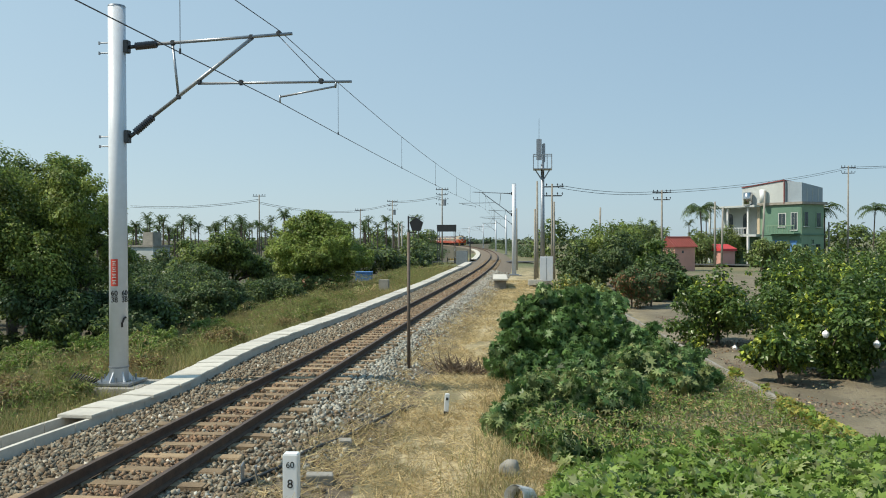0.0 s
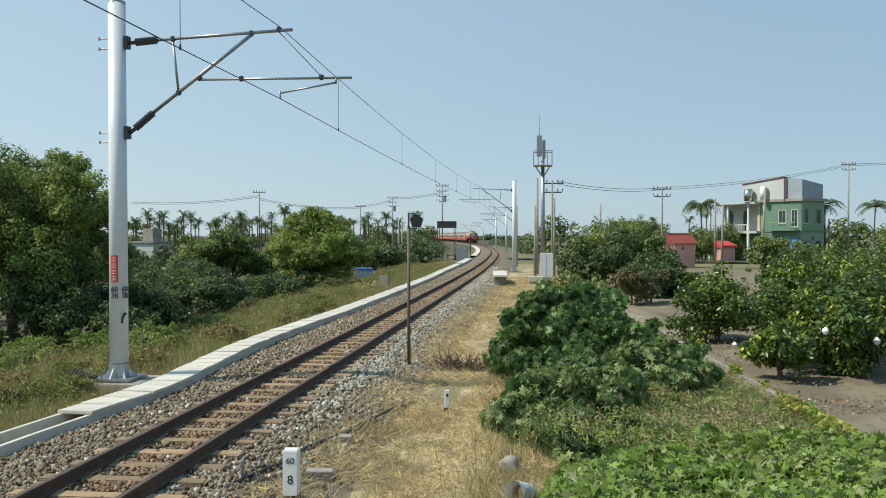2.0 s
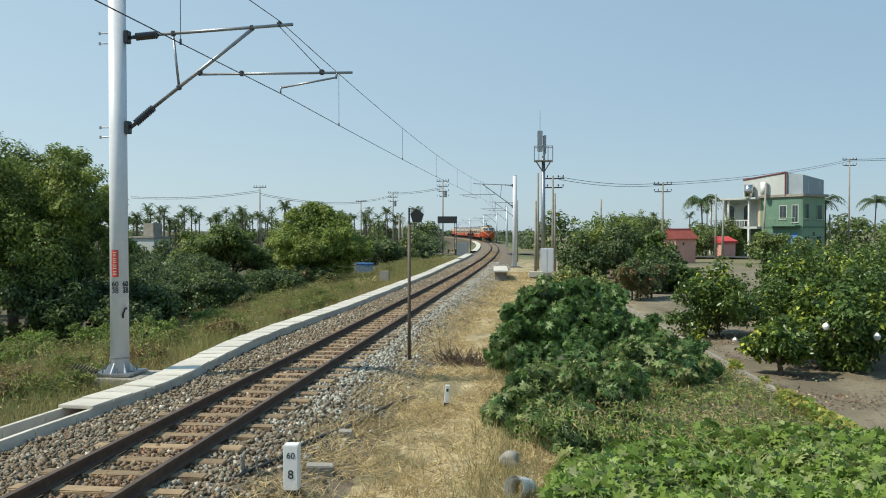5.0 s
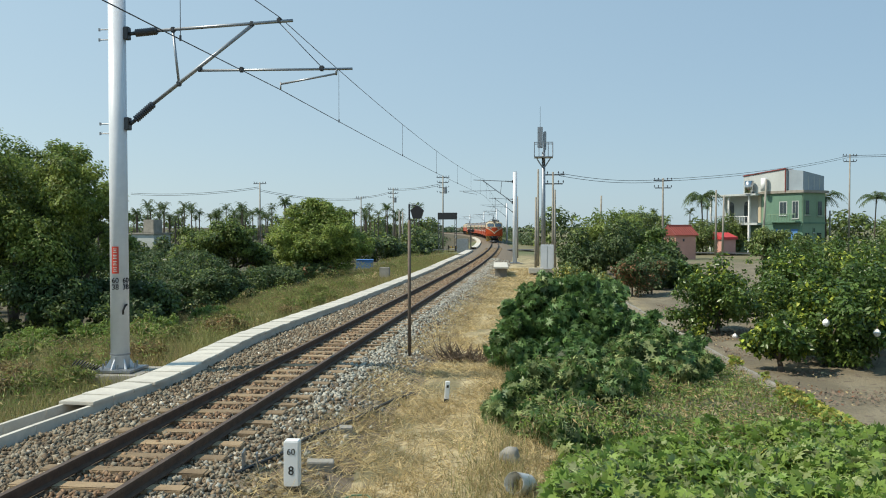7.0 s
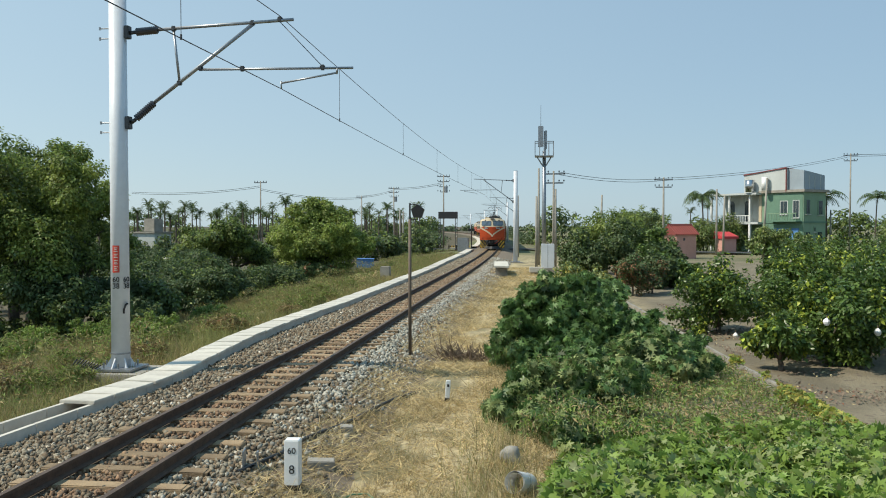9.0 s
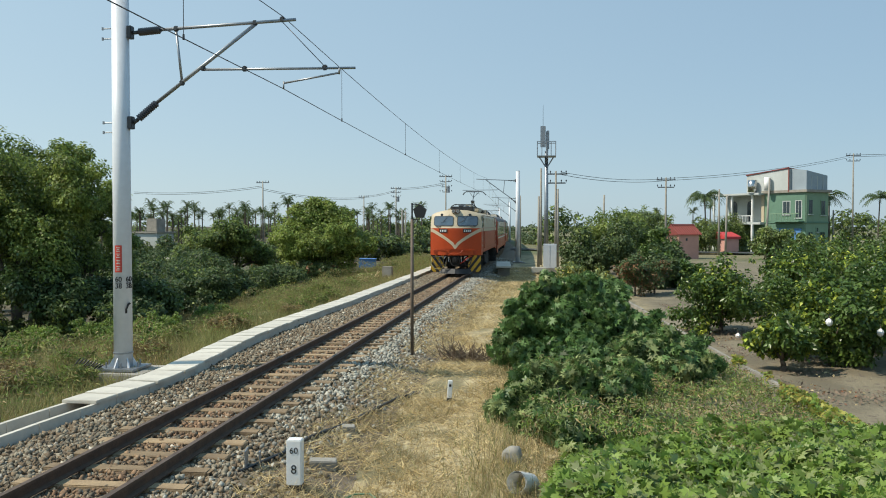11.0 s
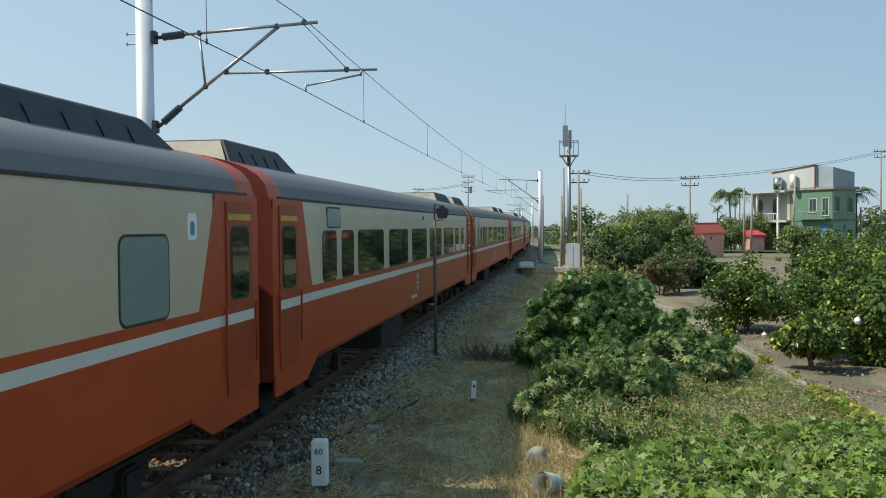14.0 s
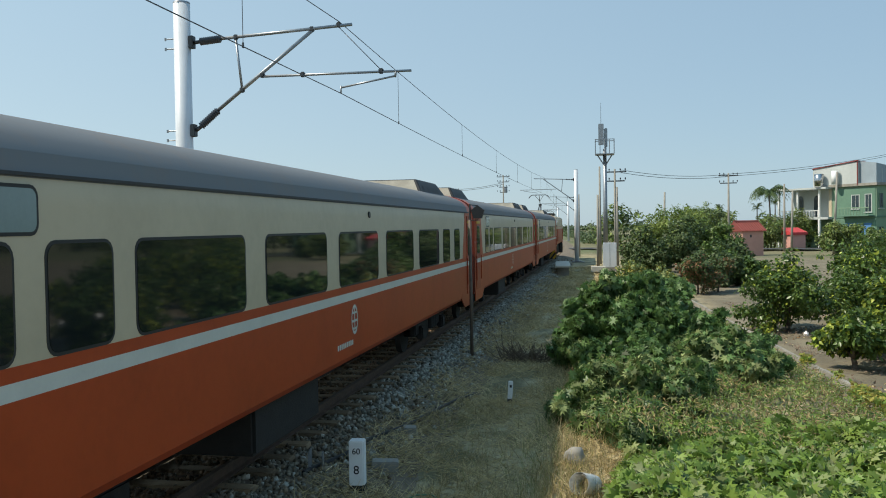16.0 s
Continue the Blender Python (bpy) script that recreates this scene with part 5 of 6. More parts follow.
# the thicket on the camera's side
tree("castor_bush", "large dark green bush with star-shaped leaves", .6, 20.4, [(-.95, -.2, .95, .75, .8, .85), (-.45, .2, 1.45, .8, .8, .75), (.3, .1, 1.65, .8, .8, .65), (1.0, .2, 1.3, .7, .8, .7), (-1.3, -.7, .4, .6, .7, .65), (-1.3, -.1, .3, .5, .7, .5), (-.75, -1.8, .4, .7, .8, .5), (.1, -1.9, .5, .8, .8, .55), (1.9, -.3, .75, .75, .7, .7), (2.6, -.5, .35, .7, .7, .6), (.1, -.8, .9, .9, .7, .85), (1.0, -.7, .8, .8, .7, .8), (0, 0, .8, 1.3, 1.0, .9)], 23000, .118, [L_CASTOR, L_DARK, L_PALE], 101, PALMATE, r0=.06, shares=(.82, .08, .10), category="bush", wild=.85, shell_=.5, low=-.9, clumps=18, up=.25, droop=.6)
tree("castor_bush", "green bush with star-shaped leaves", 1.0, 24.5, [(-.4, 0, 1.2, .9, .9, .8), (.6, .2, 1.3, .9, .9, .7), (0, -.6, .8, 1.1, .9, .8)], 5000, .14, [L_CASTOR, L_DARK], 102, PALMATE, r0=.05, shares=(.7, .3), category="bush", low=-.9)
tree("pale_bush", "leafy light green bush beside a darker one", 2.35, 18.7, [(-.5, 0, .8, .7, .7, .55), (.25, .2, .85, .65, .7, .5), (.75, .1, .45, .5, .6, .5), (-.1, -.7, .35, .8, .6, .5), (0, 0, .4, 1.0, .8, .6)], 6500, .125, [L_CASTOR, L_PALE, L_YELLOW], 103, PALMATE, r0=.05, shares=(.45, .5, .05), category="bush", wild=.85, shell_=.5, low=-.9)
tree("pale_bush", "low greyish green bush at the path's edge", .55, 15.0, [(-1.25, -.7, .2, .45, .6, .35), (-.75, -1.5, .2, .5, .6, .38), (-.2, -2.2, .2, .5, .6, .35), (-1.0, .1, .35, .55, .7, .42), (-.5, .2, .55, .6, .7, .45), (.1, .1, .55, .7, .7, .45), (.7, .1, .45, .6, .7, .45), (-.3, -.6, .25, .9, .6, .4), (.9, .9, .5, .7, .8, .5)], 8000, .112, [L_PALE, L_CASTOR, L_YELLOW], 104, PALMATE, r0=.04, shares=(.45, .5, .05), category="bush", wild=.85, shell_=.5, low=-.9)
tree("pale_bush", "green weedy bush beside a low wall", 2.7, 22.8, [(-.4, 0, .5, .8, .9, .5), (.3, .4, .4, .5, .8, .35)], 3500, .12, [L_PALE, L_DARK], 105, PALMATE, r0=.04, shares=(.5, .5), category="bush", wild=.85, shell_=.5, low=-.9)
for k, (x, y, s) in enumerate([(1.6, 29, 1.2), (2.4, 34, 1.3), (1.2, 36, 1.1), (2.6, 41, 1.4), (1.4, 46, 1.3)]):
    tree("weed_bush", "tall dry-tipped weeds beside the path", x, y, lobes_of(110 + k, 5, s * .7, s, .2, s * .9, s * .45), 3000, .15, [L_PALE, L_YELLOW, L_CASTOR], 120 + k, r0=.03, shares=(.5, .2, .3), group="weeds by the path", category="weeds", low=-.9)


def ground_cover(name, label, count, x0, x1, y0, y1, top, size, template, mats, shares, seed, edge=None, tilt=.7):
    """A carpet of leaves over a strip of ground, its top given by top(x, y)."""
    rg = np.random.default_rng(seed)
    xs, ys = rg.uniform(x0, x1, count), rg.uniform(y0, y1, count)
    if edge is not None:
        keep = np.array([edge(a, b) for a, b in zip(xs, ys)])
        xs, ys = xs[keep], ys[keep]
    zs = np.array([top(a, b) for a, b in zip(xs, ys)]) - np.abs(rg.normal(size=len(xs))) * .13
    nrm = np.array([0, -.3, .9]) + rg.normal(size=(len(xs), 3)) * tilt
    idx = np.searchsorted(np.cumsum(shares)[:-1], np.clip(rg.random(len(xs)) * .75 + .25 * (.5 + .5 * np.sin(1.9 * xs + seed) * np.sin(1.4 * ys)), 0, .999))
    me = scatter_mesh(name, [template], np.stack([xs, ys, zs], 1), size * rg.uniform(.55, 1.3, len(xs)), frames_from(nrm, rg, np.tile(np.array([0, -.6, -.2]), (len(xs), 1))), mats, idx)
    return tagged(new(name, me), label, "plants", kind="stuff")


def vine_top(x, y):
    return -.28 + .40 * min(1, max(0, (12.6 - y) / 4.5)) + .26 * noise.noise((x * .9, y * .9, 7)) + .16 * noise.noise((x * 2.3, y * 2.3, 2)) - .5 * max(0, .5 - (x + .1)) 


ground_cover("vine_cover", "bright green lobed vine leaves carpeting the bank", 19000, -.15, 5.8, 5.6, 13.9, vine_top, .108, BROAD, [L_VINE, L_PALE, L_CASTOR, L_YELLOW], (.62, .22, .13, .03), 131, tilt=.75,
             edge=lambda x, y: x > -.02 + .05 * max(0, y - 9) ** 1.2 + .15 * noise.noise((0, y, 5)))


def weed_top(x, y):
    return ground_z(x, y) + .52 * min(1, max(.85, (wall_x(y) - x) / 1.5)) + .30 * min(1, max(.2, (wall_x(y) - x) / 1.5)) * noise.noise((x * .8, y * .8, 9)) + .12 * noise.noise((x * 2.5, y * 2.5, 4))


ground_cover("weed_cover", "yellow-green weeds and creepers below a low wall", 62000, -.6, 5.6, 12.4, 34, weed_top, .115, NARROW, [L_PALE, L_VINE, GRASS_DRY, L_CASTOR], (.34, .26, .24, .16), 133,
             edge=lambda x, y: x < wall_x(y) - .12 and x > -.35 + .04 * (y - 12), tilt=.9)
ground_cover("wall_creeper", "yellow creeper leaves spilling over a low wall", 9000, 4.3, 5.9, 12.6, 23.5, lambda x, y: -.47 + .10 * noise.noise((x * 2, y * 2, 3)) - .6 * max(0, abs(x - wall_x(y)) - .1), .075, BROAD, [L_YELLOW, L_VINE], (.6, .4), 134,
             edge=lambda x, y: abs(x - wall_x(y)) < .16 + .4 * noise.noise((0, y * .7, 8)) + .045 * (18 - y))
ground_cover("leaf_litter", "brown fallen leaves under the citrus trees", 20000, 5.2, 11.5, 15, 40, lambda x, y: ground_z(x, y) + .1, .09, DIAMOND, [STICK, STRAW, L_RED], (.8, .04, .16), 135,
             edge=lambda x, y: noise.noise((x * .5, y * .5, 6)) > .02, tilt=.35)

def tussock_top(x, y):
    return ground_z(x, y) + .10 + 1.25 * max(0, noise.noise((x * .55, y * .3, 31)) + .15) + .12 * noise.noise((x * 2.2, y * 2.2, 12))


ground_cover("verge_tussocks", "green and straw-coloured tussocks on the verge", 60000, -16, -8.2, 12, 95, tussock_top, .14, NARROW, [GRASS_GREEN, L_VINE, GRASS_DRY], (.58, .14, .28), 136,
             edge=lambda x, y: x < centre_x(y) + trough_u(y) - 1.3 and x > centre_x(y) - 12 and noise.noise((x * .55, y * .3, 31)) > -.12, tilt=1.1)

# citrus orchard
for k, (x, y, s, zc, n) in enumerate([(6.0, 30.0, 1.5, 1.5, 9000), (7.55, 23.6, 1.5, 1.4, 12000), (5.95, 22.2, .85, .8, 5000), (9.3, 25.5, 1.5, 1.5, 9000), (8.7, 32.5, 1.2, .9, 5000), (11.2, 30.5, 1.7, 1.8, 7000), (10.4, 38.0, 1.7, 1.5, 5500), (13.2, 37.0, 1.7, 1.8, 5500), (13.0, 45.0, 1.8, 1.7, 4500), (16.5, 44.0, 1.8, 1.8, 4500), (17.5, 52.0, 2.0, 1.8, 4000), (9.4, 20.6, 1.2, 1.2, 7000)]):
    tree("citrus_tree", "round citrus tree with glossy leaves and yellow-green new growth", x, y, lobes_of(140 + k, 7, s * .78, s * .78, .45, zc + s * .3, s * .52), n, .14 if y < 35 else .17, [L_CITRUS, L_CITRUS_NEW], 150 + k, r0=.07, wild=.7, shell_=.45, shares=(.74, .26), group="citrus trees", low=-.9, clumps=15)

# dense thicket before the hut
for k, (x, y, sx, hz, m) in enumerate([(2.6, 58, 1.9, 3.0, L_DARK), (5.2, 60, 2.3, 3.4, L_DARK), (7.6, 62, 2.0, 2.9, L_CITRUS), (4.8, 66, 2.8, 4.2, L_TREE), (7.2, 72, 2.4, 4.4, L_DARK), (6.6, 50.5, 1.3, 1.5, L_DARK), (8.4, 52, 1.4, 1.2, L_CITRUS), (6.2, 54, 1.5, 2.0, L_CITRUS), (7.3, 56.5, 1.4, 2.2, L_DARK), (9.0, 86, 2.6, 4.6, L_TREE)]):
    tree("thicket_tree", "dense dark green small tree", x, y, lobes_of(170 + k, 8, sx * .8, sx * .8, hz * .25, hz, sx * .5), 9000, .2, [m, L_TREE], 180 + k, r0=.1, shares=(.75, .25), group="thicket trees", low=-.95)
tree("red_shrub", "shrub with reddish brown leaf tips", 4.7, 45.5, lobes_of(190, 6, .9, .9, .5, 1.7, .6), 5000, .13, [L_DARK, L_RED], 191, r0=.05, shares=(.6, .4), category="shrub", low=-.95)
tree("red_shrub", "shrub with reddish brown leaf tips", 5.9, 47.0, lobes_of(192, 6, .8, .8, .4, 1.5, .5), 4000, .13, [L_DARK, L_RED], 193, r0=.05, shares=(.75, .25), category="shrub", low=-.95)
for k, (x, y, sx, hz) in enumerate([(24, 96, 2.2, 3.0), (26.5, 99, 2.0, 2.6), (30, 104, 2.0, 2.0), (20.5, 118, 3, 3.6), (15, 122, 4, 4.2), (26, 126, 4, 4.0), (47, 118, 4, 4.4), (53, 112, 4, 4.6), (50, 100, 3.5, 3.4), (44, 108, 2.6, 2.6)]):
    tree("garden_tree", "leafy green tree near the house", x, y, lobes_of(200 + k, 7, sx * .8, sx * .8, hz * .3, hz, sx * .45), 5000, .3, [L_TREE, L_PALE, L_DARK], 210 + k, r0=.12, shares=(.5, .2, .3), group="garden trees", low=-.95)


# far belts of greenery, ONE object of stuff each
def belt(name, label, line, height, depth, count, size, mats, seed, base=-1.0):
    rg = np.random.default_rng(seed)
    lob = []
    for (xa, ya), (xb, yb) in zip(line, line[1:]):
        n = max(2, int(math.hypot(xb - xa, yb - ya) / (depth * .9)))
        for i in range(n):
            k = (i + rg.random()) / n
            hh = height * rg.uniform(.55, 1.15)
            lob.append((xa + (xb - xa) * k + rg.normal() * depth * .3, ya + (yb - ya) * k + rg.normal() * depth * .3, base + hh * .45, depth * .75, depth * .75, hh * .55))
    return tagged(new(name, leaf_cloud(name, lob, count, size, DIAMOND, mats, seed, tuple(1 / len(mats) for _ in mats), low=-.95)), label, "trees", kind="stuff")


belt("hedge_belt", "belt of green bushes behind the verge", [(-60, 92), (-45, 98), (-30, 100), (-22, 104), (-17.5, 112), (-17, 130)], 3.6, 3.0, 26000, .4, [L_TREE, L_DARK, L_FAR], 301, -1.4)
belt("far_woods", "distant belt of trees with haze in its leaf colour", [(-130, 170), (-90, 190), (-60, 200), (-42, 220), (-40, 300)], 6.5, 6.0, 24000, .8, [L_FAR, L_TREE], 302, -1.4)
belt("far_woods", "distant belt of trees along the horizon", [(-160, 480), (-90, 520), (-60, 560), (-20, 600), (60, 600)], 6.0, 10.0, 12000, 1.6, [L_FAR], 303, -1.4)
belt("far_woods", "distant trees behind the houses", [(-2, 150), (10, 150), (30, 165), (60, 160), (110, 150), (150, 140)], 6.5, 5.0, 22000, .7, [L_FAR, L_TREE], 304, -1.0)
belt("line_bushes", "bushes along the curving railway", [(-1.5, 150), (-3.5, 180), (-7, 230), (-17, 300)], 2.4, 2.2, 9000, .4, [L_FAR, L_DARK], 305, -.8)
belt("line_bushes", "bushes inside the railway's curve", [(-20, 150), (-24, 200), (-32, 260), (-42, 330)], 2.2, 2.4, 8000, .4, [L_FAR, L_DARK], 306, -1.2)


# ---- palms ----
def palm(hgt, seed, fr=1.5, n=11, lean=.0, lift=(.1, 2.6)):
    rr = random.Random(seed)
    p = thing("palm_tree", "slender palm with a feathery crown", "palm tree", None, "palms")
    bm = B()
    for i in range(5):
        a, b = i / 5, (i + 1) / 5
        tube(bm, (lean * a * a * hgt, 0, hgt * a), (lean * b * b * hgt, 0, hgt * b), .11 - .04 * a, .11 - .04 * b, 6)
    part("trunk", bm, BARK, p)
    vs, fs = [], []
    for k in range(n):
        az = 6.283 * k / n + rr.uniform(-.3, .3)
        rise = rr.uniform(*lift)
        pts = []
        for i in range(7):
            t = i / 6
            rad = fr * t * (1 - .12 * t)
            pts.append(Vector((lean * hgt + math.cos(az) * rad, math.sin(az) * rad, hgt + fr * (rise * t - (.45 + .5 * rise) * t * t * 1.15))))
        side = Vector((-math.sin(az), math.cos(az), 0))
        for i in range(1, 7):
            w = fr * .28 * (1 - abs(i / 6 - .45) * 1.3)
            d = (pts[i] - pts[i - 1])
            for sg in (-1, 1):
                for q in (0, .5):
                    o = pts[i - 1].lerp(pts[i], q)
                    b0 = len(vs)
                    vs += [o, o + d * .35, o + side * sg * w + d * .7 - Vector((0, 0, w * .55))]
                    fs.append((b0, b0 + 1, b0 + 2))
    part("fronds", mesh_of("fronds", vs, fs, L_PALM), None, p)
    return p


palms = [palm(6.4, 1, 1.1, 19), palm(7.2, 2, 1.2, 19), palm(5.6, 3, 1.05, 18)]
tall = palm(7.6, 9, 3.2, 16, .06, (.2, 1.3))
rr = random.Random(77)
first_used = set()


def put_palm(src, x, y, turn=None):
    m = pose(x, y, ground_z(x, y), 0, 0, rr.uniform(0, 360) if turn is None else turn)
    if src.name in first_used:
        return copy_thing(src, m)
    first_used.add(src.name)
    src.matrix_basis = m
    return src


for x, y in [(-60 + rr.uniform(-1.2, 1.2) + .95 * i, 112 + rr.uniform(-10, 12)) for i in range(36)] + [(-62 + 1.0 * i + rr.uniform(-.6, .6), 128 + rr.uniform(-6, 10)) for i in range(34)] + [(-30 + .9 * i + rr.uniform(-.5, .5), 136 + rr.uniform(-6, 8)) for i in range(12)]:
    put_palm(palms[rr.randrange(3)], x, y)
for i in range(14):
    put_palm(palms[rr.randrange(3)], -46 + 1.4 * i + rr.uniform(-.8, .8), 168 + rr.uniform(-10, 16))
for x, y in [(-64, 180), (-69, 176), (-60, 186), (-52, 176)]:
    put_palm(palms[1], x, y)
for x, y in ((21.5, 128), (24.5, 131), (17.0, 133)):
    put_palm(palms[rr.randrange(3)], x, y)
for x, y in ((21.9, 120), (38.6, 122), (37.5, 140), (46.0, 125), (23.0, 126)):
    put_palm(tall, x, y)


# ---- grasses ----
def blades(name, label, count, place, height, width, mats, shares, seed, lie):
    rg = np.random.default_rng(seed)
    pts = place(rg, count)
    n = len(pts)
    nrm = np.array([0, 0, 0.0]) + rg.normal(size=(n, 3)) * np.array([1, 1, .15])
    hgt = height * rg.uniform(.5, 1.3, n)
    # the blade's long side: upright, or lying when lie is near 1
    a = rg.uniform(0, 6.283, n)
    tilt = np.clip(lie + rg.normal(size=n) * .25, 0, 1.45)
    up = np.stack([np.cos(a) * np.sin(tilt), np.sin(a) * np.sin(tilt), np.cos(tilt)], 1)
    s = np.cross(up, rg.normal(size=(n, 3)))
    s /= np.linalg.norm(s, axis=1)[:, None]
    b = np.cross(up, s)
    rot = np.stack([s, b, up], -1)
    idx = np.searchsorted(np.cumsum(shares)[:-1], np.clip(.55 * rg.random(n) + .45 * (.5 + .5 * np.sin(.8 * pts[:, 0] + .5 * pts[:, 1]) * np.sin(.33 * pts[:, 1] + seed)), 0, .999))
    me = scatter_mesh(name, [BLADE], pts, np.stack([np.full(n, width) * (1 + .03 * pts[:, 1]), hgt * .5, hgt], 1), rot, mats, idx)
    return tagged(new(name, me), label, "grass", kind="stuff")


def straw_place(rg, n):
    y = 6.5 + 60 * rg.random(n) ** 1.8
    x = TRACK_X + rg.uniform(1.6, 5.3, n)
    keep = np.array([noise.noise((a * .8, b * .8, 5)) + rg.random() * .75 > .22 and (a > -3.2 or rg.random() < .6) for a, b in zip(x, y)])
    x, y = x[keep], y[keep]
    return np.stack([x, y, [top_z(a, b) + .012 for a, b in zip(x, y)]], 1)


blades("straw_litter", "flattened dry straw over the path", 85000, straw_place, .26, .0085, [STRAW, GRASS_DRY], (.75, .25), 401, 1.25)


def tuft_place(rg, n):
    y = 7 + 40 * rg.random(n) ** 1.6
    x = TRACK_X + rg.uniform(2.2, 5.6, n)
    keep = np.array([noise.noise((a * 1.3, b * 1.3, 15)) > .12 or a > -.9 + .2 * noise.noise((0, b, 1)) for a, b in zip(x, y)])
    x, y = x[keep], y[keep]
    return np.stack([x, y, [ground_z(a, b) for a, b in zip(x, y)]], 1)


blades("dry_tufts", "upright tufts of dry yellow grass along the path", 24000, tuft_place, .24, .006, [STRAW, GRASS_DRY, GRASS_GREEN], (.55, .25, .2), 402, .45)


def verge_place(rg, n):
    y = 9 + 85 * rg.random(n) ** 1.5
    x = np.array([centre_x(b) + trough_u(b) - .75 for b in y]) - np.abs(rg.random(n)) ** 1.1 * np.interp(y, [9, 20, 45, 90], [7, 8, 7, 6])
    keep = np.array([noise.noise((a * .6, b * .6, 25)) + rg.random() * .6 > -.02 for a, b in zip(x, y)])
    keep &= ~((np.abs(x + 8.8) < .75) & (np.abs(y - 17) < .75))
    x, y = x[keep], y[keep]
    return np.stack([x, y, [ground_z(a, b) for a, b in zip(x, y)]], 1)


blades("verge_grass", "thick dry and green grass on the verge", 110000, verge_place, .40, .0085, [GRASS_GREEN, GRASS_DRY], (.64, .36), 403, .5)


def edge_place(rg, n):
    y = 9.5 + 14 * rg.random(n) ** 1.2
    x = -.55 + .03 * (y - 12) + rg.normal(size=n) * .38
    return np.stack([x, y, [ground_z(a, b) for a, b in zip(x, y)]], 1)


blades("edge_grass", "tall yellowing grass along the bushes' foot", 3800, edge_place, .27, .007, [STRAW, GRASS_GREEN, GRASS_DRY], (.4, .35, .25), 404, .4)


# ---- low wall by the orchard ----
low_wall = thing("low_wall", "low weathered concrete wall between weeds and orchard", "wall", kind="structure")
for k in range(22):
    y0, y1 = 12.5 + 2.1 * k, 12.5 + 2.1 * (k + 1) - .02
    x0, x1 = wall_x(y0), wall_x(y1)
    bm = B()
    box(bm, ((x0 + x1) / 2, (y0 + y1) / 2, -.88 + rng.uniform(-.015, .015)), (.11, y1 - y0, .60), .015, Matrix.Rotation(math.atan2(x0 - x1, y1 - y0), 3, "Z"))
    part("wall_block", bm, OLD_CONCRETE, low_wall)

# ---- warning lamp, posts and small things by the track ----
POST_BROWN = mat("rusty_brown_post", (0.16, 0.12, 0.09), 0.7, vary=0.4, scale=6)
lamp = thing("signal_lamp_post", "thin rusty post with a black five-sided sign", "signal post", pose(-3.2, 20.63, -.45))
part("post", tube(B(), (0, 0, -.1), (0, 0, 3.45), .042, .038, 12), POST_BROWN, lamp, smooth=True)
part("upper_post", tube(B(), (0, 0, 3.45), (-.0, 0, 3.84), .022, .022, 8), DARK_STEEL, lamp)
bm = B()
pipe(bm, [(0, 0, 3.82), (.19, 0, 3.80), (.2, 0, 3.75)], .012)
pipe(bm, [(0, 0, 3.44), (.2, 0, 3.45), (.2, 0, 3.5)], .012)
part("bracket", bm, DARK_STEEL, lamp)
bm = B()
penta = [(.17 * math.sin(radians(72 * i)), .18 * math.cos(radians(72 * i))) for i in range(5)]
plate(bm, [(a, b) for a, b in penta], lambda a, b, d: (.2 + a, -.03 - d, 3.63 + b), .06)
plate(bm, [(a, b) for a, b in penta], lambda a, b, d: (.2 + a, -.03 + d, 3.63 + b), .06)
part("sign_head", bm, BLACK, lamp, "black five-sided sign head")

km = thing("kilometre_post", "white square kilometre post with black figures", "milestone", pose(-2.99, 10.02, -.5, 0, 0, 4))
part("post", box(B(), (0, 0, .33), (.185, .16, .86), .012), WHITE, km)
part("black_foot", box(B(), (0, 0, .07), (.194, .169, .30), .005), BLACK, km)
letters("figures", "60", .105, BLACK, km, pose(0, -.082, .63, 90, 0, 0))
letters("figures", "8", .15, BLACK, km, pose(0, -.082, .40, 90, 0, 0))
mk = thing("marker_post", "small leaning white marker post with black foot", "marker post", pose(-1.75, 15.72, -.48, 0, 4, 10))
part("post", box(B(), (0, 0, .26), (.085, .085, .38), .01), WHITE, mk)
part("black_foot", box(B(), (0, 0, .05), (.087, .087, .16), .004), BLACK, mk)
part("mark_bar", box(B(), (0, -.045, .36), (.04, .004, .05)), BLACK, mk)

bx = thing("track_bracket", "small grey steel trackside bracket", "bracket", pose(-3.72, 10.35, -.30, 0, 0, 12))
part("plate", box(B(), (0, 0, .15), (.02, .22, .34), .004), GALV, bx)
part("plate", box(B(), (.16, .05, .13), (.02, .1, .3), .004), GALV, bx)
part("foot", box(B(), (.07, 0, .02), (.26, .24, .03), .004), GALV, bx)
for x, y, s in ((-2.92, 11.06, (.36, .2, .14)), (-3.01, 12.95, (.2, .22, .12))):
    ob = tagged(new("concrete_block"), "small grey concrete block on the dry grass", "block")
    ob.matrix_basis = pose(x, y, top_z(x, y) + .04, 2, 3, 15)
    part("block", box(B(), (0, 0, 0), s, .012), OLD_CONCRETE, ob)
bm = B()
pts = [(-3.72, 10.1), (-3.48, 11.1), (-3.38, 12.1), (-3.09, 13.3), (-2.91, 14.6), (-2.72, 15.8), (-2.48, 16.6)]
pipe(bm, [(x, y, top_z(x, y) + .035) for x, y in pts], .028, 6)
tagged(part("ground_cable", bm, BLACK), "black cable lying along the dry grass", "cable")
HOSE = mat("green_hose", (0.10, 0.22, 0.12), 0.4, vary=0.2, scale=6)
bm = B()
pipe(bm, [(-2.4, 9.9, -.44), (-2.28, 10.1, -.42), (-2.1, 10.14, -.42), (-1.95, 9.95, -.43), (-1.9, 9.6, -.44)], .010, 6)
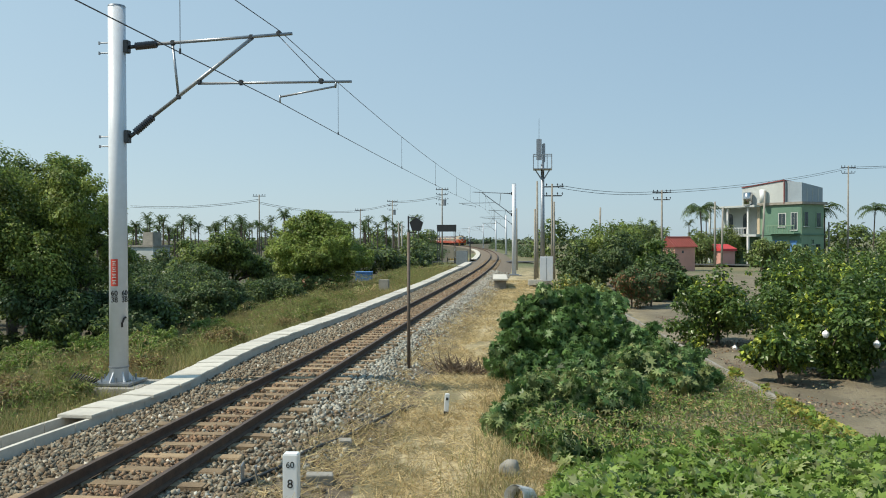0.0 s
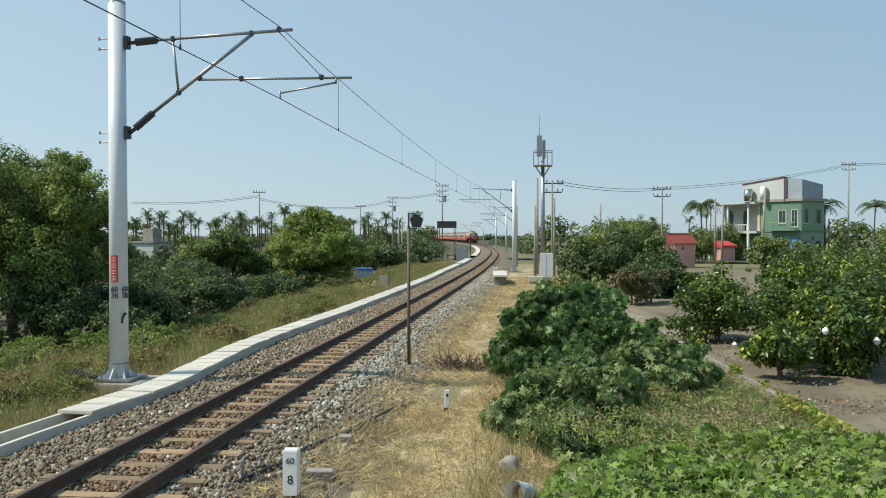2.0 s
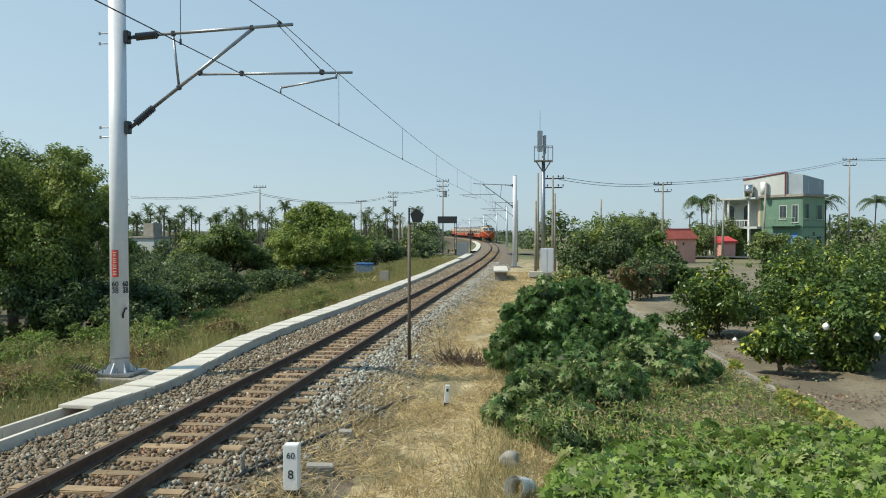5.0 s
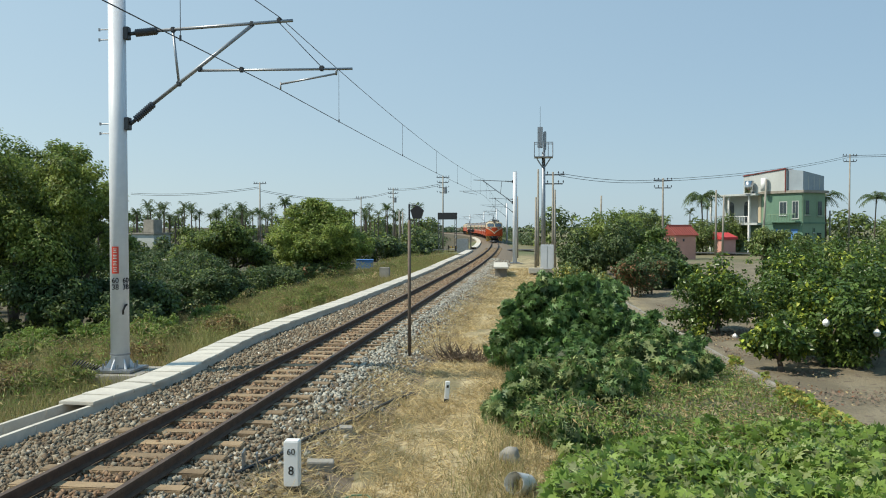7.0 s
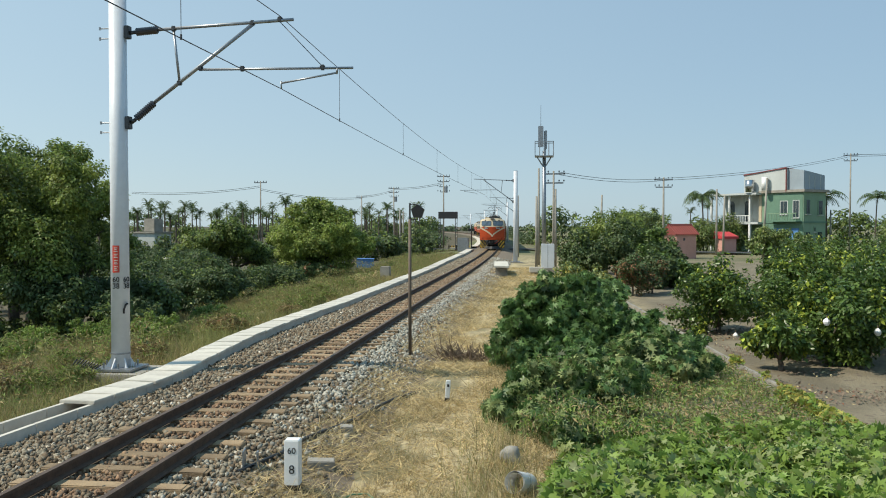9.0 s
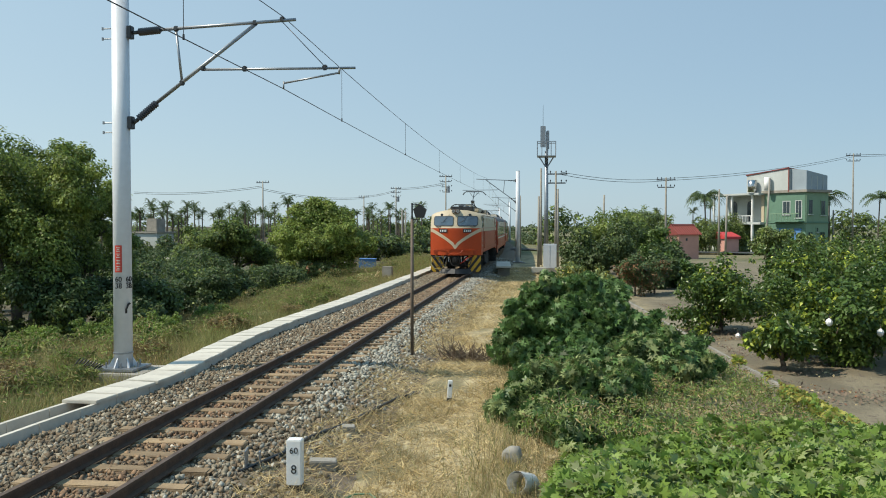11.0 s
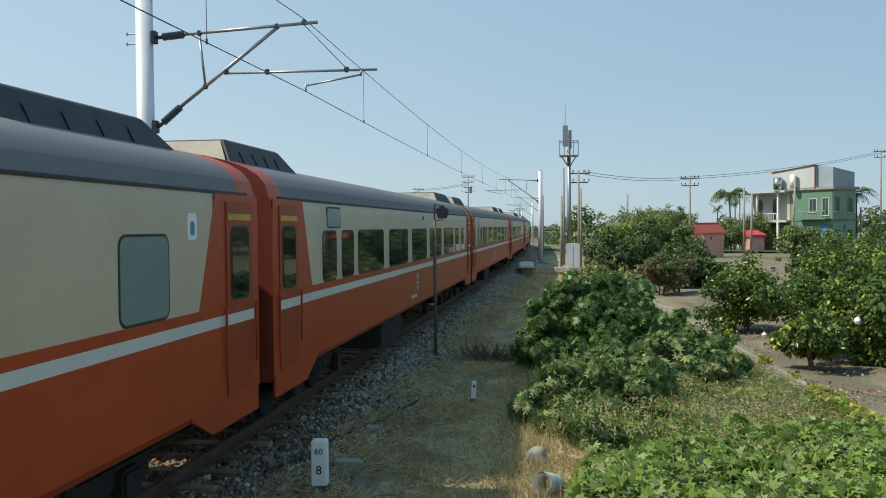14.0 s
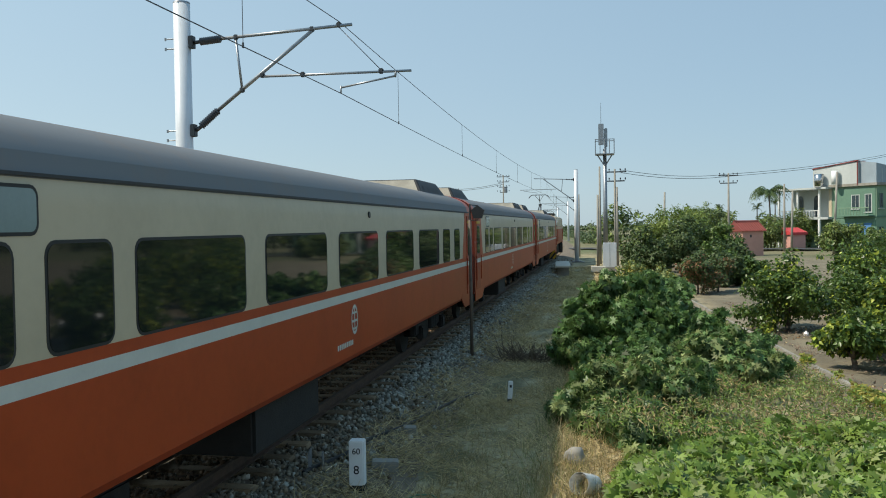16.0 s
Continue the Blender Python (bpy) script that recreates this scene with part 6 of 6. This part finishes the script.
tagged(part("garden_hose", bm, HOSE, smooth=True), "short end of thin green garden hose on dry grass", "hose")
pipe_t = thing("drain_pipe", "short length of white ribbed plastic pipe", "pipe", pose(-.28, 10.5, -.33, 72, 0, -22))
bm = B()
tube(bm, (0, 0, -.3), (0, 0, .12), .135, .135, 20, False)
tube(bm, (0, 0, -.3), (0, 0, .12), .118, .118, 20, False)
part("pipe_wall", bm, WHITE, pipe_t)
for k in range(7):
    part("rib", tube(B(), (0, 0, -.28 + .06 * k), (0, 0, -.26 + .06 * k), .142, .142, 20, False), WHITE, pipe_t)
bm = B()
bmesh.ops.create_icosphere(bm, subdivisions=3, radius=1.0)
for v in bm.verts:
    v.co *= 1 + .28 * noise.noise(v.co * 1.6) + .10 * noise.noise(v.co * 5)
    v.co = Vector((v.co.x * .15, v.co.y * .15, v.co.z * .17))
rock = tagged(part("rock", bm, OLD_CONCRETE, smooth=True), "pale broken lump of concrete", "rock")
rock.matrix_basis = pose(-.42, 11.9, -.40)


def stick_heap(name, label, x, y, n, ln, mt, spread, lean, r=.012):
    h_ = thing(name, label, "sticks", pose(x, y, ground_z(x, y)))
    rr2 = random.Random(int(abs(x * 100)))
    for i in range(n):
        a = Vector((rr2.uniform(-spread, spread), rr2.uniform(-spread, spread) * .6, rr2.uniform(0, .12)))
        d = Vector((rr2.uniform(-1, 1) * lean, rr2.uniform(-.6, .6), rr2.uniform(.15, 1.0))).normalized() * ln * rr2.uniform(.5, 1.1)
        part("stick", tube(B(), a, a + d, r * rr2.uniform(.6, 1.3), r * .5, 5), mt, h_)


stick_heap("stick_heap", "heap of cut grey sticks beside the path", -2.25, 20.9, 34, .62, STICK, .3, .9)
stick_heap("brush_heap", "low heap of dry brown cuttings", -1.8, 21.0, 120, .42, STICK, .55, 1.4, .014)
cb = thing("tube_bundle", "bundle of dark tubes leaning on the mast footing", "tubes", pose(-9.75, 16.2, -.5))
for i in range(9):
    part("tube", tube(B(), (.02 * i, -.25 + .05 * i, 0), (.28 + .05 * i, .35 + .02 * i, .62 - .02 * i), .018, .018, 6), BLACK, cb)
for x, y, s, zz in ((-2.75, 58.4, (.95, 7.0, .12), .2), (-.35, 58.5, (1.0, .7, .35), -.15)):
    t = thing("concrete_cover", "pale concrete cover slab beside the line", "concrete slab", pose(x, y, 0, 0, 0, 3))
    part("slab", box(B(), (0, 0, zz), s, .02), CONCRETE, t)
    part("support_block", box(B(), (0, .15, (zz - s[2] / 2 - .55) / 2), (s[0] * .8, s[1] * .85, zz - s[2] / 2 + .55)), OLD_CONCRETE, t)
tc = thing("trackside_cabinet", "small grey cabinet beside the cable trough", "cabinet", pose(-9.6, 52, -.6))
part("body", box(B(), (0, 0, .45), (.6, .45, .95), .02), OLD_CONCRETE, tc)
stick_heap("log_pile", "small pile of light cut wood", -10.4, 50.0, 16, .8, STRAW, .45, 2.0, .06)

# ---- radio tower, cabinet and poles behind the bush ----
tower = thing("radio_tower", "pale steel pole with a caged antenna platform", "radio tower", pose(.16, 70.0, -.5))
part("pole", tube(B(), (0, 0, 0), (0, 0, 9.4), .2, .14, 14), GALV, tower, smooth=True)
part("upper_pole", tube(B(), (.05, 0, 9.4), (.05, 0, 11.0), .1, .09, 10), GALV, tower)
part("antenna_panel", box(B(), (-.28, -.1, 10.55), (.42, .2, 1.7), .03), GALV, tower, "tall grey antenna panel")
part("antenna_panel", box(B(), (.12, .05, 10.3), (.2, .2, 1.5), .03), GALV, tower)
part("whip", tube(B(), (-.28, 0, 11.4), (-.28, 0, 13.1), .02, .012, 6), DARK_STEEL, tower)
part("platform", box(B(), (0, 0, 8.95), (1.5, 1.5, .07)), GALV, tower)
part("top_rail", box(box(box(box(B(), (0, .74, 10.1), (1.5, .06, .06)), (0, -.74, 10.1), (1.5, .06, .06)), (.74, 0, 10.1), (.06, 1.5, .06)), (-.74, 0, 10.1), (.06, 1.5, .06)), GALV, tower)
for i in range(5):
    for sy in (-.74, .74):
        part("cage_bar", tube(B(), (-.74 + .37 * i, sy, 8.95), (-.74 + .37 * i, sy, 10.1), .03, .03, 5), GALV, tower)
for sx in (-1, 1):
    part("knee_brace", tube(B(), (0, 0, 8.0), (sx * .6, 0, 8.95), .05, .05, 6), GALV, tower)
cab2 = thing("equipment_cabinet", "tall light grey equipment cabinet on a plinth", "cabinet", pose(.42, 62.5, -.5))
part("body", box(B(), (0, 0, 1.15), (.95, .7, 1.75), .02), MAST_WHITE, cab2)
part("plinth", box(B(), (0, 0, .13), (1.1, .85, .28), .02), OLD_CONCRETE, cab2)
part("door_edge", box(B(), (0, -.353, 1.15), (.03, .01, 1.6)), GALV, cab2)


def utility_pole(x, y, top, arms=2, r=.13, lean=(0, 0), m=None, label="grey concrete utility pole with crossarms", gear=False, turn=0):
    zb = ground_z(x, y)
    p = thing("utility_pole", label, "utility pole", pose(x, y, zb, 0, 0, turn), "utility poles")
    hgt = top - zb
    tip = Vector((lean[0] * hgt, lean[1] * hgt, hgt))
    part("shaft", tube(B(), (0, 0, -.1), tip, r, r * .65, 10), m or OLD_CONCRETE, p, smooth=True)
    for i in range(arms):
        z = tip * (1 - (.25 + .75 * i) / hgt)
        bm = B()
        box(bm, z, (1.9 - .3 * i, .1, .1), .01)
        a = part("crossarm", bm, DARK_STEEL, p)
        for sx in (-.85, -.45, .45, .85):
            part("pin_insulator", tube(tube(B(), z + Vector((sx, 0, .05)), z + Vector((sx, 0, .18)), .03, .03, 6), z + Vector((sx, 0, .16)), z + Vector((sx, 0, .28)), .07, .04, 8), INSULATOR, a)
    if gear:
        part("transformer", tube(B(), (.35, 0, hgt - 2.6), (.35, 0, hgt - 1.8), .25, .25, 12), GALV, p)
    return p


POLES = [(-.337, 120, 9.3, 1), (-.213, 150, 8.2, 1), (-.1743, 150, 9.7, 3), (-.115, 125, 10.3, 4), (.1377, 90, 7.8, 2), (.341, 120, 12.5, 2)]
for tx, Y, top, arms in POLES:
    utility_pole(tx * Y, Y, top, arms, gear=arms > 2)
for tx, Y, top, lean in ((.1967, 110, 7.4, (.0, 0)), (.204, 108, 6.6, (.02, 0)), (.2475, 100, 8.2, (.045, 0)), (.3157, 125, 7.6, (0, 0)), (.3204, 122, 5.0, (0, 0)), (.067, 100, 6.4, (.02, 0)), (-.167, 128, 5.3, (0, 0)), (-.163, 126, 5.0, (0, 0))):
    utility_pole(tx * Y, Y, top, 0, .15, lean, label="bare grey concrete pole")
for x, y, top, arms, mm in ((-.42, 66, 5.1, 0, None), (-.28, 73, 7.7, 0, None), (.95, 72, 7.4, 2, None), (1.15, 74, 6.0, 0, None), (-2.9, 96, 6.4, 0, MAST_WHITE), (-2.5, 90, 6.0, 0, None)):
    utility_pole(x, y, top, arms, .12, m=mm, label="slender pole beside the railway")
for a, b, sg in ((((.95 + .5), 72, 7.3), (.1377 * 90, 90, 7.7), .35), ((.1377 * 90, 90, 7.7), (.341 * 120, 120, 12.3), .5), ((.341 * 120, 120, 12.3), (75, 118, 14.5), .5), ((-.1743 * 150, 150, 9.5), (-.115 * 125, 125, 9.2), .25), ((-.213 * 150, 150, 8.1), (-.1743 * 150, 150, 9.2), .2), ((-.337 * 120, 120, 8.6), (-.5 * 125, 125, 8.0), .5), ((-.337 * 120, 120, 8.2), (-.213 * 150, 150, 7.9), .6)):
    for dz in (0, -.22):
        wire("power_line", [Vector(a) + Vector((0, 0, dz)), Vector(b) + Vector((0, 0, dz))], .028 if a[1] > 110 else .022, "dark power line sagging between utility poles", DARK_STEEL, sg, 10)["group"] = "power lines"

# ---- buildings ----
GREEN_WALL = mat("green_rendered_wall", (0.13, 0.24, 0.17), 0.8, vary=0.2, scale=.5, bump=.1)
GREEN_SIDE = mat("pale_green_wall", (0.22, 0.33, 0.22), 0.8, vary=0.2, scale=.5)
WHITE_WALL = mat("white_rendered_wall", (0.50, 0.53, 0.51), 0.8, vary=0.15, scale=.5)
SHEET_GREY = mat("blue_grey_sheet_cladding", (0.30, 0.36, 0.40), 0.6, vary=0.15, scale=.6)
PINK_WALL = mat("pink_rendered_wall", (0.60, 0.32, 0.26), 0.85, vary=0.15, scale=.6)
MAROON_TILE = mat("maroon_roof_tiles", (0.26, 0.06, 0.05), 0.7, vary=0.3, scale=2)
RED_ROOF = mat("red_sheet_roof", (0.58, 0.06, 0.06), 0.6, vary=0.2, scale=2)
HOUSE_GLASS = mat("house_window_glass", (0.04, 0.06, 0.07), 0.1, vary=0.2)


def house_window(parent, face, a, z, w, hh, frame_m=None):
    """A framed window; face 'x' is the wall x = 0, 'y' the wall y = 0."""
    def put(da, dz, d):
        return (-d, a + da, z + dz) if face == "x" else (a + da, -d, z + dz)

    def slab(da, dz, w_, h_, d, m, nm, par):
        bm = B()
        c = put(da, dz, d / 2)
        box(bm, c, (d, w_, h_) if face == "x" else (w_, d, h_), .01)
        return part(nm, bm, m, par)
    f = slab(0, 0, w + .2, hh + .2, .08, frame_m or GREEN_SIDE, "window", parent)
    for i in (-1, 1):
        slab(i * w / 4, 0, w / 2 - .06, hh, .11, HOUSE_GLASS, "pane", f)
    slab(0, -hh / 2 - .12, w + .3, .08, .2, WHITE_WALL, "sill", f)
    return f


def prism(plan, z0, tops):
    """Upright block over a plan of (x, y) corners with a top height at each."""
    bm = B()
    lo = [bm.verts.new((x, y, z0)) for x, y in plan]
    hi = [bm.verts.new((x, y, z)) for (x, y), z in zip(plan, tops)]
    n = len(plan)
    bm.faces.new(lo[::-1])
    bm.faces.new(hi)
    for i in range(n):
        bm.faces.new((lo[i], lo[(i + 1) % n], hi[(i + 1) % n], hi[i]))
    return bm


house = thing("green_house", "three-storey green house with clad upper storey and white gallery", "house", pose(34.1, 117, -.85, 0, 0, 35))
part("lower_storey", box(B(), (2.15, 3.4, 2.05), (4.3, 6.8, 4.1)), GREEN_SIDE, house)
part("middle_storey", box(B(), (2.15, 3.4, 6.12), (4.3, 6.8, 4.04)), GREEN_SIDE, house)
part("floor_band", box(B(), (2.15, 3.4, 4.15), (4.5, 7.0, .22), .03), GREEN_WALL, house)
part("eaves_band", box(B(), (2.15, 3.4, 8.3), (5.0, 7.5, .36), .03), OLD_CONCRETE, house, "weathered projecting eaves slab")
part("grey_attic", prism([(.1, .1), (4.2, .1), (4.2, 2.6), (.1, 2.6)], 8.48, [11.0, 10.4, 10.5, 11.35]), SHEET_GREY, house, "blue-grey clad top storey")
part("white_attic", prism([(-.3, 2.6), (4.4, 2.6), (4.4, 9.7), (-.3, 9.7)], 8.3, [11.4, 10.9, 10.4, 10.75]), WHITE_WALL, house, "white clad top storey")
part("roof_edge", tube(tube(B(), (-.36, 2.55, 11.42), (-.36, 9.75, 10.78), .09, .09, 6), (-.36, 2.55, 11.42), (4.4, 2.55, 10.92), .07, .07, 6), MAROON_TILE, house, "thin dark red roof edge")
part("corner_trim", box(B(), (-.33, 2.56, 9.8), (.12, .12, 3.1)), MAROON_TILE, house)
for x in (1.1, 2.2, 3.3):
    part("cladding_seam", box(B(), (x, .08, 9.4), (.06, .06, 1.8)), WHITE_WALL, house)
part("water_tank", tube(B(), (-1.1, 8.0, 8.35), (-1.1, 8.0, 10.0), .6, .6, 16), CHROME, house, "steel water tank", smooth=True)
part("water_tank", tube(B(), (-.9, 5.6, 8.5), (-.9, 5.6, 10.3), .42, .42, 16), WHITE, house, smooth=True)
# recessed balcony and blue door; the front's shade is put into darker green panels
part("shade_toned_front", box(B(), (-.03, 3.2, 6.1), (.08, 6.2, 3.6)), GREEN_WALL, house, "balcony wall, its green darkened for shade")
part("shade_toned_front", box(B(), (-.03, 3.2, 2.0), (.08, 6.2, 3.9)), GREEN_WALL, house)
for a, z, w, hh in ((3.1, 6.1, 1.1, 1.7), (1.15, 5.9, .9, 2.2)):
    house_window(house, "x", a, z, w, hh, WHITE_WALL)
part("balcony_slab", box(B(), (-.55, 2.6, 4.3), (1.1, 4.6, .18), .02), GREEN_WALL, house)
for i in range(11):
    part("baluster", tube(B(), (-1.05, .4 + .44 * i, 4.4), (-1.05, .4 + .44 * i, 5.3), .04, .04, 5), GREEN_SIDE, house)
part("balcony_rail", box(B(), (-1.05, 2.6, 5.33), (.1, 4.6, .1)), GREEN_SIDE, house)
part("blue_door", box(B(), (-.1, 1.2, 1.7), (.12, 1.1, 3.3), .02), BLUE_PAINT, house, "bright blue door")
part("blue_panel", box(B(), (-.1, 3.3, 2.6), (.1, 2.6, 1.5), .02), BLUE_PAINT, house, "blue painted wall panel")
part("porch_arch", box(B(), (-.1, 5.6, 1.6), (.12, 1.0, 2.6), .02), HOUSE_GLASS, house)
for a, z, w, hh in ((.75, 6.2, .7, 1.8), (3.2, 6.1, .8, 1.8), (.75, 1.9, .8, 1.9), (3.1, 1.9, .9, 1.9), (2.1, 3.2, .3, .5)):
    house_window(house, "y", a, z, w, hh)
# open white gallery along the rear wing
part("gallery_floor", box(B(), (1.4, 11.2, 4.05), (4.4, 8.8, .34), .02), WHITE_WALL, house)
part("gallery_roof", box(B(), (1.2, 11.2, 8.1), (5.0, 9.0, .28), .03), WHITE_WALL, house, "white flat gallery roof")
part("gallery_wall", box(B(), (2.1, 11.2, 6.1), (.3, 8.6, 3.8)), WHITE_WALL, house)
part("wing_wall", box(B(), (2.2, 11.2, 1.95), (2.8, 8.6, 3.9)), GREEN_SIDE, house)
part("cream_pier", box(B(), (.4, 7.1, 6.1), (.9, .5, 3.8), .02), CREAM, house)
for y in (8.3, 12.0, 15.4):
    part("gallery_post", box(B(), (-.7, y, 6.1), (.26, .26, 3.8), .02), WHITE, house)
    part("gallery_leg", box(B(), (-.7, y, 1.95), (.3, .3, 3.9), .02), WHITE, house)
for y, m_ in ((8.0, WHITE), (11.0, HOUSE_GLASS), (14.0, HOUSE_GLASS)):
    part("arched_opening", box(tube(B(), (1.88, y, 6.7), (1.94, y, 6.7), .55, .55, 14), (1.91, y, 5.5), (.06, 1.1, 2.4)), m_, house)
part("gallery_rail", box(B(), (-.7, 12.0, 5.1), (.1, 7.0, .1)), WHITE, house)
for i in range(15):
    part("gallery_baluster", tube(B(), (-.7, 8.6 + .47 * i, 4.2), (-.7, 8.6 + .47 * i, 5.1), .04, .04, 5), WHITE, house)

hut = thing("pink_hut", "small pink hut with a maroon tiled roof", "hut", pose(15.3, 98, -.85, 0, 0, 28) @ Matrix.Diagonal((.74, .74, .95, 1)))
part("body", box(B(), (0, 0, 1.45), (3.6, 3.2, 2.9)), PINK_WALL, hut)
bm = B()
bv = [bm.verts.new(p) for p in ((-2.1, -1.9, 2.85), (2.1, -1.9, 2.85), (2.1, 1.9, 2.85), (-2.1, 1.9, 2.85), (-2.1, 0, 3.9), (2.1, 0, 3.9))]
for f in ((0, 1, 5, 4), (2, 3, 4, 5), (3, 0, 4), (1, 2, 5), (3, 2, 1, 0)):
    bm.faces.new([bv[i] for i in f])
rf = part("roof", bm, MAROON_TILE, hut, "maroon tiled gable roof")
for i in range(11):
    x = -2.05 + .41 * i
    part("tile_ridge", tube(B(), (x, -1.95, 2.88), (x, 0, 3.96), .08, .08, 6), MAROON_TILE, rf)
    part("tile_ridge", tube(B(), (x, 1.95, 2.88), (x, 0, 3.96), .08, .08, 6), MAROON_TILE, rf)
part("ridge_cap", tube(B(), (-2.15, 0, 3.97), (2.15, 0, 3.97), .13, .13, 8), MAROON_TILE, rf)
part("vent", box(B(), (-.4, -1.61, 2.3), (.3, .04, .3)), HOUSE_GLASS, hut)
shrine = thing("small_shed", "small pink shed with a bright red roof", "shed", pose(24.0, 116, -.85, 0, 0, 20))
part("body", box(B(), (0, 0, 1.0), (2.0, 1.8, 2.0)), PINK_WALL, shrine)
part("roof", prism([(-1.2, -1.1), (1.2, -1.1), (1.2, 1.1), (-1.2, 1.1)], 2.0, [2.3, 2.3, 2.9, 2.9]), RED_ROOF, shrine, "bright red roof")
shed = thing("white_shed", "small white flat-roofed shed among trees", "shed", pose(-47.5, 100, -1.5, 0, 0, -15))
part("body", box(B(), (0, 0, 1.7), (3.4, 3.0, 3.4)), WHITE_WALL, shed)
part("roof", box(B(), (0, 0, 3.5), (3.8, 3.4, .2), .03), OLD_CONCRETE, shed)
part("upper_tank", box(B(), (.3, 0, 4.4), (1.6, 1.6, 1.6), .05), OLD_CONCRETE, shed)
blue = thing("blue_tank", "blue plastic-covered tank beneath trees", "tank", pose(-16.7, 80, -1.55, 0, 0, 8))
part("body", box(B(), (0, 0, .6), (1.6, 1.2, 1.2), .06), BLUE_PAINT, blue)
part("lid", box(B(), (0, 0, 1.23), (1.7, 1.3, .1), .03), BLUE_PAINT, blue)
stack = thing("rubble_stack", "low stack of reddish blocks and boards", "rubble", pose(-18.9, 79, -1.55))
for i in range(14):
    part("block", box(B(), (rng.uniform(-1, 1), rng.uniform(-.5, .5), .2 + .3 * (i // 5)), (.7, .4, .28), .02, Matrix.Rotation(rng.uniform(-.4, .4), 3, "Z")), PINK_WALL if i % 2 else CONCRETE, stack)
fr = thing("shade_frame", "low sheet-covered growing frame in the field", "frame", pose(-40, 88, -1.6, 0, 0, -10))
part("cover", box(B(), (0, 0, .9), (5, 3, .12), .03), CONCRETE, fr)
for x in (-2.3, 0, 2.3):
    for y in (-1.3, 1.3):
        part("post", box(B(), (x, y, .45), (.1, .1, .9)), STICK, fr)
for k, (x, y, w) in enumerate(((56, 200, 9), (84, 195, 7), (50, 220, 8))):
    fh = thing("far_house", "distant pale flat-roofed house among trees", "house", pose(x, y, -.9, 0, 0, 12 * k), "far houses")
    part("wall", box(B(), (0, 0, 2.2), (w, 6, 4.4)), WHITE_WALL, fh)
    part("roof", box(B(), (0, 0, 4.5), (w + .5, 6.5, .25)), OLD_CONCRETE, fh)
    for i in range(3):
        part("window", box(B(), (-w / 3 + w / 3 * i, -3.02, 2.8), (1.2, .08, 1.3)), HOUSE_GLASS, fh)

# ---- level crossing gear down the line ----
gan = thing("crossing_gantry", "dark lattice gantry with a sign board over the crossing road", "gantry", pose(-14.1, 118, -1.0))
for x in (0, 2.3):
    for dx in (-.12, .12):
        part("leg", box(B(), (x + dx, 0, 2.8), (.07, .07, 5.6)), DARK_STEEL, gan)
    for i in range(9):
        part("lattice_bar", tube(B(), (x - .12, 0, .3 + .6 * i), (x + .12, 0, .75 + .6 * i), .025, .025, 5), WHITE if i % 2 else DARK_STEEL, gan)
part("sign_board", box(B(), (1.15, 0, 5.3), (2.7, .15, .95), .02), PLOUGH, gan)
for k, x in enumerate((-12.6, -11.6, -10.6)):
    bar = thing("crossing_barrier", "black and yellow striped crossing barrier", "barrier", pose(x, 116, -.75), "crossing barriers")
    part("post", box(B(), (0, 0, .5), (.14, .14, 1.0), .01), BLACK, bar)
    part("rail", box(B(), (.4, 0, .8), (.9, .06, .14), .01), YELLOW, bar)
    for i in range(2):
        part("stripe", box(B(), (.2 + .4 * i, 0, .8), (.16, .07, .145)), BLACK, bar)
cc = thing("crossing_cabinet", "grey crossing equipment cabinet", "cabinet", pose(-9.9, 108, -.6))
part("body", box(B(), (0, 0, .95), (1.4, .9, 1.9), .03), GALV, cc)
sp = thing("crossing_signal", "black crossing signal with twin lamps on a post", "signal", pose(-9.2, 112, -.6))
part("post", tube(B(), (0, 0, 0), (0, 0, 3.6), .07, .07, 8), DARK_STEEL, sp)
for x in (-.25, .25):
    part("lamp", tube(B(), (x, -.1, 2.9), (x, .1, 2.9), .2, .2, 12), BLACK, sp)
road = tagged(new("crossing_road", mesh_of("crossing_road", [(-60, 118, -.9), (-9.2, 114, -.30), (-2, 114, -.30), (40, 108, -.70), (40, 113, -.70), (-2, 119, -.30), (-9.2, 119, -.30), (-60, 123, -.9)], [(0, 1, 6, 7), (1, 2, 5, 6), (2, 3, 4, 5)], mat("asphalt", (0.07, 0.07, 0.072), .9, vary=.3, scale=1.5, bump=.3))), "grey asphalt road over the level crossing", "road", kind="structure")

# white paper bags tied over fruit in the orchard
for x, y, z in ((7.05, 22.2, .45), (6.3, 28.8, -.75), (6.7, 22.6, -.14), (8.3, 22.3, .2)):
    bg = thing("fruit_bag", "small white paper bag tied over a fruit", "bag", pose(x, y, z), "fruit bags")
    bm = B()
    bmesh.ops.create_icosphere(bm, subdivisions=2, radius=.085)
    for v in bm.verts:
        v.co.z *= 1.25
        v.co *= 1 + .15 * noise.noise(v.co * 14)
        if v.co.z > .05:
            v.co.x *= .55
            v.co.y *= .55
    part("paper", bm, WHITE, bg)
    part("tie", tube(B(), (0, 0, .08), (0, 0, .16), .012, .012, 5), STICK, bg)


# ---- movement ----
def motions():
    for car, behind, length, turned in TRAIN:
        walk(car, [(t, car_pose(s + behind, length, turned)) for t, s in FRONT])


motions()
